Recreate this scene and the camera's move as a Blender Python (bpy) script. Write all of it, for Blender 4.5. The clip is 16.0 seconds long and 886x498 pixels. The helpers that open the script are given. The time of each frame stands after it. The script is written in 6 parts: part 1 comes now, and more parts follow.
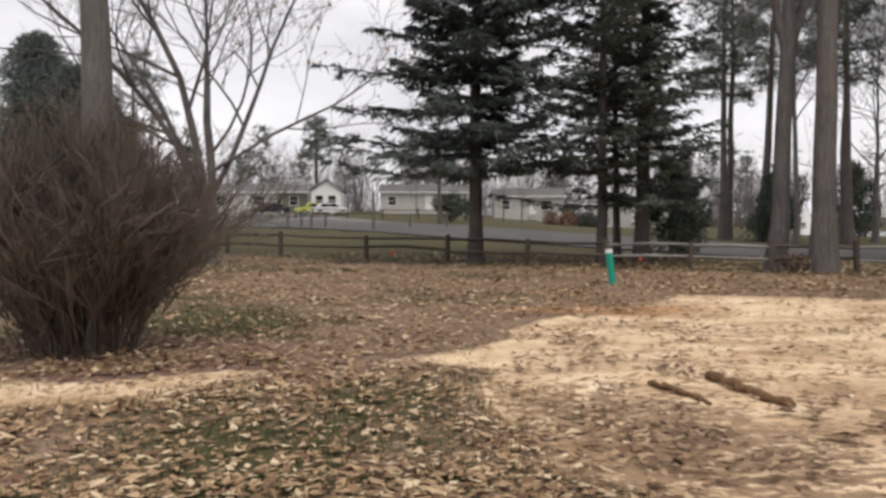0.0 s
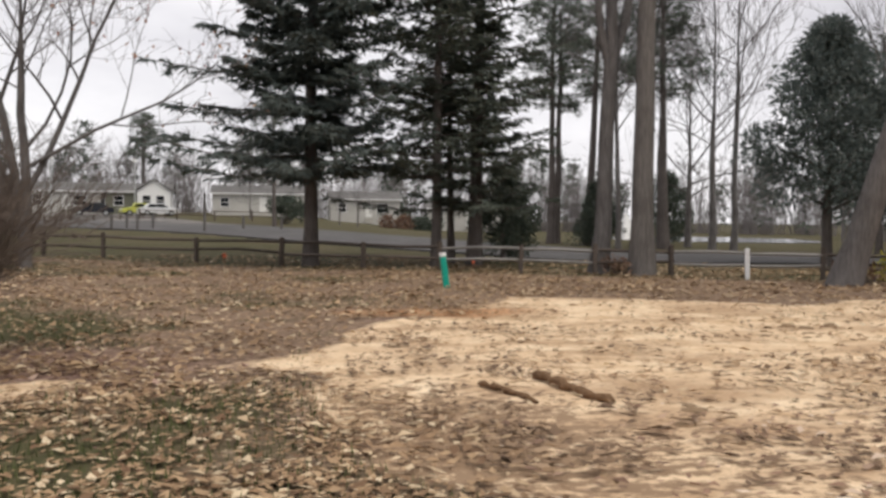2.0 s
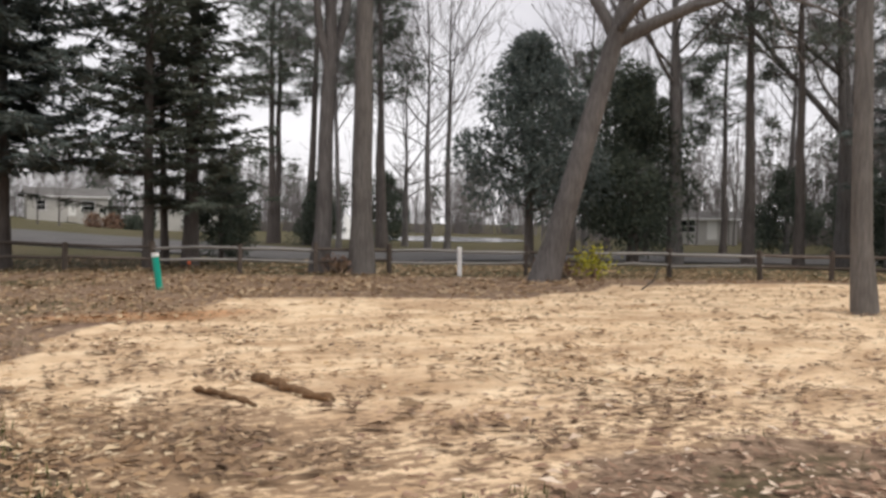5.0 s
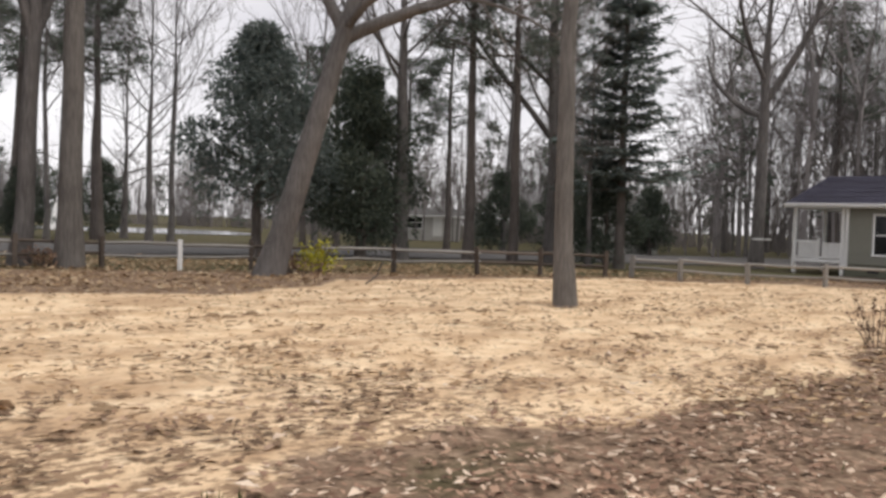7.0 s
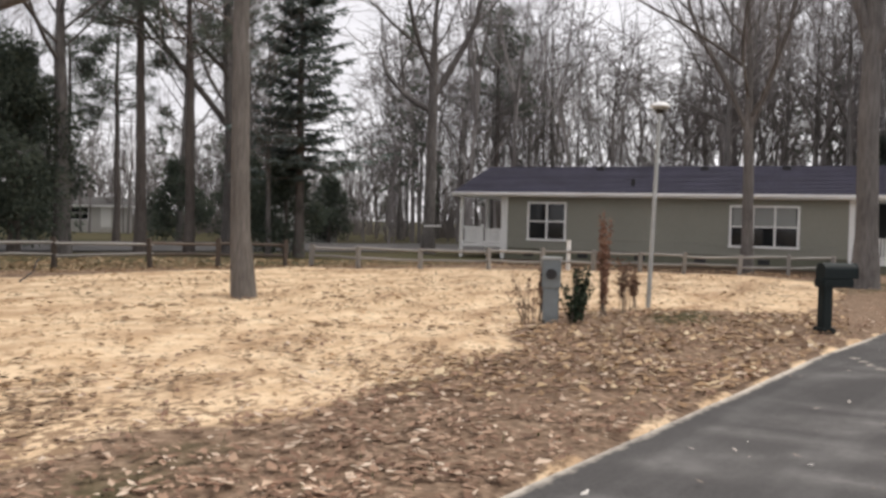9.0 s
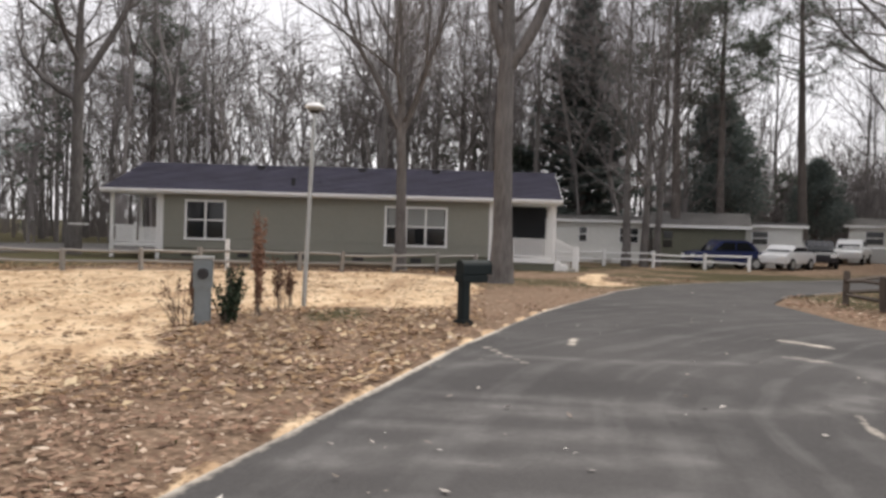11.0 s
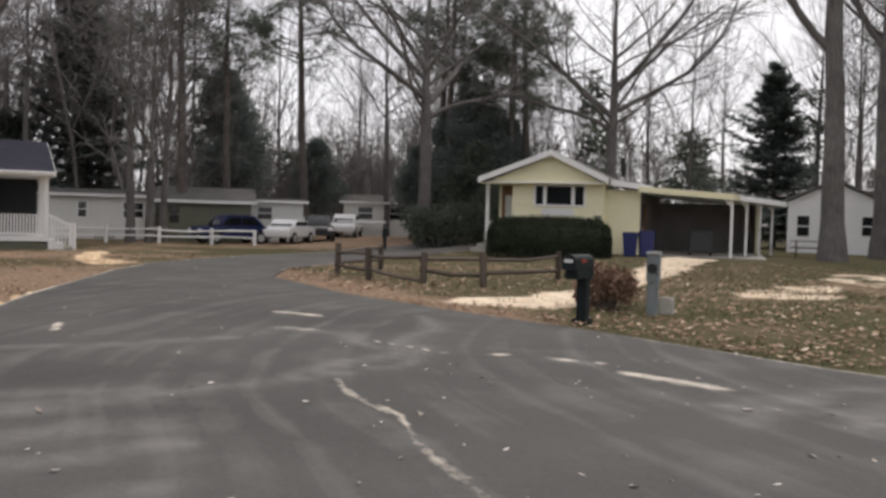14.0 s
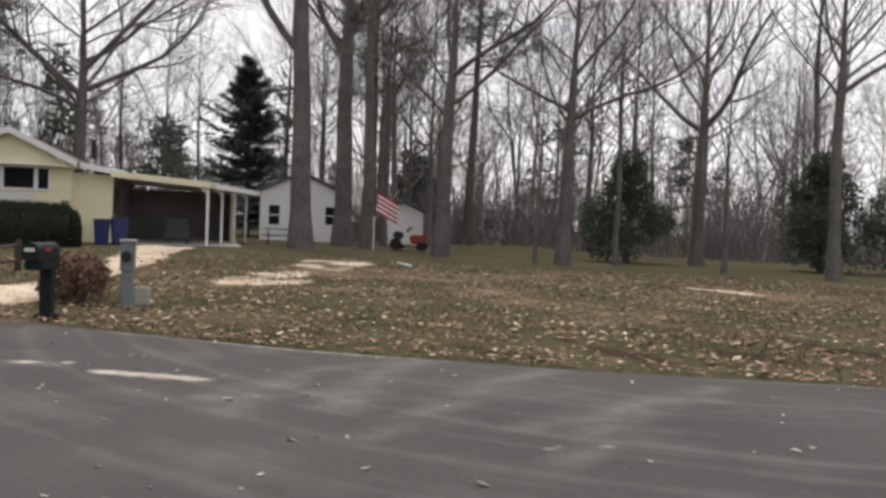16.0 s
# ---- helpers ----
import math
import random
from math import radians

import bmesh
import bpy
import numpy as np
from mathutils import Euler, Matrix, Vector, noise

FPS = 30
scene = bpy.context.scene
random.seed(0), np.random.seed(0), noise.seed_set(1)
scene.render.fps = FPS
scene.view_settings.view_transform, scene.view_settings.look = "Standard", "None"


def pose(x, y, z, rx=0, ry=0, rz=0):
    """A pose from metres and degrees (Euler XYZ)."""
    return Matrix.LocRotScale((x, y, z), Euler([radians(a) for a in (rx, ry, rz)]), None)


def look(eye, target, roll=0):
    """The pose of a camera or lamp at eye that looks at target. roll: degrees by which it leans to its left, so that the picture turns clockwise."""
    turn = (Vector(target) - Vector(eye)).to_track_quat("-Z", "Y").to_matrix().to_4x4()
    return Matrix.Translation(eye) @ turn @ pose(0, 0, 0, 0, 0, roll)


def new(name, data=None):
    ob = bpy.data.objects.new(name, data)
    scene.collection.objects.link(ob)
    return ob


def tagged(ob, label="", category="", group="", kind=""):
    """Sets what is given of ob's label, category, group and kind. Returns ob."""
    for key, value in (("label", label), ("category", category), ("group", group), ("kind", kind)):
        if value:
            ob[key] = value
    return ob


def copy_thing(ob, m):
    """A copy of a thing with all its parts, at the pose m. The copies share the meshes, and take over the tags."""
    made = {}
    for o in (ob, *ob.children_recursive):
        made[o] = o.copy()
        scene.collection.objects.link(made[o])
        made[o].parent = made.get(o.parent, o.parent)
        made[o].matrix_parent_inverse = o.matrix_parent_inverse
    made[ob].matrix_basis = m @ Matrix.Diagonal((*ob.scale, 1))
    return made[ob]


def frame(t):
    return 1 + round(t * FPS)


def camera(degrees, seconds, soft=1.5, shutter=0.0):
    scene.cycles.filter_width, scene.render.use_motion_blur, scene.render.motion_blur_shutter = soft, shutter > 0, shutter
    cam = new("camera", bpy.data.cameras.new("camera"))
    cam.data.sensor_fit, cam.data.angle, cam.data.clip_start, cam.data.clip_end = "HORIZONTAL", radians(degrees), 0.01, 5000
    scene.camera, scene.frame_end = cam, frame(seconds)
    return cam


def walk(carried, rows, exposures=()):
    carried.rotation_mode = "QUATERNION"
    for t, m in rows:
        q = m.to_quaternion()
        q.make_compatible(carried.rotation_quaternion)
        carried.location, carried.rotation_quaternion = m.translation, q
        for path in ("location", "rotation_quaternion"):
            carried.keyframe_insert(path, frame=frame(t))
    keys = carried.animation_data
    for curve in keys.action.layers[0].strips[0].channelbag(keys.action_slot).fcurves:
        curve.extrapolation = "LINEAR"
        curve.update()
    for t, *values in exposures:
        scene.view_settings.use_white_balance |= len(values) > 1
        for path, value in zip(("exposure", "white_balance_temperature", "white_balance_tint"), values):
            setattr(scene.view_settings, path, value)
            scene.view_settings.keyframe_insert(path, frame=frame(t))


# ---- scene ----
cam = camera(53.0, 16.0, soft=3.0)
PATH = [
    (0, (0.000, 0.000, 1.553), (-0.0024, 1.9987, 1.4778), 0.06),
    (0.5, (0.005, 0.012, 1.555), (0.0858, 2.0085, 1.4790), 0.06),
    (1, (0.014, 0.017, 1.556), (0.1905, 2.0084, 1.4834), 0.10),
    (1.5, (0.023, 0.014, 1.555), (0.2921, 1.9944, 1.4847), 0.34),
    (2, (0.024, 0.013, 1.553), (0.3870, 1.9783, 1.4871), 0.65),
    (2.5, (0.032, 0.016, 1.553), (0.4999, 1.9593, 1.4890), 0.82),
    (3, (0.042, 0.043, 1.551), (0.6143, 1.9580, 1.4875), 0.91),
    (5.5, (0.097, 0.098, 1.538), (1.1433, 1.8018, 1.4820), 0.86),
    (6, (0.153, 0.089, 1.541), (1.3107, 1.7188, 1.4868), 0.96),
    (6.5, (0.235, 0.082, 1.541), (1.5335, 1.6028, 1.4855), 1.43),
    (7, (0.307, 0.107, 1.540), (1.7308, 1.5099, 1.4840), 2.01),
    (7.5, (0.346, 0.120, 1.540), (1.8789, 1.4034, 1.4842), 2.19),
    (8, (0.391, 0.141, 1.542), (2.0291, 1.2867, 1.4825), 2.18),
    (8.5, (0.410, 0.144, 1.541), (2.1393, 1.1467, 1.4715), 1.61),
    (9, (0.446, 0.131, 1.540), (2.2694, 0.9516, 1.4803), 1.38),
    (9.5, (0.477, 0.105, 1.540), (2.3766, 0.7292, 1.4982), 1.46),
    (12, (0.629, -0.096, 1.528), (2.6157, -0.3210, 1.4800), 1.81),
    (12.5, (0.664, -0.137, 1.525), (2.6244, -0.5282, 1.4829), 1.79),
    (13, (0.717, -0.185, 1.525), (2.6359, -0.7458, 1.4890), 1.93),
    (13.5, (0.748, -0.231, 1.526), (2.6020, -0.9792, 1.4824), 1.95),
    (14, (0.774, -0.286, 1.528), (2.5408, -1.2221, 1.4632), 1.59),
    (14.5, (0.826, -0.344, 1.527), (2.4445, -1.5165, 1.4541), 1.79),
    (15, (0.906, -0.409, 1.521), (2.3144, -1.8283, 1.4644), 2.06),
    (15.5, (0.984, -0.463, 1.514), (2.1806, -2.0649, 1.4633), 2.04),
    (16, (1.043, -0.519, 1.508), (2.0183, -2.2649, 1.4551), 2.22),
]
walk(cam, [(t, look(eye, target, roll)) for t, eye, target, roll in PATH], [(0.0, 0.17), (3.0, 0.20), (5.5, 0.27), (8.0, 0.30), (9.5, 0.36), (12.5, 0.46), (13.4, 0.40), (14.0, 0.22), (15.0, 0.27), (15.5, 0.28), (16.0, 0.20)])

# ---- sky and light: a bright overcast winter day ----
world = bpy.data.worlds.new("overcast_sky")
scene.world = world
world.use_nodes = True
wn, wl = world.node_tree.nodes, world.node_tree.links
wn.clear()
w_out, w_bg = wn.new("ShaderNodeOutputWorld"), wn.new("ShaderNodeBackground")
w_sky = wn.new("ShaderNodeTexSky")
w_sky.sky_type, w_sky.sun_disc = "NISHITA", False
w_sky.sun_elevation, w_sky.sun_rotation = radians(34), radians(150)
w_co, w_map, w_noise, w_ramp = (wn.new("ShaderNode" + n) for n in ("TexCoord", "Mapping", "TexNoise", "ValToRGB"))
w_map.inputs["Scale"].default_value = (1.0, 1.0, 2.6)
w_noise.inputs["Scale"].default_value, w_noise.inputs["Detail"].default_value = 2.4, 6.0
w_noise.inputs["Roughness"].default_value = 0.55
w_ramp.color_ramp.elements[0].position, w_ramp.color_ramp.elements[0].color = 0.32, (0.64, 0.62, 0.655, 1)
w_ramp.color_ramp.elements[1].position, w_ramp.color_ramp.elements[1].color = 0.62, (0.93, 0.905, 0.925, 1)
w_mix = wn.new("ShaderNodeMix")
w_mix.data_type = "RGBA"
w_dim = wn.new("ShaderNodeVectorMath")
w_dim.operation = "SCALE"
w_dim.inputs["Scale"].default_value = 0.10
w_mix.inputs[0].default_value = 0.94
wl.new(w_co.outputs["Generated"], w_map.inputs["Vector"])
wl.new(w_map.outputs["Vector"], w_noise.inputs["Vector"])
wl.new(w_noise.outputs["Fac"], w_ramp.inputs["Fac"])
wl.new(w_sky.outputs["Color"], w_dim.inputs[0])
wl.new(w_dim.outputs[0], w_mix.inputs["A"])
wl.new(w_ramp.outputs["Color"], w_mix.inputs["B"])
wl.new(w_mix.outputs["Result"], w_bg.inputs["Color"])
w_bg.inputs["Strength"].default_value = 1.0
wl.new(w_bg.outputs["Background"], w_out.inputs["Surface"])

sun = new("sun", bpy.data.lights.new("sun", "SUN"))
sun.data.energy, sun.data.angle, sun.data.color = 1.5, radians(30), (1.0, 0.93, 0.83)
sun.matrix_world = look((0, 0, 50), (-14, 24, 0))
scene.view_settings.exposure = 0.24

# ---- materials ----
def nodes_of(name):
    m = bpy.data.materials.new(name)
    m.use_nodes = True
    nt = m.node_tree
    return m, nt, nt.nodes["Principled BSDF"]


def add(nt, kind, **values):
    n = nt.nodes.new("ShaderNode" + kind)
    for key, value in values.items():
        n.inputs[key.replace("_", " ")].default_value = value
    return n


def noise_of(nt, scale, detail=4.0, rough=0.55, squash=(1, 1, 1), coords="Object"):
    co, mp, nz = add(nt, "TexCoord"), add(nt, "Mapping"), add(nt, "TexNoise", Scale=scale, Detail=detail, Roughness=rough)
    mp.inputs["Scale"].default_value = squash
    nt.links.new(co.outputs[coords], mp.inputs["Vector"])
    nt.links.new(mp.outputs["Vector"], nz.inputs["Vector"])
    return nz.outputs["Fac"]


def ramp_of(nt, fac, *stops):
    r = nt.nodes.new("ShaderNodeValToRGB")
    e = r.color_ramp.elements
    while len(e) < len(stops):
        e.new(0.5)
    for el, (at, col) in zip(e, stops):
        el.position, el.color = at, (*col, 1)
    nt.links.new(fac, r.inputs["Fac"])
    return r.outputs["Color"]


def mix_of(nt, fac, a, b, how="MIX"):
    m = nt.nodes.new("ShaderNodeMix")
    m.data_type, m.blend_type = "RGBA", how
    for socket, value in ((m.inputs[0], fac), (m.inputs["A"], a), (m.inputs["B"], b)):
        if isinstance(value, (int, float)):
            socket.default_value = value
        elif isinstance(value, tuple):
            socket.default_value = (*value, 1)
        else:
            nt.links.new(value, socket)
    return m.outputs["Result"]


def bump_of(nt, bsdf, height, strength, distance):
    b = add(nt, "Bump", Strength=strength, Distance=distance)
    nt.links.new(height, b.inputs["Height"])
    nt.links.new(b.outputs["Normal"], bsdf.inputs["Normal"])


def surface(name, col, rough=0.8, grain=12.0, vary=0.25, stain=0.6, bump=0.3, depth=0.01, squash=(1, 1, 1), metal=0.0, per_object=0.0, gloss=0.3):
    """A surface with fine grain and broad stains; vary: how far the colour swings."""
    m, nt, b = nodes_of(name)
    fine, broad = noise_of(nt, grain, 5, 0.6, squash), noise_of(nt, stain, 3, 0.5)
    lo, hi = tuple(c * (1 - vary) for c in col), tuple(min(1, c * (1 + vary)) for c in col)
    c = mix_of(nt, 0.5, ramp_of(nt, fine, (0.3, lo), (0.7, hi)), ramp_of(nt, broad, (0.3, lo), (0.7, hi)))
    if per_object:
        info = nt.nodes.new("ShaderNodeObjectInfo")
        c = mix_of(nt, 1.0, c, ramp_of(nt, info.outputs["Random"], (0.0, (1 - per_object,) * 3), (1.0, (1.0, 1.0, 1.0))), "MULTIPLY")
    nt.links.new(c, b.inputs["Base Color"])
    b.inputs["Roughness"].default_value, b.inputs["Metallic"].default_value = rough, metal
    b.inputs["Specular IOR Level"].default_value = gloss
    if bump:
        bump_of(nt, b, fine, bump, depth)
    return m


def island_mat(name, stops, rough=0.8, through_light=0.0):
    """Leaves, needles and the like: each loose piece takes its own colour."""
    m, nt, b = nodes_of(name)
    geo = nt.nodes.new("ShaderNodeNewGeometry")
    c = ramp_of(nt, geo.outputs["Random Per Island"], *stops)
    broad = noise_of(nt, 0.5, 2)
    c = mix_of(nt, 1.0, c, ramp_of(nt, broad, (0.3, (0.7, 0.7, 0.7)), (0.7, (1.1, 1.1, 1.1))), "MULTIPLY")
    nt.links.new(c, b.inputs["Base Color"])
    b.inputs["Roughness"].default_value = rough
    b.inputs["Specular IOR Level"].default_value = 0.2
    if through_light:
        thin, both = nt.nodes.new("ShaderNodeBsdfTranslucent"), nt.nodes.new("ShaderNodeMixShader")
        nt.links.new(c, thin.inputs["Color"])
        both.inputs[0].default_value = through_light
        nt.links.new(b.outputs[0], both.inputs[1])
        nt.links.new(thin.outputs[0], both.inputs[2])
        nt.links.new(both.outputs[0], nt.nodes["Material Output"].inputs["Surface"])
    return m


def bark_mat(name, lo, hi, scale=5.0):
    m, nt, b = nodes_of(name)
    ridges = noise_of(nt, scale, 6, 0.65, (3.2, 3.2, 0.45))
    broad = noise_of(nt, 0.7, 3)
    c = mix_of(nt, 0.45, ramp_of(nt, ridges, (0.36, lo), (0.64, hi)), ramp_of(nt, broad, (0.35, lo), (0.65, hi)))
    nt.links.new(c, b.inputs["Base Color"])
    b.inputs["Roughness"].default_value = 0.95
    b.inputs["Specular IOR Level"].default_value = 0.15
    bump_of(nt, b, ridges, 0.9, 0.05)
    return m


BARK = bark_mat("bark_grey_brown", (0.088, 0.081, 0.078), (0.205, 0.191, 0.185))
BARK_PALE = bark_mat("bark_pale", (0.094, 0.086, 0.080), (0.210, 0.193, 0.180))
BARK_PINE = bark_mat("bark_pine", (0.085, 0.074, 0.069), (0.175, 0.152, 0.140))
TWIG = surface("twig_bark", (0.20, 0.184, 0.180), 0.95, 9, 0.3, 0.6, 0)
NEEDLE = island_mat("pine_needles", ((0.0, (0.100, 0.120, 0.102)), (0.6, (0.140, 0.162, 0.134)), (1.0, (0.185, 0.203, 0.162))), through_light=0.4)
NEEDLE_DARK = island_mat("spruce_needles", ((0.0, (0.120, 0.152, 0.144)), (0.6, (0.165, 0.196, 0.184)), (1.0, (0.215, 0.240, 0.220))), through_light=0.4)
HOLLY = island_mat("evergreen_leaves", ((0.0, (0.072, 0.094, 0.078)), (0.6, (0.105, 0.125, 0.098)), (1.0, (0.14, 0.158, 0.118))), 0.8, through_light=0.4)
HEDGE = island_mat("hedge_leaves", ((0.0, (0.024, 0.034, 0.021)), (0.7, (0.036, 0.048, 0.029)), (1.0, (0.050, 0.064, 0.038))), 0.95)
BOX_LEAF = island_mat("boxwood_leaves", ((0.0, (0.020, 0.032, 0.020)), (0.7, (0.036, 0.055, 0.032)), (1.0, (0.075, 0.095, 0.055))), 0.8)
RUSSET = island_mat("russet_leaves", ((0.0, (0.30, 0.09, 0.05)), (0.5, (0.42, 0.20, 0.11)), (1.0, (0.50, 0.32, 0.19))))
YELLOW_LEAF = island_mat("forsythia_leaves", ((0.0, (0.30, 0.30, 0.02)), (1.0, (0.60, 0.55, 0.06))))
DRY_LEAF = island_mat("dry_shrub_leaves", ((0.0, (0.13, 0.075, 0.052)), (0.6, (0.22, 0.135, 0.095)), (1.0, (0.34, 0.23, 0.165))))
RED_STALK = island_mat("rusty_seed_heads", ((0.0, (0.20, 0.10, 0.07)), (1.0, (0.36, 0.22, 0.15))))
LITTER = island_mat("fallen_leaves", ((0.0, (0.16, 0.092, 0.052)), (0.4, (0.33, 0.215, 0.122)), (0.75, (0.46, 0.32, 0.188)), (1.0, (0.72, 0.59, 0.40))))
VERGE_LEAF = island_mat("oak_leaves", ((0.0, (0.14, 0.080, 0.055)), (0.4, (0.30, 0.185, 0.125)), (0.8, (0.44, 0.305, 0.215)), (1.0, (0.74, 0.61, 0.48))))
PINK_LEAF = island_mat("faded_red_leaves", ((0.0, (0.16, 0.085, 0.065)), (0.6, (0.32, 0.19, 0.15)), (1.0, (0.52, 0.38, 0.30))))
PALE_LEAF = island_mat("bleached_leaves", ((0.0, (0.22, 0.18, 0.15)), (0.5, (0.42, 0.38, 0.34)), (1.0, (0.72, 0.69, 0.64))))
DEBRIS = island_mat("trodden_debris", ((0.0, (0.12, 0.078, 0.05)), (0.6, (0.23, 0.15, 0.095)), (1.0, (0.46, 0.32, 0.20))))
GRASS = island_mat("grass_blades", ((0.0, (0.075, 0.090, 0.035)), (0.7, (0.115, 0.13, 0.05)), (1.0, (0.18, 0.175, 0.08))))
BRUSH = surface("bush_twigs", (0.135, 0.108, 0.090), 0.95, 9, 0.3, 0.6, 0)
CLOD = surface("earth_clods", (0.24, 0.165, 0.10), 0.95, 14, 0.35, 2.0, 0.4, 0.01)
LOG = bark_mat("rotting_log", (0.10, 0.06, 0.035), (0.30, 0.18, 0.10), 9)
RAIL = surface("weathered_rail", (0.13, 0.105, 0.088), 0.9, 14, 0.35, 1.2, 0.5, 0.01, (6, 1, 1), per_object=0.45)
RAIL_PALE = surface("pale_rail", (0.31, 0.295, 0.275), 0.9, 14, 0.22, 1.2, 0.4, 0.01, (6, 1, 1), per_object=0.3)
WHITE = surface("white_paint", (0.80, 0.80, 0.79), 0.45, 8, 0.04, 0.7, 0.05)
WHITE_DULL = surface("weathered_white_siding", (0.70, 0.70, 0.67), 0.6, 5, 0.08, 0.5, 0.05)
DRAB = surface("drab_siding", (0.44, 0.43, 0.40), 0.7, 5, 0.12, 0.5, 0.05)
CREAM = surface("pale_yellow_siding", (0.78, 0.74, 0.52), 0.55, 6, 0.06, 0.5, 0.05)
SAGE = surface("sage_siding", (0.245, 0.242, 0.205), 0.6, 7, 0.08, 0.5, 0.06)
SKIRT = surface("skirting", (0.15, 0.152, 0.115), 0.75, 6, 0.15, 0.8, 0.1)
SHINGLE = surface("charcoal_shingle", (0.040, 0.038, 0.060), 0.85, 18, 0.4, 0.8, 0.5, 0.02, per_object=0.25)
SHINGLE_GREY = surface("grey_shingle", (0.14, 0.135, 0.13), 0.85, 14, 0.3, 0.8, 0.4, 0.02)
GALV = surface("galvanised", (0.42, 0.43, 0.42), 0.5, 10, 0.15, 1.5, 0.05, metal=0.35)
GREY_PAINT = surface("grey_green_enamel", (0.195, 0.22, 0.23), 0.5, 9, 0.15, 1.5, 0.08)
MAILBOX = surface("dark_green_plastic", (0.009, 0.015, 0.016), 0.6, 20, 0.2, 2.0, 0.03, gloss=0.3)
BLACK = surface("black_plastic", (0.015, 0.015, 0.017), 0.45, 20, 0.2, 2.0, 0.03, gloss=0.5)
PIPE_GREEN = surface("green_pvc", (0.0, 0.33, 0.24), 0.4, 8, 0.12, 1.0, 0.02, gloss=0.5)
BLUE_BIN = surface("blue_plastic", (0.014, 0.020, 0.115), 0.45, 8, 0.15, 1.0, 0.02, gloss=0.5)
CONCRETE = surface("concrete", (0.42, 0.40, 0.36), 0.9, 10, 0.2, 1.0, 0.2)
WARM_WOOD = surface("warm_wood", (0.22, 0.12, 0.07), 0.8, 12, 0.3, 1.0, 0.3, 0.01, (6, 1, 1))
# Darker than the siding: the carport's shade is put into this colour.
SHADED_WALL = surface("shaded_carport_wall", (0.24, 0.225, 0.225), 0.85, 12, 0.3, 1.0, 0.2, 0.01, (1, 1, 6))
DIM = surface("dark_interior", (0.02, 0.02, 0.022), 0.8, 5, 0.2, 1.0, 0)
SHADE_FABRIC = surface("window_blind", (0.27, 0.28, 0.27), 0.8, 6, 0.06, 1.0, 0)
SCREEN = surface("porch_screen", (0.028, 0.030, 0.034), 0.75, 30, 0.2, 1.0, 0.05)
ORANGE = surface("orange_marker", (0.75, 0.16, 0.07), 0.6, 8, 0.1, 1.0, 0)
FLAG_RED = surface("flag_red_cloth", (0.45, 0.03, 0.04), 0.8, 8, 0.1, 1.0, 0)
FLAG_BLUE = surface("flag_blue_cloth", (0.02, 0.03, 0.12), 0.8, 8, 0.1, 1.0, 0)
RED_PAINT = surface("dull_red_paint", (0.28, 0.05, 0.04), 0.5, 8, 0.2, 1.0, 0.05)
CAR_WHITE = surface("white_car_paint", (0.72, 0.73, 0.74), 0.25, 4, 0.03, 0.6, 0, gloss=0.6)
CAR_DARK = surface("dark_car_paint", (0.018, 0.02, 0.028), 0.22, 4, 0.1, 0.6, 0, gloss=0.6)
CAR_BLUE = surface("blue_car_paint", (0.016, 0.024, 0.085), 0.25, 4, 0.1, 0.6, 0, gloss=0.6)
CAR_YELLOW = surface("yellow_green_car_paint", (0.50, 0.52, 0.10), 0.3, 4, 0.05, 0.6, 0, gloss=0.6)
TYRE = surface("tyre_rubber", (0.02, 0.02, 0.02), 0.85, 20, 0.2, 2.0, 0)
# The pale base colour carries the sky's reflection, besides the gloss.
WATER = surface("lagoon_water", (0.40, 0.42, 0.44), 0.12, 3, 0.05, 0.05, 0.15, 0.02, gloss=0.6)


def glass_mat():
    m, nt, b = nodes_of("window_glass")
    b.inputs["Base Color"].default_value = (0.012, 0.014, 0.016, 1)
    b.inputs["Roughness"].default_value = 0.06
    b.inputs["Specular IOR Level"].default_value = 0.5
    return m


GLASS = glass_mat()


def attr(nt, name):
    a = nt.nodes.new("ShaderNodeAttribute")
    a.attribute_name = name
    return a.outputs["Fac"]


def sharpened(nt, mask, grain, lo=0.42, hi=0.58, pull=0.35):
    """A smooth mask with its edge broken up by a grain."""
    m1 = nt.nodes.new("ShaderNodeMath")
    m1.operation = "MULTIPLY_ADD"
    nt.links.new(grain, m1.inputs[0])
    m1.inputs[1].default_value = pull * 2
    nt.links.new(mask, m1.inputs[2])
    m2 = nt.nodes.new("ShaderNodeMapRange")
    m2.inputs["From Min"].default_value, m2.inputs["From Max"].default_value = lo + pull, hi + pull
    nt.links.new(m1.outputs[0], m2.inputs["Value"])
    return m2.outputs["Result"]


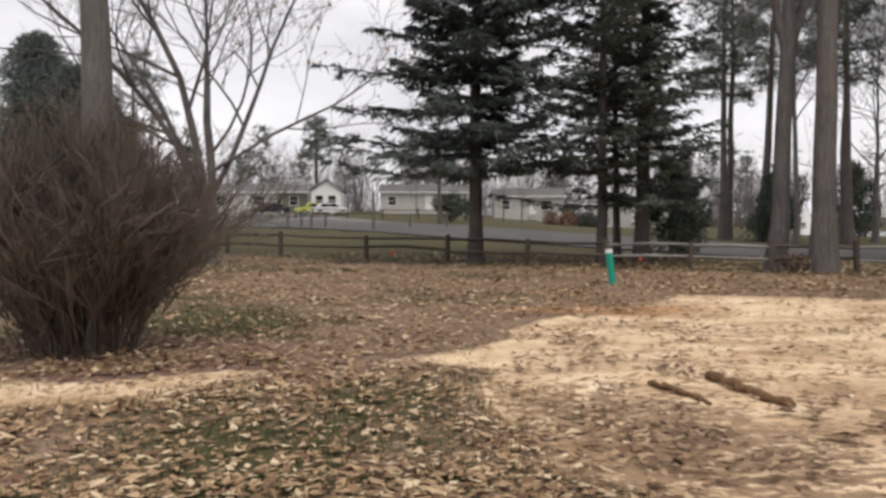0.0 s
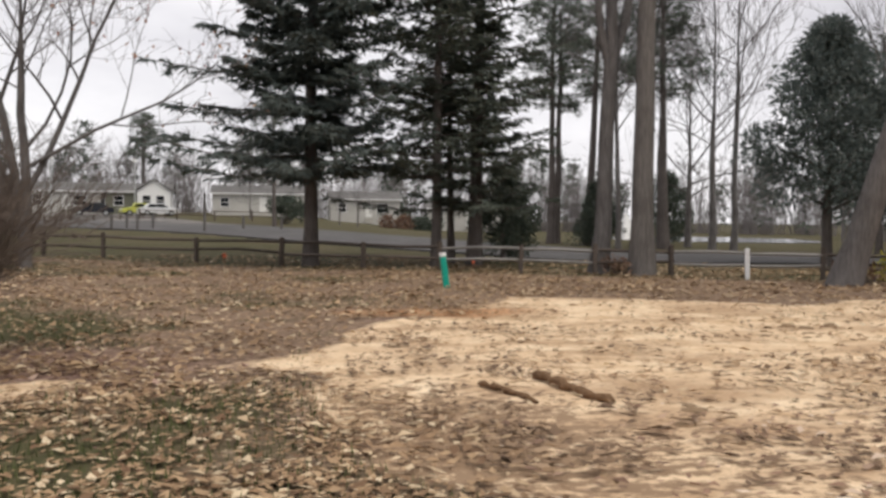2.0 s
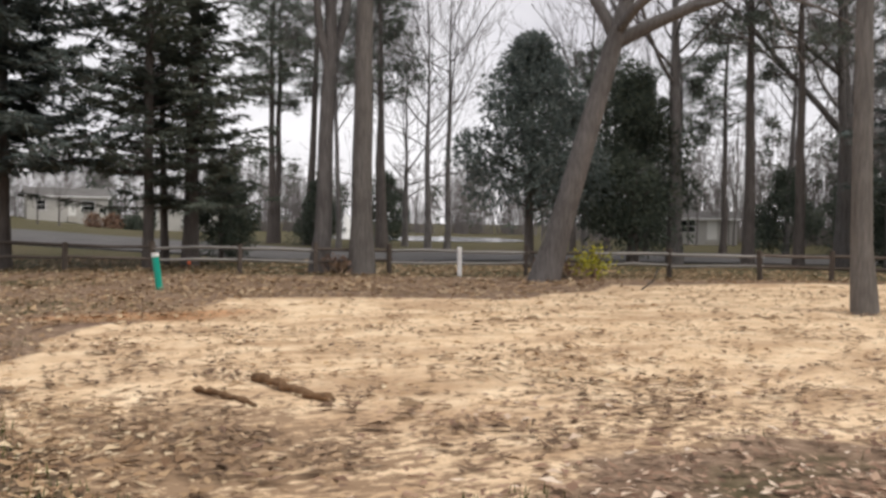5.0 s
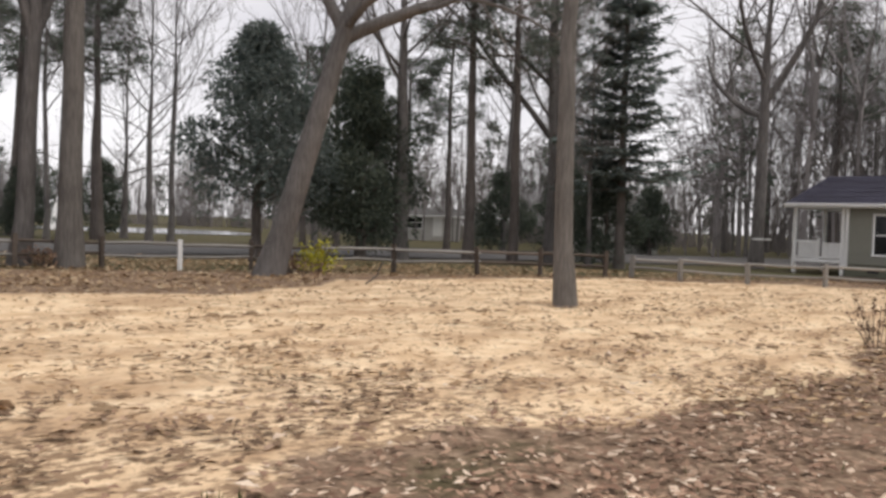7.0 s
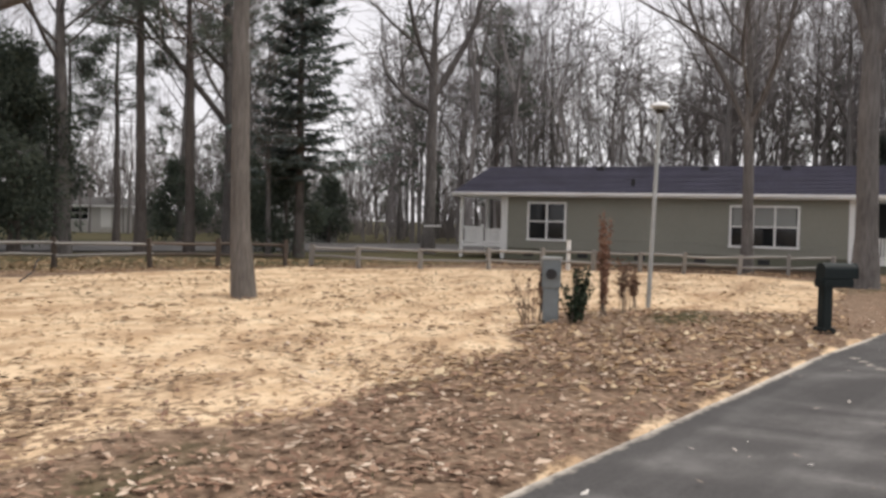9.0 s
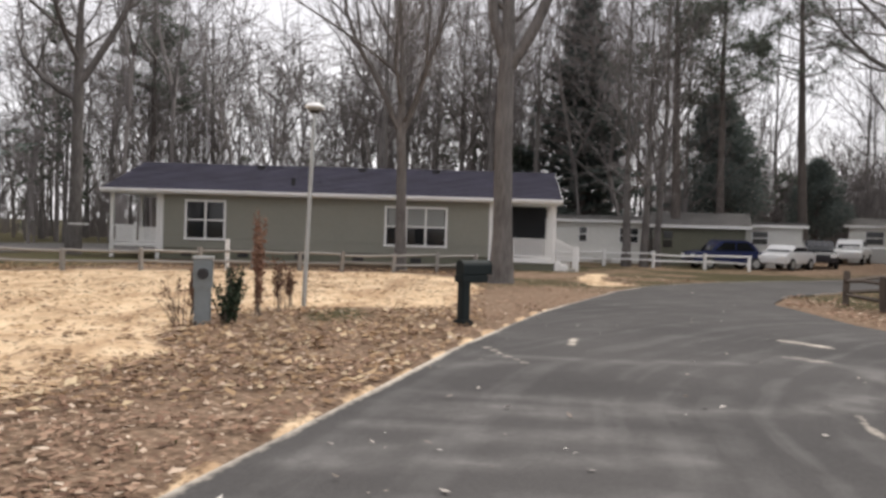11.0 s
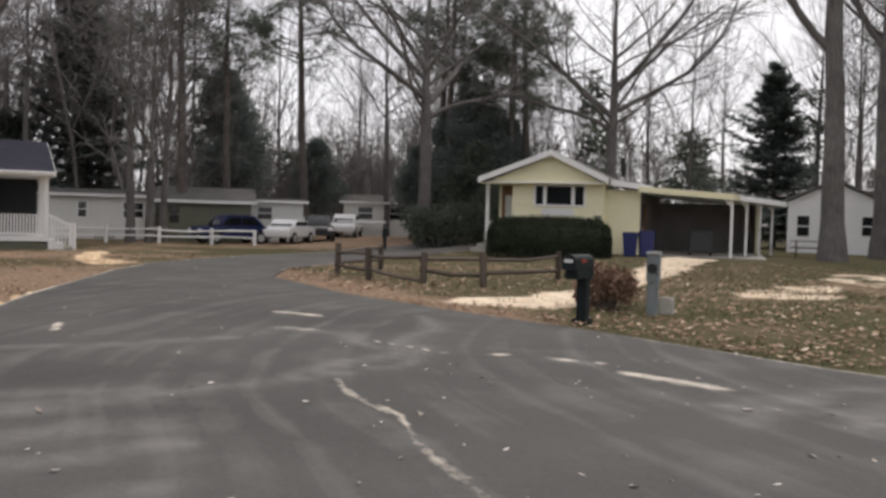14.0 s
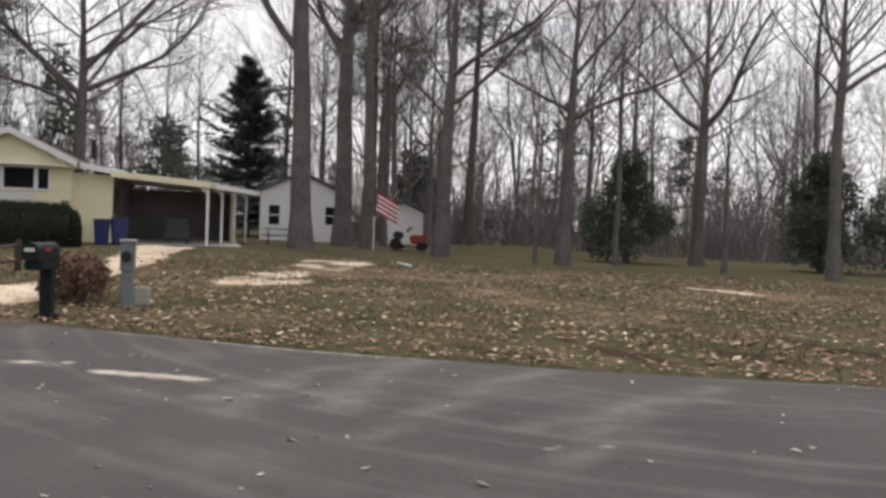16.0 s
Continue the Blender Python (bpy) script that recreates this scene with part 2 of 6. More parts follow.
def ground_mat():
    m, nt, b = nodes_of("ground_earth_sand_grass")
    fine, mid, broad = noise_of(nt, 9.0, 6, 0.65), noise_of(nt, 1.8, 5, 0.6), noise_of(nt, 0.35, 3)
    tracks = noise_of(nt, 0.55, 5, 0.6, (0.8, 1.8, 1.0))
    flecks = noise_of(nt, 22.0, 4, 0.7)
    sand = ramp_of(nt, mid, (0.30, (0.58, 0.41, 0.25)), (0.5, (0.74, 0.56, 0.37)), (0.72, (0.86, 0.70, 0.49)))
    sand = mix_of(nt, ramp_of(nt, tracks, (0.38, (0.8,) * 3), (0.54, (0.0,) * 3)), sand, (0.44, 0.295, 0.18))
    sand = mix_of(nt, ramp_of(nt, flecks, (0.56, (0.0,) * 3), (0.68, (0.7,) * 3)), sand, (0.36, 0.235, 0.145))
    clumps = noise_of(nt, 5.5, 6, 0.66, (1.0, 1.5, 1.0))
    sand = mix_of(nt, sharpened(nt, attr(nt, "clumpy"), clumps, 0.50, 0.60, 0.6), sand, (0.30, 0.205, 0.13))
    sand = mix_of(nt, attr(nt, "pale"), sand, ramp_of(nt, mid, (0.3, (0.62, 0.53, 0.42)), (0.6, (0.82, 0.75, 0.64))))
    litter = ramp_of(nt, fine, (0.30, (0.12, 0.085, 0.060)), (0.5, (0.235, 0.165, 0.115)), (0.66, (0.38, 0.28, 0.20)), (0.8, (0.58, 0.46, 0.34)))
    litter = mix_of(nt, ramp_of(nt, mid, (0.4, (0.0,) * 3), (0.7, (0.5,) * 3)), litter, (0.18, 0.115, 0.08))
    grass = ramp_of(nt, fine, (0.3, (0.051, 0.052, 0.024)), (0.55, (0.080, 0.075, 0.038)), (0.8, (0.145, 0.116, 0.068)))
    grass = mix_of(nt, ramp_of(nt, broad, (0.4, (0.0,) * 3), (0.65, (0.6,) * 3)), grass, (0.115, 0.088, 0.055))
    red = ramp_of(nt, fine, (0.3, (0.12, 0.075, 0.058)), (0.55, (0.25, 0.165, 0.13)), (0.75, (0.42, 0.30, 0.23)))
    orange = ramp_of(nt, mid, (0.3, (0.34, 0.17, 0.08)), (0.7, (0.60, 0.36, 0.20)))
    c = mix_of(nt, sharpened(nt, attr(nt, "grass"), mid, 0.35, 0.65, 0.4), litter, grass)
    c = mix_of(nt, sharpened(nt, attr(nt, "red"), fine, 0.3, 0.7, 0.3), c, red)
    c = mix_of(nt, sharpened(nt, attr(nt, "soil"), mid, 0.4, 0.8, 0.4), c, (0.055, 0.036, 0.024))
    c = mix_of(nt, sharpened(nt, attr(nt, "sand"), fine, 0.40, 0.60, 0.3), c, sand)
    c = mix_of(nt, sharpened(nt, attr(nt, "orange"), mid, 0.3, 0.7, 0.4), c, orange)
    nt.links.new(c, b.inputs["Base Color"])
    b.inputs["Roughness"].default_value = 0.97
    b.inputs["Specular IOR Level"].default_value = 0.1
    bump_of(nt, b, mix_of(nt, 0.5, mix_of(nt, 0.5, fine, clumps), tracks), 0.9, 0.09)
    return m


def asphalt_mat():
    m, nt, b = nodes_of("worn_asphalt")
    grit, mid, broad = noise_of(nt, 40.0, 4, 0.7), noise_of(nt, 3.0, 5, 0.6), noise_of(nt, 0.25, 3)
    geo, far = nt.nodes.new("ShaderNodeNewGeometry"), nt.nodes.new("ShaderNodeVectorMath")
    far.operation = "DISTANCE"
    far.inputs[1].default_value = (4.5, -15.5, 0.0)
    nt.links.new(geo.outputs["Position"], far.inputs[0])
    rings = nt.nodes.new("ShaderNodeTexNoise")
    rings.noise_dimensions = "1D"
    rings.inputs["Scale"].default_value, rings.inputs["Detail"].default_value = 2.6, 7.0
    sway = nt.nodes.new("ShaderNodeMath")
    sway.operation = "MULTIPLY_ADD"
    nt.links.new(noise_of(nt, 0.22, 2), sway.inputs[0])
    sway.inputs[1].default_value = 0.8
    nt.links.new(far.outputs["Value"], sway.inputs[2])
    nt.links.new(sway.outputs[0], rings.inputs["W"])
    sweep = mix_of(nt, 0.55, rings.outputs["Fac"], noise_of(nt, 0.8, 5, 0.65))
    c = mix_of(nt, 0.5, ramp_of(nt, grit, (0.3, (0.0375, 0.035, 0.0345)), (0.7, (0.096, 0.090, 0.0875))), ramp_of(nt, broad, (0.35, (0.0465, 0.044, 0.0432)), (0.65, (0.091, 0.086, 0.0835))))
    c = mix_of(nt, ramp_of(nt, sweep, (0.49, (0.0,) * 3), (0.66, (0.42,) * 3)), c, (0.18, 0.174, 0.168))
    band = mix_of(nt, 1.0, attr(nt, "swept"), ramp_of(nt, noise_of(nt, 5.0, 5, 0.7), (0.3, (0.25,) * 3), (0.7, (0.85,) * 3)), "MULTIPLY")
    c = mix_of(nt, band, c, (0.235, 0.225, 0.215))
    c = mix_of(nt, sharpened(nt, attr(nt, "sandy"), noise_of(nt, 7.0, 6, 0.7), 0.40, 0.85, 0.45), c, (0.60, 0.54, 0.46))
    nt.links.new(c, b.inputs["Base Color"])
    b.inputs["Roughness"].default_value = 0.82
    b.inputs["Specular IOR Level"].default_value = 0.3
    bump_of(nt, b, grit, 0.4, 0.01)
    return m


GROUND, ASPHALT = ground_mat(), asphalt_mat()
# ---- building helpers ----
def empty(name, place=(0, 0, 0), turn=0.0, label="", category="", group="", kind=""):
    ob = new(name)
    ob.matrix_basis = pose(*place, 0, 0, turn)
    return tagged(ob, label, category, group, kind)


def mesh_of(name, verts, faces, material, smooth=False):
    me = bpy.data.meshes.new(name)
    me.from_pydata([tuple(v) for v in verts], [], [tuple(f) for f in faces])
    me.materials.append(material)
    if smooth:
        me.polygons.foreach_set("use_smooth", [True] * len(me.polygons))
    me.update()
    return me


def put(name, me, parent=None, label="", at=None):
    ob = new(name, me)
    ob.parent = parent
    if at is not None:
        ob.matrix_basis = at
    return tagged(ob, label)


def part(name, bm, material, parent, label="", smooth=False):
    """Links a bmesh as one mesh object under a thing or under a part."""
    me = bpy.data.meshes.new(name)
    bm.to_mesh(me)
    bm.free()
    me.materials.append(material)
    if smooth:
        me.polygons.foreach_set("use_smooth", [True] * len(me.polygons))
    return put(name, me, parent, label)


def box(x0, x1, y0, y1, z0, z1, bevel=0.0, bm=None):
    bm = bm or bmesh.new()
    made = bmesh.ops.create_cube(bm, size=1.0)["verts"]
    bmesh.ops.transform(bm, verts=made, matrix=Matrix.Translation(((x0 + x1) / 2, (y0 + y1) / 2, (z0 + z1) / 2)) @ Matrix.Diagonal((x1 - x0, y1 - y0, z1 - z0, 1)))
    if bevel:
        bmesh.ops.bevel(bm, geom=list({e for v in made for e in v.link_edges}), offset=bevel, segments=2, affect="EDGES")
    return bm


def tubes(paths, sides=6):
    """Tapered round limbs: each path is a list of (point, radius)."""
    verts, faces = [], []
    for path in paths:
        n, start = len(path), len(verts)
        k = sides if path[0][1] > 0.035 else (min(sides, 4) if path[0][1] > 0.012 else 3)
        for i, (p, r) in enumerate(path):
            d = (path[min(i + 1, n - 1)][0] - path[max(i - 1, 0)][0]).normalized()
            u = d.cross(Vector((0.31, 0.95, 0.05))).normalized()
            w = d.cross(u)
            for j in range(k):
                a = 2 * math.pi * j / k
                verts.append(p + (u * math.cos(a) + w * math.sin(a)) * r)
        for i in range(n - 1):
            for j in range(k):
                a, b = start + i * k + j, start + i * k + (j + 1) % k
                faces.append((a, b, b + k, a + k))
    return verts, faces


def rod(p0, p1, r0, r1=None, sides=10, steps=1):
    bm = bmesh.new()
    p0, p1 = Vector(p0), Vector(p1)
    d = p1 - p0
    bmesh.ops.create_cone(bm, cap_ends=True, segments=sides, radius1=r0, radius2=r0 if r1 is None else r1, depth=d.length, matrix=Matrix.Translation((p0 + p1) / 2) @ d.to_track_quat("Z", "Y").to_matrix().to_4x4())
    return bm


def smooth01(v):
    v = np.clip(v, 0, 1)
    return v * v * (3 - 2 * v)


LATTICE = np.random.RandomState(5).rand(256, 256)


def wobble(x, y, scale):
    """Smooth value noise in 0..1 over the plan."""
    x, y = np.asarray(x) * scale + 57.3, np.asarray(y) * scale + 91.7
    i, j = np.floor(x).astype(int), np.floor(y).astype(int)
    u, v = smooth01(x - i), smooth01(y - j)
    g = lambda a, b: LATTICE[a % 256, b % 256]
    return (g(i, j) * (1 - u) + g(i + 1, j) * u) * (1 - v) + (g(i, j + 1) * (1 - u) + g(i + 1, j + 1) * u) * v


def rough2(x, y, scale):
    return 0.55 * wobble(x, y, scale) + 0.3 * wobble(x, y, scale * 2.3) + 0.15 * wobble(x, y, scale * 5.1)


def inside(x, y, corners):
    """Signed distance to a polygon's edge, positive inside."""
    x, y = np.asarray(x, float), np.asarray(y, float)
    near, odd = np.full(x.shape, 1e9), np.zeros(x.shape, bool)
    for (ax, ay), (bx, by) in zip(corners, corners[1:] + corners[:1]):
        ex, ey = bx - ax, by - ay
        t = np.clip(((x - ax) * ex + (y - ay) * ey) / (ex * ex + ey * ey), 0, 1)
        near = np.minimum(near, np.hypot(x - ax - t * ex, y - ay - t * ey))
        if ay != by:
            odd ^= ((ay > y) != (by > y)) & (x < ex * (y - ay) / ey + ax)
    return np.where(odd, near, -near)


def along(x, y, line):
    """Distance to a line of points."""
    near = np.full(np.shape(x), 1e9)
    for (ax, ay), (bx, by) in zip(line, line[1:]):
        ex, ey = bx - ax, by - ay
        t = np.clip(((x - ax) * ex + (y - ay) * ey) / (ex * ex + ey * ey), 0, 1)
        near = np.minimum(near, np.hypot(x - ax - t * ex, y - ay - t * ey))
    return near


def height(x, y):
    """The lie of the land: flat, rising gently to the far street and to the yellow house."""
    x, y = np.asarray(x, float), np.asarray(y, float)
    far = 0.021 * np.clip(y - 29, 0, 105) * smooth01((26 - x) / 30)
    yard = 0.30 * smooth01((-y - 13) / 12) * smooth01((x - 15) / 10)
    return far + yard


# ---- the lie of the place: roads, the sandy lot, lawns ----
ROAD_LOT_SIDE = [(-30, 7.5), (-16, 4.6), (-6, 3.4), (0, 2.75), (5.1, 1.82), (9.05, 1.0), (12.05, 0.4), (18, -1.1), (25.1, -3.5), (29, -5.3), (33.4, -9.2), (37.3, -14.1), (44, -22), (56, -32)]
ROAD_FAR_SIDE = [(-30, -26), (-16, -19), (-6, -14), (1.5, -10.7), (4.5, -9.5), (7.5, -8.6), (11.1, -8.1), (14.3, -7.4), (17.4, -6.9), (22.3, -6.9), (25.5, -8.3), (31, -13.5), (38, -23), (50, -36)]
STREET_NEAR = [(110, -4), (75, 4), (56, 12.5), (40, 21), (28, 28), (20, 31.2), (15, 31.4), (10.9, 33), (6.8, 38.6), (2.3, 44.5), (-4.5, 55), (-10, 61), (-18, 66), (-30, 76), (-50, 98), (-62, 125)]
STREET_FAR = [(114, 8), (79, 16), (60, 25), (46, 33), (34, 39.5), (24, 41), (18, 42), (14.5, 47.5), (10, 56.6), (3.5, 66), (-4.9, 76), (-9.6, 91), (-15, 105), (-20, 130)]
STREET = STREET_NEAR + STREET_FAR[::-1]
LOT = [(0.8, 11.2), (0.6, 9.6), (0.6, 8.2), (0.75, 6.4), (1.0, 5.3), (1.9, 4.7), (3.2, 4.6), (4.1, 5.0), (5.2, 5.1), (6.2, 4.35), (8.5, 4.3), (11.1, 4.0), (12.9, 4.7), (15.5, 5.2), (17, 3.9), (18.3, 0.9), (24, 0.2), (29.4, 0.7), (31.5, 3.5), (30.5, 8.2), (27.8, 11.5), (24.4, 15.0), (19.5, 17.3), (14.8, 18.0), (13.4, 16.5), (9.8, 15.5), (6.6, 16.7), (5.0, 16.9), (3.6, 15.6), (3.4, 14.0), (1.6, 13.6)]
STRIP = [(-7, 6.7), (-3.7, 6.95), (-2.5, 7.3), (-1.6, 8.6), (-2.1, 9.3), (-3.2, 8.5), (-7, 8.0)]
TONGUE = [(-1.1, 9.2), (0.9, 9.0), (1.0, 11.0), (0.2, 10.2), (-1.0, 9.8)]
DRIVE = [(15.3, -7.7), (13.6, -9.3), (14.1, -10.3), (16.4, -12.5), (20, -17.5), (26, -25.5), (28.5, -25.5), (22, -18.2), (18.3, -14.0), (16.4, -10.6), (16.2, -8.9)]
PATCH = [(14.4, -14.8), (15.2, -14.9), (17.3, -18.6), (17.5, -20.9), (20.2, -24.9), (19.2, -28.0), (17.6, -25.0), (16.2, -22.9), (16.2, -21.0), (14.3, -17.2)]
GRAVEL = [(9.2, -27.5), (6.9, -26.6), (4.7, -25.2), (4.3, -23.9), (5.6, -24.3), (8.5, -26.4)]
WALKWAY = [(27.5, -3.4), (31, -3.0), (36.6, -3.9), (36.6, -4.8), (31.4, -4.2), (28.4, -4.6)]


def bare_soil(x, y):
    """Dark bare patches in the lawn beside the road."""
    out = np.zeros(np.shape(x))
    for cx, cy, wx, wy in ((4.3, -11.1, 1.0, 0.32), (3.1, -12.2, 0.9, 0.32), (6.0, -10.2, 0.7, 0.2), (2.2, -13.8, 1.4, 0.35), (2.6, -29.5, 2.2, 0.8), (7.6, -26.0, 1.5, 0.5)):
        out = np.maximum(out, 1.3 * np.exp(-((x - cx) / wx) ** 2 - ((y - cy + 0.6 * (x - cx)) / wy) ** 2))
    return out


def ground_sheet():
    lines = lambda lo, hi, step, outer: sorted({*np.arange(lo, hi + step / 2, step).round(3).tolist(), *[lo - v for v in outer], *[hi + v for v in outer]})
    outer = [1, 2.5, 5, 9, 14, 20, 28, 38, 50, 66, 86, 115, 160, 230, 340, 520, 900, 1800]
    gx, gy = np.array(lines(-14, 44, 0.3, outer)), np.array(lines(-46, 48, 0.3, outer))
    X, Y = (a.ravel() for a in np.meshgrid(gx, gy))
    road = np.maximum(inside(X, Y, ROAD_LOT_SIDE + ROAD_FAR_SIDE[::-1]), inside(X, Y, STREET) + 0.3)
    n1, n2 = rough2(X, Y, 0.45), rough2(X, Y, 1.3)
    soft = lambda d, reach=0.8, wild=1.6: np.clip(0.5 + (d + wild * (n1 - 0.5) + 0.5 * (n2 - 0.5)) / (2 * reach), 0, 1)
    sand = soft(inside(X, Y, LOT) + 0.25, 0.4, 1.2)
    broken = 0.58 + 0.45 * smooth01((wobble(X, Y, 1.6) - 0.25) / 0.35)
    sand = np.maximum(sand, 0.85 * soft(inside(X, Y, PATCH), 0.4, 1.5) * (broken - 0.12))
    sand = np.maximum(sand, 0.85 * soft(inside(X, Y, GRAVEL), 0.4, 1.0) * broken)
    for area in (STRIP, TONGUE):
        sand = np.maximum(sand, 0.95 * soft(inside(X, Y, area), 0.4, 1.1))
    for area in (DRIVE, WALKWAY):
        sand = np.maximum(sand, soft(inside(X, Y, area), 0.35, 0.6))
    verge = along(X, Y, ROAD_LOT_SIDE)
    sand = np.maximum(sand, 1.0 * smooth01(1 - (verge + 0.3 * (n2 - 0.5)) / 0.26) * (X > 3) * (X < 19))
    scrub = smooth01((wobble(X, Y, 0.9) - 0.52) / 0.2) * (np.hypot(X - 3, Y - 9.5) < 4.5)
    sand = sand * (1 - 0.22 * scrub)
    clumpy = 0.35 + 0.13 * smooth01((10.8 - Y + 3.0 * (n1 - 0.5)) / 4.5) * (0.15 + 0.85 * smooth01((8.0 - X) / 3.5)) + 0.06 * smooth01((7.5 - Y) / 2) + 0.14 * (n1 - 0.5) + 0.10 * (n2 - 0.5)
    clumpy = clumpy + 0.18 * np.exp(-(((X - 1.3) / 1.1) ** 2 + ((Y - 6.2) / 1.4) ** 2))
    soil = np.maximum(bare_soil(X, Y), 0.95 * smooth01((X - 31.5) / 1.0) * smooth01((38 - X) / 0.5) * smooth01((Y + 1.0) / 1.5) * smooth01((14.5 - Y) / 2))
    fence_y = np.interp(X, [-30, -12, -6, 3, 13, 25, 33, 34], [42, 35, 32.4, 27.6, 23, 17.4, 12, 2])
    beyond = smooth01((Y - fence_y + 2.2) / 2.5)
    lawn = np.where(Y > 3, 0.93 * beyond, 0)
    front = smooth01((3.4 - X) / 2.5) * (Y > 2) * (Y < 34) * (0.36 + 1.1 * (n1 - 0.45))
    south = smooth01((-Y - 7) / 2) * (0.74 - 0.10 * smooth01((-Y - 13) / 4) * smooth01((30 + Y) / 6) + 0.8 * (n1 - 0.45)) * smooth01((46 - X) / 8)
    deep = np.maximum(smooth01((-Y - 29) / 6) * 0.85, smooth01((X - 21) / 5) * smooth01((2.5 - Y) / 2) * (Y > -14) * (0.5 + 0.8 * (n1 - 0.45)))
    shade = 0.9 * np.exp(-(((X - 16.0) / 1.6) ** 2 + ((Y - 2.6) / 0.7) ** 2))
    moss = 0.6 * np.exp(-(((X - 4.5) / 1.3) ** 2 + ((Y - 3.9) / 0.55) ** 2))
    grass = np.clip(np.maximum.reduce([lawn, front, south, deep, shade, moss]), 0, 1)
    red = np.exp(-(((X + 3.4) / 3.0) ** 2 + ((Y - 9.6) / 2.1) ** 2)) + 0.75 * np.exp(-(((X - 0.9) / 1.1) ** 2 + ((Y - 7.0) / 0.9) ** 2)) + 0.6 * np.exp(-(((X - 1.9) / 1.3) ** 2 + ((Y - 13.6) / 0.35) ** 2))
    red = np.maximum(red, 0.85 * smooth01((X - 31.0 + 0.5 * (n1 - 0.5)) / 1.0) * smooth01((38 - X) / 0.5) * smooth01((Y + 1.0) / 1.5) * smooth01((14.5 - Y) / 2))
    red = np.maximum(red, 0.22 * smooth01((-Y - 10.5) / 3) * smooth01((31 + Y) / 6) * (0.62 + 2.0 * (n1 - 0.5)))
    orange = 0.9 * np.exp(-(((X - 2.7) / 2.1) ** 2 + ((Y - 14.6) / 0.75) ** 2))
    Z = height(X, Y) - 0.07 * smooth01(road / 0.25 + 0.4)
    lumps = (rough2(X, Y, 0.9) - 0.5) * 0.09 + (rough2(X, Y, 3.0) - 0.5) * 0.05
    Z = Z + lumps * smooth01(-road / 0.8) * (np.hypot(X, Y) < 60) * (0.35 + 0.65 * sand)
    nx, ny = len(gx), len(gy)
    i, j = (a.ravel() for a in np.meshgrid(np.arange(nx - 1), np.arange(ny - 1)))
    a = j * nx + i
    me = mesh_of("ground", np.stack([X, Y, Z], 1).tolist(), np.stack([a, a + 1, a + nx + 1, a + nx], 1).tolist(), GROUND, True)
    for name, values in (("sand", sand), ("grass", grass), ("red", red), ("orange", orange), ("clumpy", clumpy), ("soil", soil), ("pale", 0.5 * smooth01((-Y - 5.5) / 2))):
        me.attributes.new(name, "FLOAT", "POINT").data.foreach_set("value", values.astype(np.float32))
    tagged(put("ground", me), "winter ground of sand, fallen leaves and thin grass", "ground", kind="structure")


ground_sheet()


def evenly(line, n):
    pts = np.array(line, float)
    s = np.r_[0, np.cumsum(np.hypot(*np.diff(pts, axis=0).T))]
    at = np.linspace(0, s[-1], n)
    return np.stack([np.interp(at, s, pts[:, 0]), np.interp(at, s, pts[:, 1])], 1)


def road_sheet(name, left, right, across, label, dusty, lift=0.0):
    n = len(left)
    t = np.linspace(0, 1, across)[:, None, None]
    grid = (left * (1 - t) + right * t).reshape(-1, 2)
    X, Y = grid.T
    rim = np.minimum(t, 1 - t)[:, :, 0].repeat(n, 1).ravel()
    camber = 0.03 * smooth01(rim / 0.25) + 0.012
    Z = height(X, Y) + lift + camber + (rough2(X, Y, 0.5) - 0.5) * 0.015
    i, j = (a.ravel() for a in np.meshgrid(np.arange(n - 1), np.arange(across - 1)))
    a = j * n + i
    faces = np.stack([a, a + 1, a + n + 1, a + n], 1).tolist()
    verts = np.stack([X, Y, Z], 1).tolist()
    for row in (0, across - 1):
        low = len(verts)
        verts += [(X[row * n + k], Y[row * n + k], Z[row * n + k] - 0.12) for k in range(n)]
        faces += [(row * n + k, row * n + k + 1, low + k + 1, low + k) for k in range(n - 1)]
    me = mesh_of(name, verts, faces, ASPHALT, False)
    values = np.r_[dusty(X, Y), np.zeros(2 * n)]
    me.attributes.new("sandy", "FLOAT", "POINT").data.foreach_set("value", values.astype(np.float32))
    bands = np.r_[swept(X, Y), np.zeros(2 * n)]
    me.attributes.new("swept", "FLOAT", "POINT").data.foreach_set("value", bands.astype(np.float32))
    return tagged(put(name, me), label, "road", kind="structure")


STREAKS = [([(8.6, -3.3), (7.6, -3.1), (6.8, -3.15), (6.15, -2.95)], 0.05), ([(6.2, -2.98), (5.7, -2.85), (5.05, -2.8), (3.6, -2.5)], 0.085), ([(8.8, -5.9), (8.3, -6.3)], 0.1), ([(7.8, -6.1), (6.8, -6.4)], 0.16), ([(14.1, -4.5), (13.4, -4.9)], 0.16), ([(12.2, -4.0), (11.8, -4.3)], 0.18), ([(10.6, -4.6), (9.5, -5.0), (9.0, -5.9)], 0.07), ([(12.4, 0.0), (10.9, -0.5)], 0.09), ([(13.5, -1.3), (12.7, -1.2)], 0.09), ([(3.3, -6.0), (2.9, -6.5)], 0.12)]


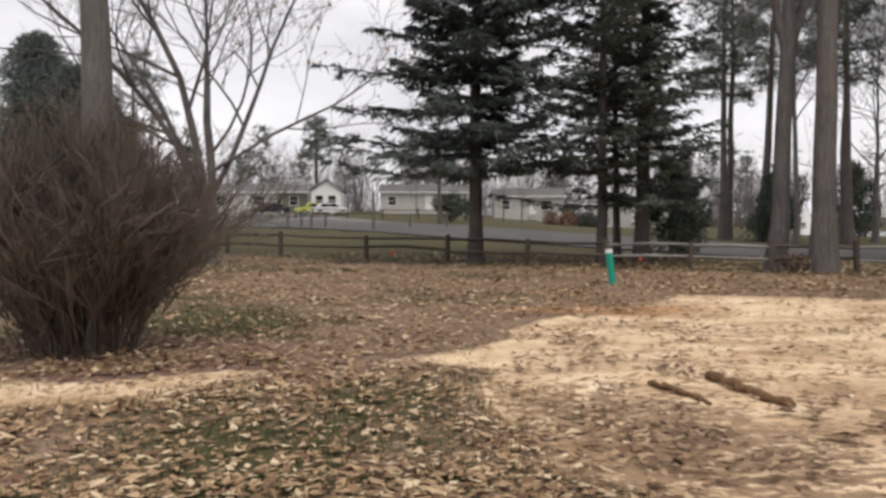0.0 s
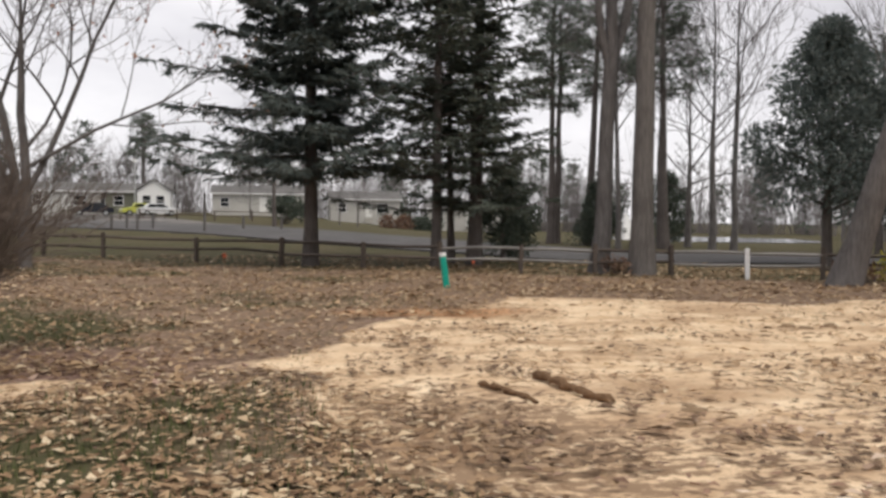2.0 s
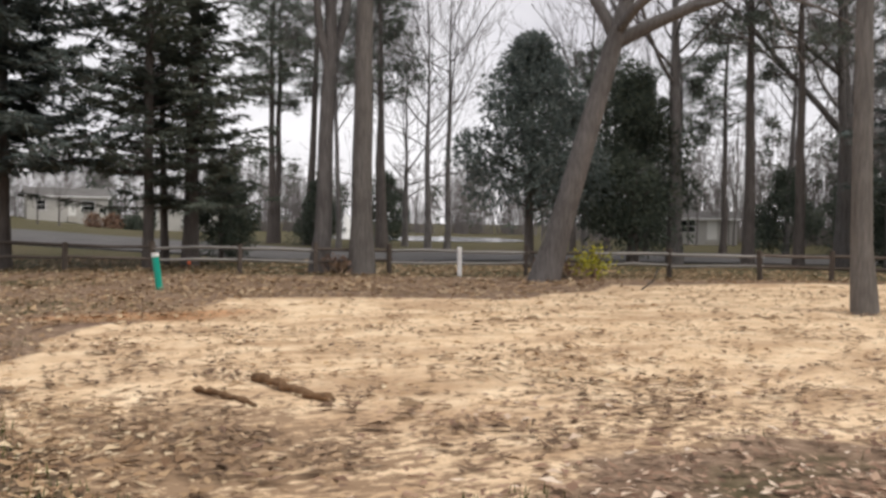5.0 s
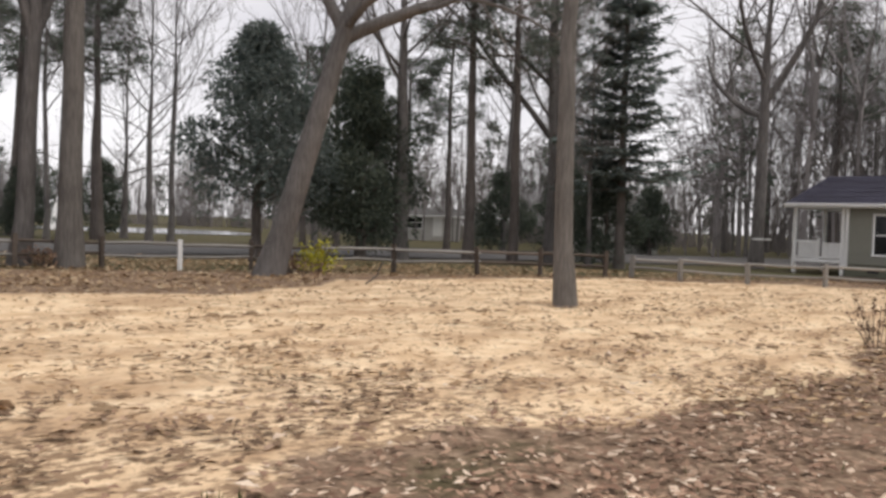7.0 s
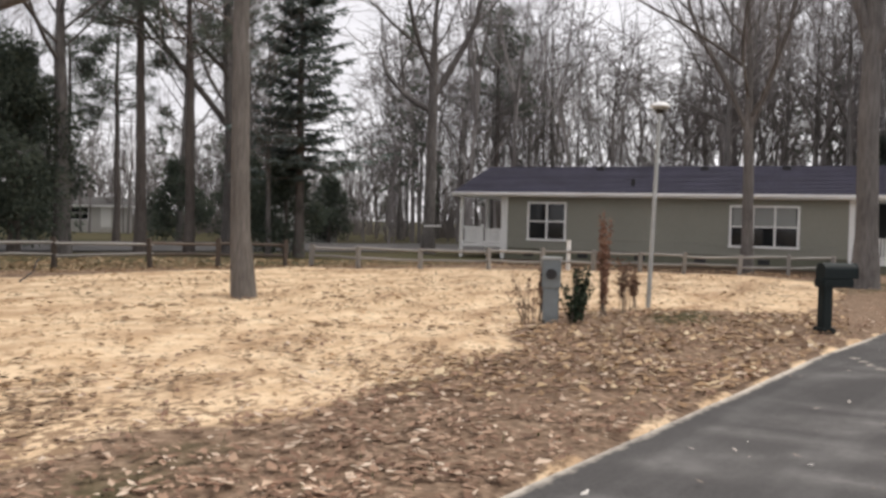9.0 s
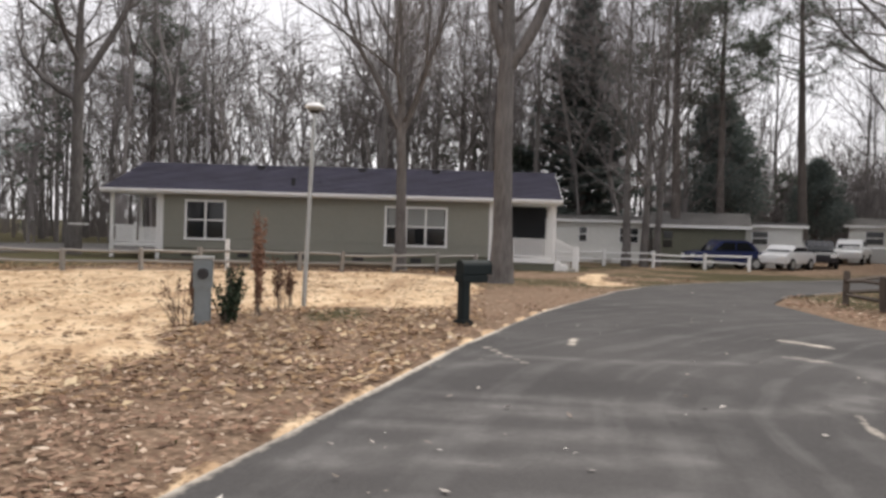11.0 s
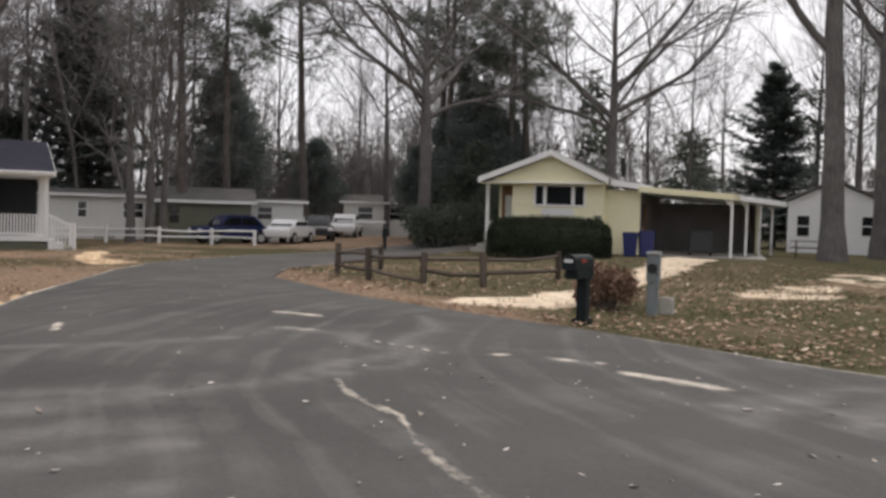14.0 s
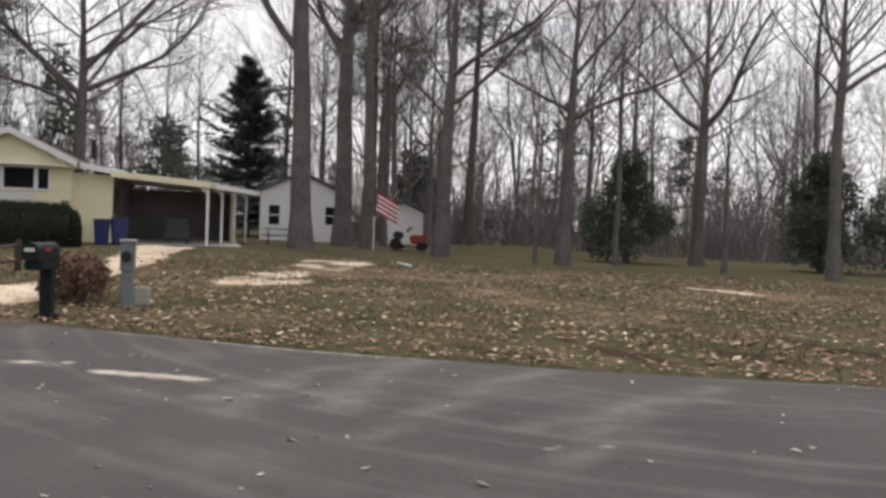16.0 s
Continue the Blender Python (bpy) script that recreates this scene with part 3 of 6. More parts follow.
SWEEPS = [[(5.6, -5.5), (5.85, -6.1), (6.16, -7.0)], [(5.1, -6.1), (5.44, -6.9), (5.8, -7.9), (5.9, -9.0)], [(4.4, -5.5), (4.52, -6.6), (4.8, -8.2), (4.5, -9.5)], [(2.95, -5.5), (3.13, -6.7), (3.1, -7.9), (2.9, -9.5)], [(10.7, 0.5), (10.95, -0.36)], [(8.25, 0.5), (8.27, -0.3), (8.16, -1.8)], [(7.8, 0.6), (7.8, 0.0)], [(8.6, -2.9), (9.0, -3.4), (9.6, -4.4), (11.3, -5.7), (13.1, -6.4)], [(6.4, 1.1), (7.0, 0.07), (7.3, -1.0)], [(8.7, -5.9), (8.4, -6.1)], [(9.1, 0.9), (8.7, -0.5), (8.5, -1.6)], [(8.1, 0.7), (7.9, -0.7), (8.3, -2.1), (8.4, -3.0)], [(7.4, 0.9), (7.1, -0.45), (7.2, -1.6)], [(6.1, -5.9), (6.4, -7.5), (6.2, -8.8)], [(5.5, -6.4), (5.8, -8.0)], [(3.6, -6.5), (3.15, -8.2), (2.75, -8.7)], [(10.0, -5.0), (8.8, -4.1), (8.5, -3.1)], [(12.3, -3.8), (11.2, -4.6), (10.0, -4.4)], [(11.8, 0.2), (11.1, -1.4), (11.4, -3.0)], [(6.2, 1.2), (6.3, 0.1), (6.6, -1.6)], [(5.2, 1.4), (5.4, 0.2), (5.6, -1.2)]]


def dust(x, y):
    out = np.zeros(len(x))
    for line, wide in STREAKS:
        out = np.maximum(out, (0.20 + 0.5 * rough2(x, y, 1.4) + 0.45 * wobble(x, y, 4.5)) * np.exp(-(along(x, y, line) / (wide * (0.6 + 0.9 * wobble(x, y, 1.9)))) ** 2))
    rim = 0.95 * smooth01(1 - along(x, y, ROAD_LOT_SIDE) / 0.17) * (0.55 + 0.6 * wobble(x, y, 0.7))
    rim = np.maximum(rim, 0.62 * smooth01(1 - along(x, y, ROAD_FAR_SIDE) / 0.25) * smooth01((wobble(x, y, 0.5) - 0.35) / 0.3))
    return np.maximum(out, rim)


def swept(x, y):
    """Faint curved bands where tyres have dragged dust over the asphalt."""
    out = np.zeros(len(x))
    for k, line in enumerate(SWEEPS):
        wide = 0.07 + 0.13 * wobble(x + 3.1 * k, y, 0.7)
        out = np.maximum(out, (0.25 + 0.75 * rough2(x, y + 2.3 * k, 0.9)) * np.exp(-(along(x + 0.25 * (wobble(x, y, 0.8) - 0.5), y + 0.25 * (wobble(x, y, 1.1) - 0.5), line) / wide) ** 2))
    return out


L_EDGE, R_EDGE = evenly(ROAD_LOT_SIDE[2:], 300), evenly(ROAD_FAR_SIDE[2:], 300)
road_sheet("road", L_EDGE, R_EDGE, 140, "worn grey asphalt road with sandy edges", dust)
road_sheet("road", evenly(STREET_NEAR, 200), evenly(STREET_FAR, 200), 30, "grey asphalt street beyond the rail fence", lambda x, y: 0.3 * smooth01((y - 60) / 20) + 0.25 * wobble(x, y, 0.3), 0.03)


def water():
    ring = [(38 + 10 * math.cos(a) * (1 + 0.1 * math.sin(3 * a)), 76 + 13 * math.sin(a), 0.06) for a in np.linspace(0, 2 * math.pi, 40, endpoint=False)]
    me = mesh_of("water", ring + [(38, 76, 0.06)], [(i, (i + 1) % 40, 40) for i in range(40)], WATER)
    tagged(put("water", me), "still water beyond the street, coloured pale like the reflected sky", "water", kind="structure")


water()
# ---- trees ----
def unit(rng, up=0.0):
    v = Vector((rng.gauss(0, 1), rng.gauss(0, 1), rng.gauss(0, 1) + up))
    return v.normalized()


def grow(rng, start, way, length, radius, depth, out, spread=0.75, lift=0.25, twiggy=5, first=0.3, least=0.006):
    """A limb that tapers, bends and forks; out[depth] gathers the paths."""
    n = 6 if depth > 1 else (3 if depth else 1)
    p, d, path = Vector(start), Vector(way).normalized(), []
    tip = radius * (0.3 if depth > 0 else 0.45)
    bend = unit(rng) * (0.16 if depth > 1 else 0.22)
    for i in range(n + 1):
        f = i / n
        path.append((p.copy(), radius + (tip - radius) * f))
        if i == n // 2:
            bend = unit(rng) * 0.2
        d = (d + bend + unit(rng) * 0.10 + Vector((0, 0, lift * 0.2))).normalized()
        p = p + d * (length / n)
    out.setdefault(depth, []).append(path)
    if depth == 0:
        return
    kids = twiggy + (3 if depth > 1 else 1)
    for k in range(kids):
        f = first + (1 - first) * (k + rng.random()) / kids
        i = min(int(f * n), n - 1)
        at = path[i][0].lerp(path[i + 1][0], f * n - i)
        axis = (path[i + 1][0] - path[i][0]).normalized()
        side = axis.cross(unit(rng)).normalized()
        way2 = axis * (1 - 0.25 * spread) + side * spread * (0.7 + 0.6 * rng.random()) + Vector((0, 0, lift * 0.6))
        here = radius + (tip - radius) * f
        grow(rng, at, way2, length * (0.34 + 0.3 * rng.random()) * (1.25 - 0.55 * f), max(here * 0.55, least), depth - 1, out, spread, lift, twiggy, 0.15, least)


def trunk_path(rng, h, r, lean=(0, 0), bend=0.25, flare=1.35, fork=0.0):
    pts, n = [], 12
    ox = oy = 0.0
    for i in range(n + 1):
        f = i / n
        ox += rng.gauss(0, bend * 0.12)
        oy += rng.gauss(0, bend * 0.12)
        swell = 1 + (flare - 1) * math.exp(-f * h / 0.5)
        thin = 1 - 0.45 * smooth01((f - fork) / 0.25) if fork else 1.0
        pts.append((Vector((lean[0] * f * h + ox, lean[1] * f * h + oy, -0.15 + f * h)), r * swell * (1 - 0.72 * f ** 1.1) * float(thin)))
    return pts


def bare_tree(seed, h, r, clear=0.35, lean=(0, 0), limbs=9, reach=0.34, spread=0.75, lift=0.35, bark=None, twiggy=4, levels=3, extra=(), least=0.0095):
    """A leafless tree; clear: the part of the trunk with no limbs; extra: (height, way, length, radius) of big limbs."""
    rng = random.Random(seed)
    tr = trunk_path(rng, h, r, lean, 0.3, 1.35, clear)
    out = {}
    at = lambda z: next((tr[i][0].lerp(tr[i + 1][0], (z - tr[i][0].z) / (tr[i + 1][0].z - tr[i][0].z)), tr[i][1]) for i in range(len(tr) - 1) if tr[i + 1][0].z >= z)
    turn = rng.random() * 6.28
    limbs = int(limbs * 2.6)
    for k in range(limbs):
        f = clear + (0.97 - clear) * ((k + 0.8 * rng.random()) / limbs) ** 1.15
        p, rad = at(f * h)
        turn += 2.4 + 0.7 * rng.random()
        way = Vector((math.cos(turn), math.sin(turn), rng.uniform(0.25, 0.75) + 0.6 * f))
        big = 0.24 + 0.42 * rng.random() ** 2
        grow(rng, p, way, h * reach * (1.45 - 0.85 * f) * (0.62 + 0.85 * big), rad * big, levels - 1, out, spread, lift, twiggy, 0.22, least)
    for z, way, length, rad in extra:
        p, _ = at(z)
        grow(rng, p, way, length, rad, levels, out, spread, lift, max(3, twiggy - 1), 0.3, least)
    wood = tubes([tr], 12)
    limbs_m = tubes([p for d, ps in out.items() if d >= levels - 1 for p in ps], 6)
    rest = [p for d, ps in out.items() if d < levels - 1 for p in ps]
    return wood, limbs_m, tubes(rest, 3), bark or BARK


def needle_clump(rng, centre, size, count, flat=0.5, thick=0.035):
    """Thin blades that fan out from a shoot."""
    verts, faces = [], []
    for _ in range(count):
        d = unit(rng)
        d.z *= flat
        d.normalize()
        c = centre + Vector((rng.gauss(0, 1), rng.gauss(0, 1), rng.gauss(0, 0.6))) * size * 0.33
        w = d.cross(unit(rng)).normalized() * thick * (0.7 + 0.8 * rng.random())
        e = c + d * size * (0.5 + 0.6 * rng.random())
        k = len(verts)
        verts += [c - w, c + w, e]
        faces.append((k, k + 1, k + 2))
    return verts, faces


def gather(bits):
    verts, faces = [], []
    for v, f in bits:
        k = len(verts)
        verts += v
        faces += [tuple(i + k for i in one) for one in f]
    return verts, faces


def spray(rng, a, b, width, blades, thick):
    """A flat evergreen shoot from a to b: short pointed blades along both sides, hanging a little."""
    verts, faces = [], []
    d = b - a
    side = d.cross(Vector((0, 0, 1)))
    side = side.normalized() if side.length > 1e-4 else Vector((1, 0, 0))
    way = d.normalized()
    for k in range(blades):
        f = (k + rng.random()) / blades
        c = a.lerp(b, f)
        s = side * (1 if k % 2 else -1)
        e = c + (s * rng.uniform(0.5, 1.0) + way * rng.uniform(0.3, 0.9) + Vector((0, 0, rng.gauss(-0.22, 0.3)))) * width * (1.1 - 0.6 * f)
        w = way * thick * rng.uniform(0.7, 1.4) + Vector((0, 0, thick * rng.uniform(-0.7, 0.7)))
        k0 = len(verts)
        verts += [c - w, c + w, e]
        faces.append((k0, k0 + 1, k0 + 2))
    return verts, faces


def conifer(seed, h, r, base, width, clumps=700, per=16, top_width=0.15, droop=0.0, lean=(0, 0), tiers=26, size=0.5, flat=0.45, bark=None, shape=1.0, thick=0.035):
    """An evergreen: whorls of limbs that carry flat sprays; base: where the crown begins; width: its half width there."""
    rng = random.Random(seed)
    tr = trunk_path(rng, h, r, lean, 0.12, 1.35)
    at = lambda z: next((tr[i][0].lerp(tr[i + 1][0], (z - tr[i][0].z) / (tr[i + 1][0].z - tr[i][0].z)), tr[i][1]) for i in range(len(tr) - 1) if tr[i + 1][0].z >= z)
    limbs, bits = [], []
    each = max(5, clumps // (tiers * 3))
    for k in range(tiers):
        f = (k + 0.5 * rng.random()) / tiers
        z = base + (h * 0.97 - base) * f
        turn = rng.random() * 6.28
        for j in range(6):
            p, rad = at(min(h * 0.98, max(base, z + rng.uniform(-0.5, 0.5))))
            a = turn + 1.047 * j + rng.gauss(0, 0.25)
            reach = width * ((1 - f) ** shape * (1 - top_width) + top_width) * (0.42 + 0.7 * rng.random()) * (1 + 0.22 * math.sin(3 * a + 9 * f + seed))
            if rng.random() < 0.12:
                reach *= 0.45
            d = Vector((math.cos(a), math.sin(a), 0.12 - droop + 0.5 * f)).normalized()
            mid_p = p + d * reach * 0.5 + Vector((0, 0, -0.06 * reach))
            end = p + d * reach + Vector((0, 0, rng.uniform(-0.06, 0.08) * reach))
            limbs.append([(p, max(rad * 0.24, 0.02)), (mid_p, max(rad * 0.13, 0.012)), (end, 0.007)])
            across = Vector((-math.sin(a), math.cos(a), 0))
            for q in range(each):
                s = 0.12 + 0.88 * (q + rng.random()) / each
                c = p.lerp(mid_p, s * 2) if s < 0.5 else mid_p.lerp(end, s * 2 - 1)
                long = (0.25 + 0.38 * reach * (1.05 - s)) * rng.uniform(0.6, 1.2)
                e = c + (across * (1 if q % 2 else -1) * rng.uniform(0.4, 1.0) + d * rng.uniform(0.3, 0.9)) * long + Vector((0, 0, rng.gauss(-0.10, 0.14) * long))
                bits.append(spray(rng, c, e, size * 0.62, per, thick))
    return tubes([tr], 10), tubes(limbs, 5), gather(bits), bark or BARK_PINE


def evergreen(seed, h, r, base, width, lobes=26, leaves=9000, size=0.16, top=0.35, thick=0.5, bark=None):
    """A dense rounded evergreen: overlapping lobes of short leafy shoots on a stout stem."""
    rng = random.Random(seed)
    tr = trunk_path(rng, h * 0.93, r, (0, 0), 0.12, 1.35)
    limbs, knots = [], []
    for k in range(lobes):
        f = (k + rng.random()) / lobes
        a = rng.random() * 6.28
        wide = width * (math.sin(math.pi * min(1.0, 0.16 + 0.84 * f) ** 0.85) * (1 - top) + top * (1 - f)) * rng.uniform(0.45, 0.85)
        c = Vector((math.cos(a) * wide, math.sin(a) * wide, base + (h - base) * (0.05 + 0.9 * f)))
        knots.append((c, (0.28 + 0.20 * rng.random()) * width * (1.1 - 0.45 * f)))
        limbs.append([(Vector((0, 0, max(0.2, c.z - 0.5 * wide))), r * 0.3), (c, 0.012)])
    verts, faces = [], []
    for _ in range(leaves):
        c, s = rng.choice(knots)
        d = unit(rng)
        p = c + Vector((d.x, d.y, d.z * 0.75)) * s * (0.35 + 0.75 * rng.random() ** 0.6)
        way = (d + unit(rng) * 0.8 + Vector((0, 0, -0.1))).normalized()
        w = way.cross(unit(rng)).normalized() * size * thick * 0.5
        e = way * size * rng.uniform(0.7, 1.5)
        k = len(verts)
        verts += [p - w, p + w, p + e]
        faces.append((k, k + 1, k + 2))
    return tubes([tr], 10), tubes(limbs, 4), (verts, faces), bark or BARK_PINE


def tall_pine(seed, h, r, base, width, heads=26, per=30, lean=(0, 0), size=0.55):
    """A pine with a long bare trunk and a loose crown of clustered tufts."""
    rng = random.Random(seed)
    tr = trunk_path(rng, h, r, lean, 0.3, 1.3)
    at = lambda z: next((tr[i][0].lerp(tr[i + 1][0], (z - tr[i][0].z) / (tr[i + 1][0].z - tr[i][0].z)), tr[i][1]) for i in range(len(tr) - 1) if tr[i + 1][0].z >= z)
    limbs, bits = [], []
    for k in range(heads):
        f = (k + rng.random()) / heads
        p, rad = at(base + (h * 0.98 - base) * f)
        a = rng.random() * 6.28
        reach = width * (0.5 + 0.6 * rng.random()) * (1 - 0.55 * f)
        d = Vector((math.cos(a), math.sin(a), 0.1 + 0.5 * f)).normalized()
        m1 = p + d * reach * 0.55 + Vector((0, 0, rng.gauss(0, 0.15)))
        end = p + d * reach + Vector((0, 0, 0.18 * reach))
        limbs.append([(p, max(rad * 0.3, 0.03)), (m1, 0.03), (end, 0.012)])
        for _ in range(7):
            c = m1.lerp(end, rng.random()) + Vector((rng.gauss(0, 0.55), rng.gauss(0, 0.55), rng.gauss(0, 0.22)))
            limbs.append([(m1.lerp(end, 0.4), 0.014), (c, 0.006)])
            bits.append(needle_clump(rng, c, size * (0.7 + 0.5 * rng.random()), per, 0.7, 0.022))
    return tubes([tr], 10), tubes(limbs, 5), gather(bits), BARK_PINE


def tree_thing(name, grown, leaf, place, turn, label, group="", crown_name="crown"):
    wood, limbs, fine, bark = grown
    x, y = place
    ob = empty(name, (x, y, float(height(x, y))), turn, label, "tree", group)
    put("trunk", mesh_of("trunk", *wood, bark, True), ob)
    put("branching", mesh_of("branching", *limbs, bark, True), ob)
    put(crown_name, mesh_of(crown_name, *fine, leaf), ob)
    return ob


def another(ob, x, y, turn, scale=1.0, label="", tilt=0.0):
    while float(inside(x, y, STREET)) > -0.8:
        x, y = x + 0.7, y + 0.7
    c = copy_thing(ob, pose(x, y, float(height(x, y)), tilt, 0, turn) @ Matrix.Scale(scale, 4))
    return tagged(c, label)


# Big trees along the rail fence and round the lot.
tree_thing("spruce_tree", conifer(11, 17.5, 0.23, 3.1, 4.5, 2100, 16, 0.2, 0.12, (0.0, 0), 40, 0.66, 0.4, None, 0.62, 0.052), NEEDLE_DARK, (1.05, 29.2), 20, "broad dark green spruce with a dense crown beside the rail fence")
tree_thing("pine_tree", conifer(12, 17, 0.17, 2.6, 4.0, 860, 14, 0.3, -0.06, (0.0, 0), 24, 0.55, 0.4, None, 0.5, 0.042), NEEDLE, (5.05, 28.4), 60, "tall dark pine with layered flat boughs behind the fence")
tree_thing("pine_tree", conifer(13, 18, 0.24, 1.9, 3.9, 1040, 14, 0.25, 0.02, (-0.012, 0), 26, 0.55, 0.4, None, 0.55, 0.042), NEEDLE, (6.5, 29.3), 150, "tall dark pine with layered flat boughs behind the fence")
tree_thing("pine_tree", conifer(14, 16, 0.13, 3.4, 3.2, 480, 15, 0.2, 0.0, (0.03, 0), 22, 0.6, 0.4, None, 0.7, 0.03), NEEDLE, (5.9, 30.2), 210, "slim crooked pine leaning between two larger pines")
tree_thing("bare_tree", bare_tree(21, 20, 0.33, 0.62, (0, 0), 8, 0.3, 0.7, 0.4, BARK_PALE), TWIG, (10.3, 24.1), 0, "tall straight leafless tree with pale grey bark by the fence", crown_name="crown")
tree_thing("bare_tree", bare_tree(22, 17, 0.26, 0.46, (0.02, 0), 7, 0.3, 0.7, 0.5, BARK, extra=((6.2, (0.55, 0.1, 1.0), 9.0, 0.17), (6.0, (-0.35, 0, 1.0), 8.0, 0.14))), TWIG, (9.35, 25.2), 0, "forked leafless tree beside the rail fence", crown_name="crown")
tree_thing("bare_tree", bare_tree(23, 15, 0.35, 0.42, (0.235, -0.15), 7, 0.34, 0.8, 0.4, BARK, extra=((6.4, (0.75, -0.5, 0.62), 7.0, 0.2), (6.6, (-0.35, 0.3, 1.0), 8.0, 0.19))), TWIG, (13.75, 20.0), 0, "thick leafless tree leaning over the sandy lot", crown_name="crown")
tree_thing("bare_tree", bare_tree(24, 17, 0.20, 0.36, (0.038, -0.02), 9, 0.3, 0.62, 0.55, BARK_PALE), TWIG, (14.4, 10.65), 40, "straight leafless tree standing alone in the sandy lot", crown_name="crown")
tree_thing("bare_tree", bare_tree(25, 17, 0.45, 0.40, (-0.01, 0), 7, 0.34, 0.8, 0.4, BARK, extra=((8.2, (0.8, 0.1, 0.7), 5.0, 0.15),)), TWIG, (-8.4, 21.5), 0, "thick leafless tree behind the brown bush", crown_name="crown")
russet = tree_thing("bare_tree", bare_tree(26, 11, 0.16, 0.45, (-0.02, 0), 6, 0.36, 0.8, 0.2, BARK, extra=((0.5, (-0.10, 0, 1.0), 11.0, 0.17), (0.6, (-0.20, 0.1, 1.0), 10.0, 0.15), (0.8, (-0.34, 0.1, 1.0), 10.0, 0.13), (2.2, (0.62, 0, 0.85), 7.5, 0.11), (2.9, (0.85, -0.1, 0.45), 6.5, 0.065), (3.4, (0.8, 0.2, 0.7), 6.0, 0.06))), TWIG, (-7.2, 27.5), 0, "spreading leafless tree with several stems and a few russet leaves", crown_name="crown")
rl = random.Random(4)
tips = [v for v in next(c for c in russet.children if c.name.startswith("crown")).data.vertices if rl.random() < 0.045 and (v.co.x > 1.0 or v.co.z < 5.0)]
bits = []
for v in tips:
    c = v.co + Vector((0, 0, -0.04))
    d, w = unit(rl) * 0.085, unit(rl) * 0.05
    bits.append(([c - d, c + w, c + d, c - w], [(0, 1, 2, 3)]))
put("leaves", mesh_of("leaves", *gather(bits), RUSSET), russet, "sparse russet leaves still hanging")
tree_thing("bare_tree", bare_tree(27, 19, 0.32, 0.40, (0.02, 0.0), 8, 0.34, 0.7, 0.45, BARK, extra=((6.6, (0.1, 0.45, 1.0), 9.0, 0.2), (6.4, (-0.1, -0.55, 0.75), 8.0, 0.2))), TWIG, (27.5, -0.4), 0, "thick leafless tree at the road's edge before the sage house", crown_name="crown")
tree_thing("bare_tree", bare_tree(28, 15, 0.21, 0.36, (0.0, 0.0), 8, 0.36, 0.62, 0.6, BARK, extra=((5.0, (0, 0.35, 1.0), 7.5, 0.12), (5.0, (0, -0.4, 1.0), 7.5, 0.12))), TWIG, (33.3, 3.2), 0, "slim forked leafless tree before the sage house", crown_name="crown")
oak = tree_thing("bare_tree", bare_tree(29, 19, 0.36, 0.34, (0.0, 0.0), 10, 0.42, 0.85, 0.2, BARK, extra=((7.5, (-0.3, 0.9, 0.5), 9.0, 0.16), (9, (-0.5, 0.8, 0.5), 8.0, 0.14), (6.5, (0.2, -0.9, 0.6), 7.0, 0.14))), TWIG, (42, -20.9), 0, "broad leafless oak with long level limbs across the road", crown_name="crown")
tree_thing("bare_tree", bare_tree(30, 21, 0.47, 0.5, (0.015, 0.0), 8, 0.32, 0.75, 0.4, BARK, extra=((8.4, (0.7, 0.62, 0.65), 7.0, 0.2),)), TWIG, (25.3, -31.2), 0, "massive leafless tree with a heavy side limb by the carport", crown_name="crown")
tree_thing("bare_tree", bare_tree(31, 22, 0.47, 0.45, (0.0, 0.0), 8, 0.32, 0.7, 0.5, BARK, extra=((9.5, (0.55, 0.5, 0.8), 7.0, 0.18),)), TWIG, (27.6, -37.5), 0, "large leafless tree with a straight dark trunk", crown_name="crown")
tree_thing("bare_tree", bare_tree(32, 20, 0.30, 0.5, (0.012, 0.0), 8, 0.32, 0.7, 0.5, BARK_PALE), TWIG, (24.9, -35.8), 0, "straight leafless tree beside the flag", crown_name="crown")
tree_thing("bare_tree", bare_tree(33, 20, 0.34, 0.3, (-0.01, 0.0), 8, 0.34, 0.8, 0.4, BARK), TWIG, (20.4, -34.8), 0, "straight leafless tree with ragged upper limbs", crown_name="crown")
tree_thing("bare_tree", bare_tree(34, 18, 0.30, 0.30, (-0.03, 0.0), 9, 0.36, 0.75, 0.4, BARK, extra=((6.2, (-0.9, 0.1, 0.4), 7.5, 0.1),)), TWIG, (15.2, -36.3), 0, "leafless tree with a long rising side limb", crown_name="crown")
tree_thing("bare_tree", bare_tree(35, 18, 0.32, 0.34, (0.0, 0.0), 9, 0.34, 0.7, 0.5, BARK_PALE), TWIG, (11.6, -45), 0, "leafless tree with many upright limbs on the far lawn", crown_name="crown")
tree_thing("bare_tree", bare_tree(36, 17, 0.24, 0.38, (0.0, 0.0), 8, 0.34, 0.8, 0.4, BARK_PALE, extra=((7.0, (-0.9, -0.1, 0.7), 6.0, 0.11),)), TWIG, (4.5, -37), 0, "straight leafless tree with a rising side limb", crown_name="crown")
tree_thing("bare_tree", bare_tree(37, 18, 0.31, 0.45, (0.0, 0.0), 8, 0.4, 0.8, 0.3, BARK, extra=((6.8, (0.1, 0.9, 0.25), 6.0, 0.16), (7.5, (0.2, -0.5, 0.8), 8.0, 0.2))), TWIG, (39.0, 18.3), 0, "large forked leafless tree beside the sage house", crown_name="crown")
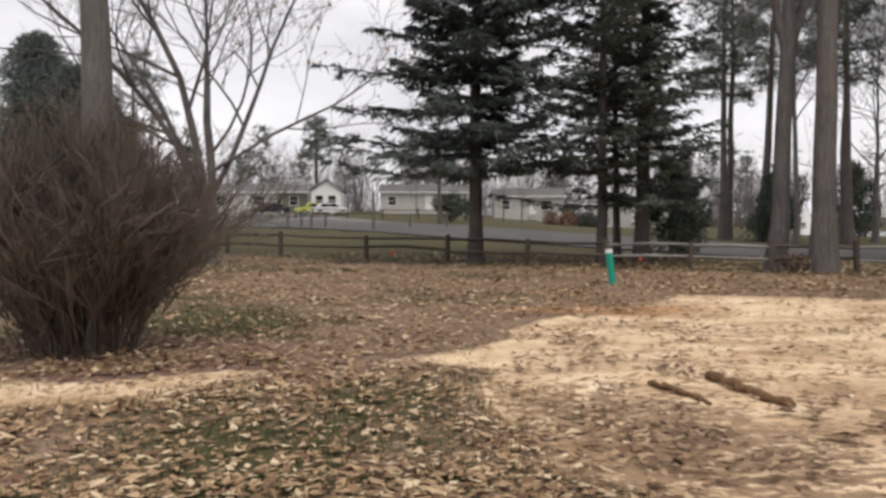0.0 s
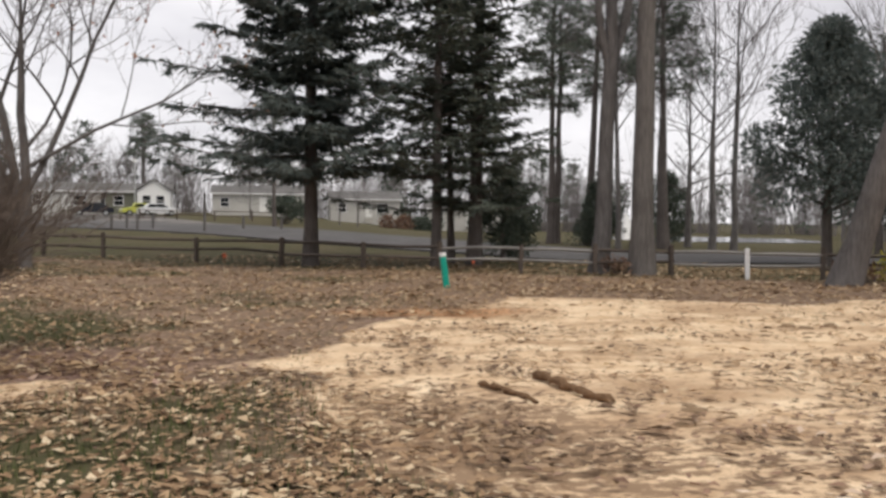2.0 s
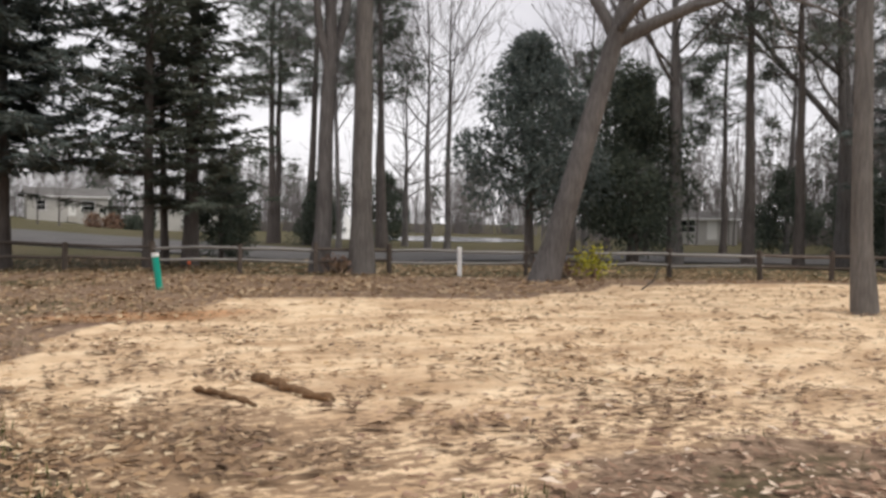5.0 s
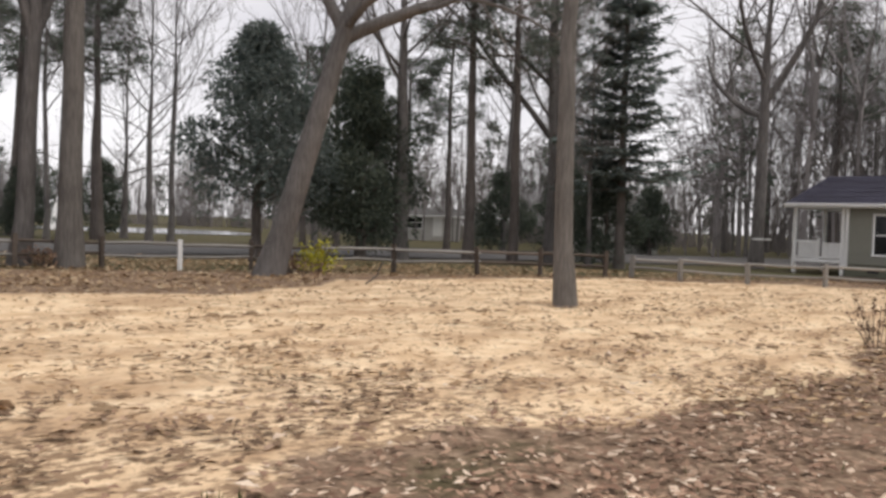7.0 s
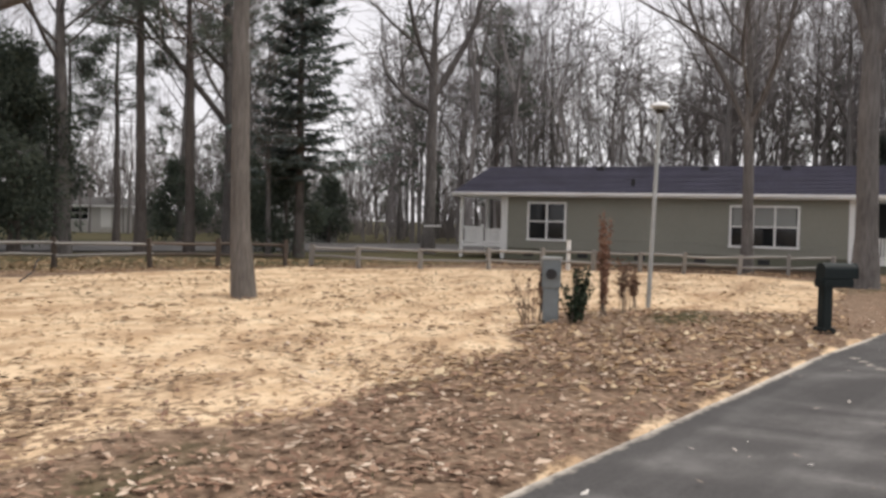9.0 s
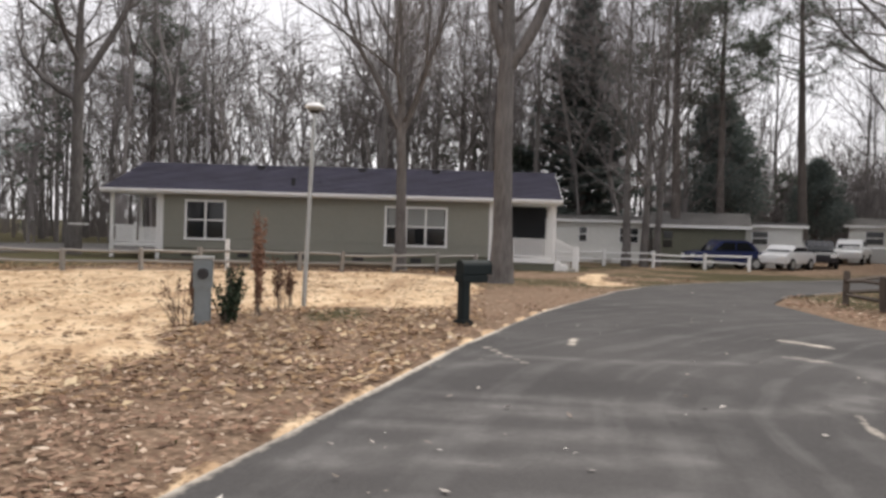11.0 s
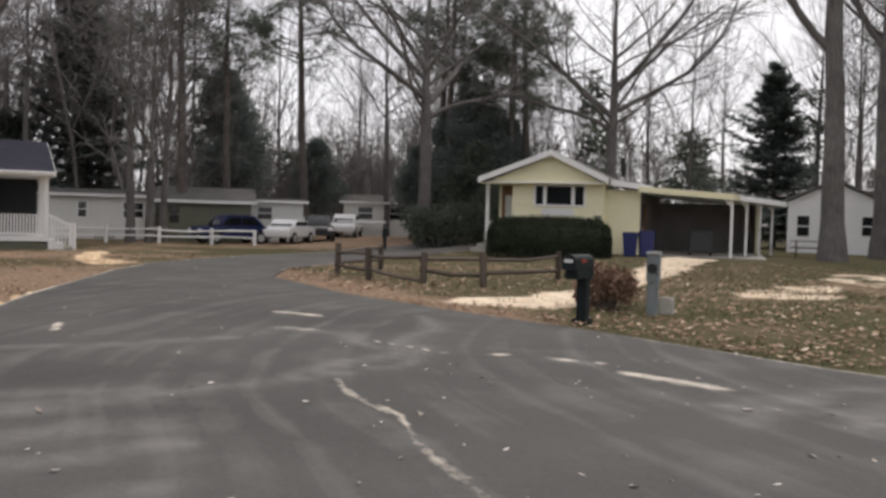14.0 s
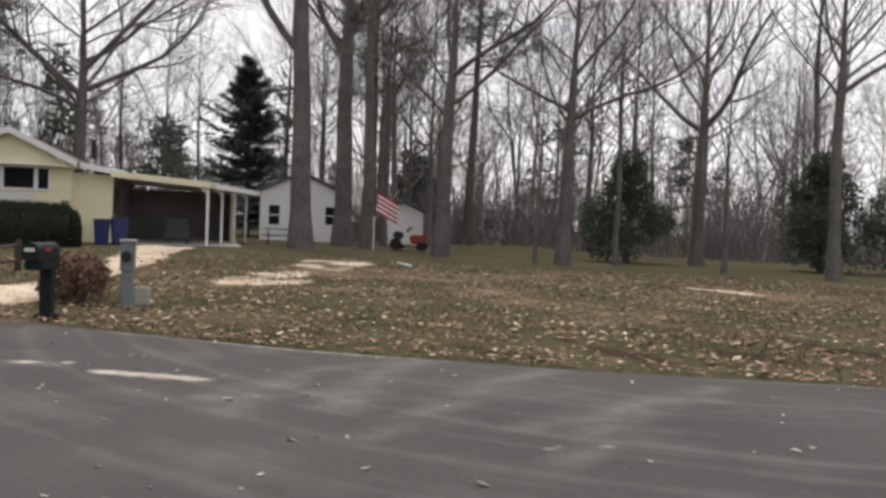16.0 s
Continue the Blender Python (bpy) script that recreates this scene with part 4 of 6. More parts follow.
tree_thing("bare_tree", bare_tree(38, 19, 0.33, 0.27, (0.0, 0.0), 9, 0.42, 0.7, 0.4, BARK), TWIG, (31.5, 24.2), 0, "leafless tree with a fan of ascending limbs", crown_name="crown")
tree_thing("bare_tree", bare_tree(39, 18, 0.30, 0.40, (0.0, 0.0), 9, 0.36, 0.75, 0.5, BARK), TWIG, (25.4, 27.3), 0, "leafless tree standing among dark evergreens", crown_name="crown")
oval = tree_thing("spruce_tree", evergreen(41, 8.9, 0.2, 2.4, 2.9, 44, 19000, 0.19, 0.45, 0.48), NEEDLE_DARK, (19.6, 29.2), 0, "dark evergreen tree with an oval crown", "evergreens beyond the fence")
tree_thing("holly_tree", evergreen(42, 8.0, 0.22, 0.9, 2.8, 44, 19000, 0.18, 0.4, 0.55), HOLLY, (24.3, 28.6), 0, "dense dark holly with a rounded crown", "evergreens beyond the fence")
tree_thing("spruce_tree", conifer(43, 12.5, 0.20, 3.2, 3.3, 760, 11, 0.10, 0.1, (0, 0), 24, 0.6, 0.4, None, 0.8, 0.045), NEEDLE_DARK, (30.5, 20.0), 0, "pointed dark evergreen with drooping boughs", "evergreens beyond the fence")
tree_thing("spruce_tree", conifer(44, 17.5, 0.25, 1.0, 5.6, 1700, 12, 0.1, 0.1, (0, 0), 30, 0.8, 0.45, None, 0.8, 0.08), NEEDLE_DARK, (60, -6.2), 0, "tall dense dark spruce behind the sage house")
tree_thing("spruce_tree", conifer(45, 12.2, 0.2, 0.8, 4.6, 1400, 11, 0.06, 0.06, (0, 0), 26, 0.75, 0.4, None, 0.8, 0.07), NEEDLE_DARK, (42.3, -46.8), 0, "pointed dark spruce behind the carport")
holly = tree_thing("holly_tree", evergreen(46, 5.4, 0.14, 0.4, 2.5, 24, 7500, 0.22, 0.45, 0.45), HOLLY, (14.8, -44), 0, "low dense dark evergreen on the lawn", "dark evergreens on the lawn")
pine_a = tree_thing("pine_tree", tall_pine(51, 15, 0.24, 8.0, 3.4), NEEDLE, (17.6, 55), 0, "tall pine with a bare trunk and a tufted crown", "tall pines")
pine_b = tree_thing("pine_tree", tall_pine(52, 17, 0.26, 9.0, 3.6, 30, 28, (0.03, 0)), NEEDLE, (18.4, 51.5), 0, "tall pine with a bare trunk and a tufted crown", "tall pines")
mixed = tree_thing("bare_tree", bare_tree(61, 16, 0.19, 0.34, (0, 0), 8, 0.36, 0.75, 0.45, BARK, 3, least=0.012), TWIG, (23.3, 45), 0, "leafless tree with a straight trunk", "leafless trees", "crown")
bare_b = tree_thing("bare_tree", bare_tree(62, 18, 0.18, 0.42, (0.02, 0.01), 8, 0.32, 0.65, 0.55, BARK, 3, least=0.012), TWIG, (24.5, 45), 0, "leafless tree with a straight trunk", "leafless trees", "crown")
bare_c = tree_thing("bare_tree", bare_tree(63, 14, 0.20, 0.22, (-0.02, 0), 9, 0.42, 0.85, 0.35, BARK, 3, least=0.012), TWIG, (25.0, 51.5), 0, "leafless tree with spreading limbs", "leafless trees", "crown")
bare_d = tree_thing("bare_tree", bare_tree(64, 19, 0.16, 0.36, (0.015, -0.01), 9, 0.30, 0.65, 0.6, BARK, 3, least=0.012), TWIG, (30.9, 40.4), 0, "tall slender leafless tree", "leafless trees", "crown")

for k, (ob, x, y, turn, s) in enumerate((
    (pine_b, 16.9, 54, 80, 0.95), (pine_a, 21.7, 48, 130, 1.05), (pine_b, 21.2, 46.4, 200, 0.9), (pine_a, 27.7, 38.2, 10, 0.75),
    (pine_a, 31.5, 34, 15, 0.76), (pine_b, 27, 35, 95, 0.7), (pine_a, 37, 36, 190, 0.85), (pine_b, 41, 30, 250, 1.0),
    (pine_b, 28.1, 26, 60, 0.95), (pine_a, 29.0, 24.3, 170, 0.9), (pine_a, 54.7, 14.7, 30, 1.2), (pine_b, 55, -19, 90, 1.15),
    (pine_a, 52.5, -13.2, 140, 1.1), (pine_b, 51, -10.5, 20, 1.1), (pine_a, 49, -26, 250, 1.15), (pine_b, 46, -30, 40, 1.05),
    (pine_a, 48.2, -30.2, 310, 1.0), (pine_b, 52.5, -27.2, 190, 1.05), (pine_a, 45.5, -28.4, 70, 0.85), (pine_a, -20.5, 121, 20, 0.85), (pine_b, -24, 122, 110, 0.8), (pine_a, 33, -48, 100, 1.1), (pine_b, 28, -52, 150, 1.2), (pine_a, -20, 57, 20, 0.75), (pine_b, -25, 55, 70, 0.7), (pine_a, -11.5, 62, 120, 0.7))):
    another(ob, x, y, turn, s)
for k, (x, y, turn, s) in enumerate(((26, 57, 0, 0.9), (21, 79, 40, 0.9), (18.5, 50, 80, 0.7), (31, 21, 120, 0.75), (41, 21, 10, 0.8), (5.9, -45.5, 60, 1.0), (2.6, -46.5, 200, 0.9), (8.2, 32.0, 0, 0.65), (43.5, -25, 160, 1.0), (47.5, -27.5, 220, 1.2), (36, 30, 90, 0.9), (29.5, 34.5, 30, 0.8), (39, 27, 130, 0.7), (45, 33, 15, 1.0), (-17, 37, 40, 1.15), (-27, 60, 200, 1.3), (-33, 64, 10, 1.2), (60, -2, 40, 1.3), (38, -62, 100, 1.2))):
    another(holly, x, y, turn, s)
for x, y, turn, s in ((-20.5, 45, 40, 1.15), (-18.0, 43.5, 160, 0.95), (-23.0, 61, 90, 1.0)):
    another(oval, x, y, turn, s, "dark evergreen tree behind the brown bush")
for x, y, turn, s in ((58, -14.5, 10, 1.2), (60, -21.5, 70, 0.75), (50.5, -24.8, 200, 0.65), (51.5, -29.0, 120, 1.15), (47.6, -29.4, 10, 0.85), (47, -27, 300, 1.05)):
    another(oval, x, y, turn, s, "dark hazy evergreen tree behind the parked cars")

# Leafless woods behind the houses and round the lawns.
def open_sky(x, y):
    """Clearings in the woods, where the sky comes down between the trees."""
    a = math.degrees(math.atan2(-(x - 0.7), y + 0.2))
    return -112.0 < a < -106 or -138.0 < a < -134.5 or -63.0 < a < -57


rng = random.Random(77)
woods = [mixed, bare_b, bare_c, bare_d]
spots = [(26.4, -44, 1.1), (27, -40.5, 1.0), (21.3, -56, 1.1), (13.9, -39.7, 0.8), (17.9, -54.8, 1.15), (8.6, -37.3, 0.62), (6.9, -51.5, 1.25), (16.2, -35.7, 0.5), (30, -46, 1.2), (46.5, -7.1, 1.1), (46.3, -8.0, 1.0), (30.7, 23.5, 1.1), (29.7, 20.9, 0.6), (33, 27, 1.0), (17.8, 45, 0.9), (25.5, 30.5, 0.8)]
another(oak, 40.5, -31.8, 140, 1.0, "broad leafless oak behind the yellow house")
for x, y, s in spots:
    another(rng.choice(woods), x, y, rng.random() * 360, s)
made = []
while len(made) < 76:
    zone = rng.random()
    if zone < 0.5:
        x, y = rng.uniform(47, 84), rng.uniform(-12, 46)
    elif zone < 0.62:
        x, y = rng.uniform(54, 88), rng.uniform(-44, -20)
    elif zone < 0.86:
        x, y = rng.uniform(-2, 48), rng.uniform(-92, -58)
    else:
        x, y = rng.uniform(34, 60), rng.uniform(-62, -42)
    if open_sky(x, y) and rng.random() < 0.85:
        continue
    if any((x - a) ** 2 + (y - b) ** 2 < 5.0 for a, b in made) or abs(y + 0.6 * (x - 75) - 15) < 5:
        continue
    made.append((x, y))
    another(rng.choice(woods), x, y, rng.random() * 360, rng.uniform(0.75, 1.3))


def far_woods(name, seed, count, yaw0, yaw1, near, far, low, high, label, pines=0.3, fine=1.0):
    """Woods behind the rest: leafless crowns of curved limbs and fine twigs on forked trunks, and some dark pines."""
    rng, bare, dark = random.Random(seed), [], []
    for k in range(count):
        a = radians(rng.uniform(yaw0, yaw1))
        d = rng.uniform(near, far)
        x, y = -math.sin(a) * d, math.cos(a) * d
        z, h = float(height(x, y)), rng.uniform(low, high) * (0.62 if open_sky(x, y) else 1.0)
        p = Vector((x, y, z - 0.3))
        sway = Vector((rng.gauss(0, 0.03), rng.gauss(0, 0.03), 0)) * h
        fork = p + sway + Vector((0, 0, h * rng.uniform(0.3, 0.6)))
        bare.append([(p, 0.0075 * h), (p.lerp(fork, 0.5) - sway * 0.3, 0.0066 * h), (fork, 0.0055 * h)])
        for m in range(rng.choice((4, 5, 5, 6))):
            b = fork if m < 2 else p.lerp(fork, rng.uniform(0.55, 1))
            turn = rng.random() * 6.28
            lean = Vector((math.cos(turn), math.sin(turn), 0)) * rng.uniform(0.06, 0.24) * h
            e = b + lean + Vector((0, 0, (h - (b.z - z)) * rng.uniform(0.45, 1.0)))
            q = b.lerp(e, 0.45) + lean * rng.uniform(0.15, 0.4)
            bare.append([(b, 0.0042 * h), (q, 0.0028 * h), (e, 0.012)])
            for j in range(5):
                f = rng.uniform(0.15, 1.0)
                c = b.lerp(q, f / 0.45) if f < 0.45 else q.lerp(e, (f - 0.45) / 0.55)
                g = c + Vector((rng.gauss(0, 0.08) * h, rng.gauss(0, 0.08) * h, h * rng.uniform(-0.01, 0.11)))
                bare.append([(c, 0.026 * fine), (g, 0.012 * fine)])
                for _ in range(6):
                    r = c.lerp(g, rng.uniform(0.2, 1))
                    bare.append([(r, 0.014 * fine), (r + Vector((rng.gauss(0, 0.04) * h, rng.gauss(0, 0.04) * h, h * rng.uniform(-0.01, 0.06))), 0.008 * fine)])
        if rng.random() < pines:
            for j in range(26):
                f = rng.random()
                c = p + Vector((rng.gauss(0, 1.5 * (1.1 - f)), rng.gauss(0, 1.5 * (1.1 - f)), h * (0.15 + 0.8 * f)))
                dark.append(needle_clump(rng, c, 1.1, 11, 0.6, 0.13))
    ob = empty(name, (0, 0, 0), 0, label, "woods", kind="stuff")
    put("trunks", mesh_of("trunks", *tubes(bare, 3), TWIG), ob)
    put("evergreens", mesh_of("evergreens", *gather(dark), NEEDLE), ob)


far_woods("far_woods", 9, 120, -205, -40, 125, 215, 7, 14, "grey-brown leafless woods on the horizon", 0.3, 2.0)
far_woods("far_woods", 11, 150, -45, 45, 128, 175, 8, 15, "grey-brown woods and pines behind the far street", 0.5, 2.0)
far_woods("thicket", 12, 112, -102, -60, 56, 88, 13, 24, "leafless woods close behind the sage house", 0.04, 1.45)
far_woods("thicket", 10, 210, -178, -52, 66, 112, 8, 19, "dense leafless woods behind the houses", 0.06, 1.15)


def undergrowth(seed, count, yaw0, yaw1, near, far, low, high, label):
    """A tangle of saplings and brush at the foot of the woods."""
    rng, stems = random.Random(seed), []
    for _ in range(count):
        a, d = radians(rng.uniform(yaw0, yaw1)), rng.uniform(near, far)
        p = Vector((-math.sin(a) * d, math.cos(a) * d, 0))
        p.z = float(height(p.x, p.y)) - 0.3
        h = rng.uniform(low, high)
        for _ in range(18):
            b = p + Vector((rng.gauss(0, 0.8), rng.gauss(0, 0.8), 0))
            m = b + Vector((rng.gauss(0, 0.07) * h, rng.gauss(0, 0.07) * h, h * rng.uniform(0.25, 0.5)))
            e = m + Vector((rng.gauss(0, 0.13) * h, rng.gauss(0, 0.13) * h, h * rng.uniform(0.15, 0.5)))
            stems.append([(b, 0.04), (m, 0.032), (e, 0.012)])
    ob = empty("undergrowth", (0, 0, 0), 0, label, "brush", kind="stuff")
    put("stems", mesh_of("stems", *tubes(stems, 3), TWIG), ob)


far_woods("thicket", 14, 64, -56, -34, 72, 98, 8, 14, "leafless woods behind the homes beyond the street", 0.15)
undergrowth(31, 400, -176, -37, 86, 122, 6, 14, "grey-brown brush and saplings at the foot of the woods")
far_woods("thicket", 15, 26, -121, -97, 64, 90, 10, 18, "leafless woods behind the homes at the road's end", 0.12, 1.1)
far_woods("thicket", 16, 42, -140, -116, 60, 92, 7, 13, "brownish leafless woods behind the yellow house", 0.12, 1.3)
undergrowth(32, 90, -121, -100, 66, 84, 6, 13, "grey-brown brush behind the parked cars")
undergrowth(34, 90, -178, -140, 58, 78, 3, 7, "dark brush along the far edge of the lawn")
undergrowth(33, 220, -40, 45, 124, 150, 7, 14, "grey-brown brush behind the far street")
# ---- houses ----
def lap_wall(x0, x1, z0, z1, y, material, parent, name="wall", holes=(), lap=0.16, thick=0.12):
    """A wall of overlapping boards facing -y, with openings (x0, x1, z0, z1) through it."""
    xs = sorted({x0, x1, *[h[0] for h in holes], *[h[1] for h in holes]})
    zs = sorted({z0, z1, *np.arange(z0, z1, lap).round(4).tolist(), *[h[2] for h in holes], *[h[3] for h in holes]})
    bm = bmesh.new()
    for a, b in zip(xs, xs[1:]):
        for c, d in zip(zs, zs[1:]):
            if d - c < 1e-4 or any(h[0] <= (a + b) / 2 <= h[1] and h[2] <= (c + d) / 2 <= h[3] for h in holes):
                continue
            v = [bm.verts.new(p) for p in ((a, y - 0.012, c), (b, y - 0.012, c), (b, y, d), (a, y, d), (a, y + thick, c), (b, y + thick, c), (b, y + thick, d), (a, y + thick, d))]
            for f in ((0, 1, 2, 3), (5, 4, 7, 6), (4, 5, 1, 0), (3, 2, 6, 7), (4, 0, 3, 7), (1, 5, 6, 2)):
                bm.faces.new([v[i] for i in f])
    bmesh.ops.remove_doubles(bm, verts=bm.verts, dist=0.0005)
    return part(name, bm, material, parent)


def window(parent, x0, x1, z0, z1, y, units=1, blind=0.0, trim=0.09, bars=True, material=None):
    """A window in a wall that faces -y: frame, sashes, panes, sill and, behind the panes, a blind."""
    material = material or WHITE
    win = part("window", box(x0 - trim, x1 + trim, y - 0.035, y + 0.0, z1, z1 + trim, 0.008), material, parent)
    part("frame", box(x0 - trim, x0, y - 0.035, y + 0.05, z0, z1, 0.008), material, win)
    part("frame", box(x1, x1 + trim, y - 0.035, y + 0.05, z0, z1, 0.008), material, win)
    part("sill", box(x0 - trim - 0.02, x1 + trim + 0.02, y - 0.06, y + 0.05, z0 - trim, z0, 0.008), material, win)
    w = (x1 - x0) / units
    for k in range(units):
        a, b = x0 + k * w, x0 + (k + 1) * w
        if k:
            part("mullion", box(a - 0.04, a + 0.04, y - 0.03, y + 0.05, z0, z1, 0.006), material, win)
        part("pane", box(a, b, y + 0.045, y + 0.055, z0, z1), GLASS, win)
        if bars:
            m = (z0 + z1) / 2
            part("sash_bar", box(a + (0.04 if k else 0), b, y + 0.012, y + 0.043, m - 0.03, m + 0.03), material, win)
        if blind:
            part("blind", box(a + 0.05, b - 0.05, y + 0.036, y + 0.043, z1 - (z1 - z0) * blind, z1 - 0.02), SHADE_FABRIC, win)
    return win


def gable_roof(x0, x1, y0, y1, z_eave, z_ridge, material, parent, thick=0.14, courses=14):
    """A roof whose ridge runs along x, in stepped courses of shingles."""
    ym = (y0 + y1) / 2
    for ye in (y0, y1):
        top, under = [], []
        for k in range(courses):
            f0, f1 = k / courses, (k + 1) / courses
            for f, up in ((f0, 0.025), (f1, 0.0)):
                top.append((ye + (ym - ye) * f, z_eave + (z_ridge - z_eave) * f + up))
        under = [(ym, z_ridge - thick), (ye, z_eave - thick)]
        part("roof", prism(top + under, x0, x1), material, parent)


def prism(profile, x0, x1, axis="x"):
    """A flat profile of (y, z) points drawn out along x (or of (x, z) along y)."""
    bm = bmesh.new()
    at = (lambda s, p: (s, p[0], p[1])) if axis == "x" else (lambda s, p: (p[0], s, p[1]))
    a, b = [bm.verts.new(at(x0, p)) for p in profile], [bm.verts.new(at(x1, p)) for p in profile]
    bm.faces.new(a)
    bm.faces.new(b[::-1])
    n = len(profile)
    for i in range(n):
        bm.faces.new((a[(i + 1) % n], a[i], b[i], b[(i + 1) % n]))
    bmesh.ops.recalc_face_normals(bm, faces=bm.faces)
    return bm


def railing(parent, x0, x1, y, z0, z1, gap=0.105, material=None):
    material = material or WHITE
    part("handrail", box(x0, x1, y - 0.04, y + 0.04, z1 - 0.07, z1, 0.01), material, parent)
    part("bottom_rail", box(x0, x1, y - 0.03, y + 0.03, z0 + 0.06, z0 + 0.12), material, parent)
    n = max(2, int((x1 - x0) / gap))
    first = None
    for k in range(n):
        x = x0 + (x1 - x0) * (k + 0.5) / n
        if first is None:
            first = part("baluster", box(-0.03, 0.03, -0.02, 0.02, z0 + 0.12, z1 - 0.07), material, parent).data
            parent.children[-1].matrix_basis = pose(x, y, 0)
        else:
            put("baluster", first, parent, at=pose(x, y, 0))


def sage_house():
    """Local x runs south along the front, y into the house."""
    h = empty("house", (37.7, 13.9, 0), -90, "sage green one-storey house with charcoal roof and white porches", "house")
    W, D, E, R = 14.07, 8.4, 2.78, 4.36
    w1, w2 = (1.14, 2.73, 0.93, 2.46), (9.66, 12.12, 0.90, 2.42)
    lap_wall(0, W, 0.5, E, 0, SAGE, h, "wall", (w1, w2))
    part("skirting", box(0.0, W, 0.03, 0.15, -0.1, 0.5), SKIRT, h, "dull green vented skirting")
    for k in range(6):
        part("foundation_vent", box(0.9 + k * 2.45, 1.35 + k * 2.45, 0.0, 0.06, 0.16, 0.36, 0.01), BLACK, h)
    part("wall", box(0.002, 0.12, 0.13, D, -0.1, E), SAGE, h)
    part("wall", box(W - 0.12, W - 0.002, 0.13, D, -0.1, E), SAGE, h)
    part("wall", box(0, W, D, D + 0.12, -0.1, E), SAGE, h)
    part("floor", box(0.13, W - 0.13, 0.16, D - 0.01, 0.42, 0.5), WARM_WOOD, h)
    window(h, *w1, 0, 2)
    window(h, *w2, 0, 3, 0.5)
    part("corner_board", box(-0.02, 0.12, -0.03, 0.0, 0.3, E), WHITE, h)
    part("corner_board", box(W - 0.12, W + 0.02, -0.03, 0.0, 0.3, E), WHITE, h)
    gable_roof(-2.4, W + 2.85, -0.4, D + 0.4, E + 0.16, R, SHINGLE, h, 0.14, 22)
    part("fascia", box(-2.4, W + 2.85, -0.47, -0.40, E - 0.02, E + 0.16, 0.01), WHITE, h)
    part("gutter", box(-2.4, W + 2.85, -0.56, -0.472, E + 0.04, E + 0.15, 0.02), WHITE, h, "white metal gutter")
    part("soffit", box(-2.38, W + 2.83, -0.40, D + 0.4, E - 0.02, E + 0.01), WHITE, h)
    for x, n in ((-2.4, -1), (W + 2.85, 1)):
        s = 0.03 * n
        ym = D / 2
        part("gable", prism([(-0.35, E + 0.0), (D + 0.35, E + 0.0), (ym, R - 0.16)], x - 0.10 * n, x - 0.16 * n), SAGE, h)
        for y0 in (-0.45, D + 0.45):
            part("rake_board", prism([(y0, E - 0.04), (y0, E + 0.13), (ym, R - 0.03), (ym, R - 0.21)], x, x + s), WHITE, h)
    part("roof_vent", rod((5.5, 0.75, E + 0.45), (5.5, 0.75, E + 0.80), 0.09, 0.09), BLACK, h)
    for x in (3.2, 7.9, 11.3):
        part("roof_vent", box(x, x + 0.35, 3.4, 3.7, R - 0.28, R - 0.08, 0.03), BLACK, h)
    # north porch, open on three sides
    porch = part("porch_deck", box(-2.2, 0, 0.0, 3.4, 0.50, 0.63, 0.01), WHITE, h)
    part("porch_leg", box(-2.2, -2.06, 3.2, 3.34, -0.1, 0.5, 0.01), WHITE, h)
    for x, y in ((-2.13, 0.08), (-0.12, 0.06), (-2.13, 3.3)):
        part("porch_post", box(x - 0.07, x + 0.07, y - 0.07, y + 0.07, -0.1 if y < 1 else 0.63, E, 0.012), WHITE, h)
    railing(porch, -2.05, -1.18, 0.08, 0.63, 1.40, 0.085)
    railing(porch, -1.06, -0.2, 0.08, 0.63, 1.40, 0.085)
    part("porch_post", box(-1.17, -1.07, 0.03, 0.13, 0.5, 1.5, 0.01), WHITE, h)
    # south porch with steps
    deck = part("porch_deck", box(W, W + 2.65, 0.0, 4.2, 0.30, 0.50, 0.01), WHITE, h)
    part("joist_skirt", box(W + 0.02, W + 2.6, 0.1, 4.1, -0.1, 0.28), SKIRT, h)
    for x, y in ((W + 2.58, 0.08), (W + 2.58, 1.6), (W + 2.58, 3.2), (W + 0.1, 0.06)):
        part("porch_post", box(x - 0.08, x + 0.08, y - 0.08, y + 0.08, 0.5, E, 0.012), WHITE, h)
    railing(deck, W + 0.15, W + 2.5, 0.08, 0.5, 1.4)
    part("screen", box(W + 0.01, W + 2.5, 4.12, 4.18, 0.5, E), SCREEN, h, "dark insect screen")
    part("door", box(W + 0.004, W + 0.05, 1.2, 2.1, 0.5, 2.5, 0.01), WHITE_DULL, h)
    for k in range(3):
        part("step", box(W + 2.65 + 0.28 * k, W + 2.95 + 0.28 * k, 0.1, 1.4, -0.1, 0.38 - 0.13 * k), CONCRETE if k == 2 else WHITE, h)
    for y in (0.1, 1.4):
        bm = prism([(W + 2.6, 1.40), (W + 3.6, 0.92), (W + 3.6, 0.84), (W + 2.6, 1.32)], y - 0.03, y + 0.03, "y")
        part("stair_rail", bm, WHITE, h)
        part("newel_post", box(W + 3.53, W + 3.65, y - 0.06, y + 0.06, -0.1, 1.02, 0.01), WHITE, h)
        for k in range(6):
            x = W + 2.75 + 0.13 * k
            part("baluster", box(x - 0.018, x + 0.018, y - 0.018, y + 0.018, 0.4 - 0.05 * k, 1.3 - 0.06 * k), WHITE, h)


sage_house()


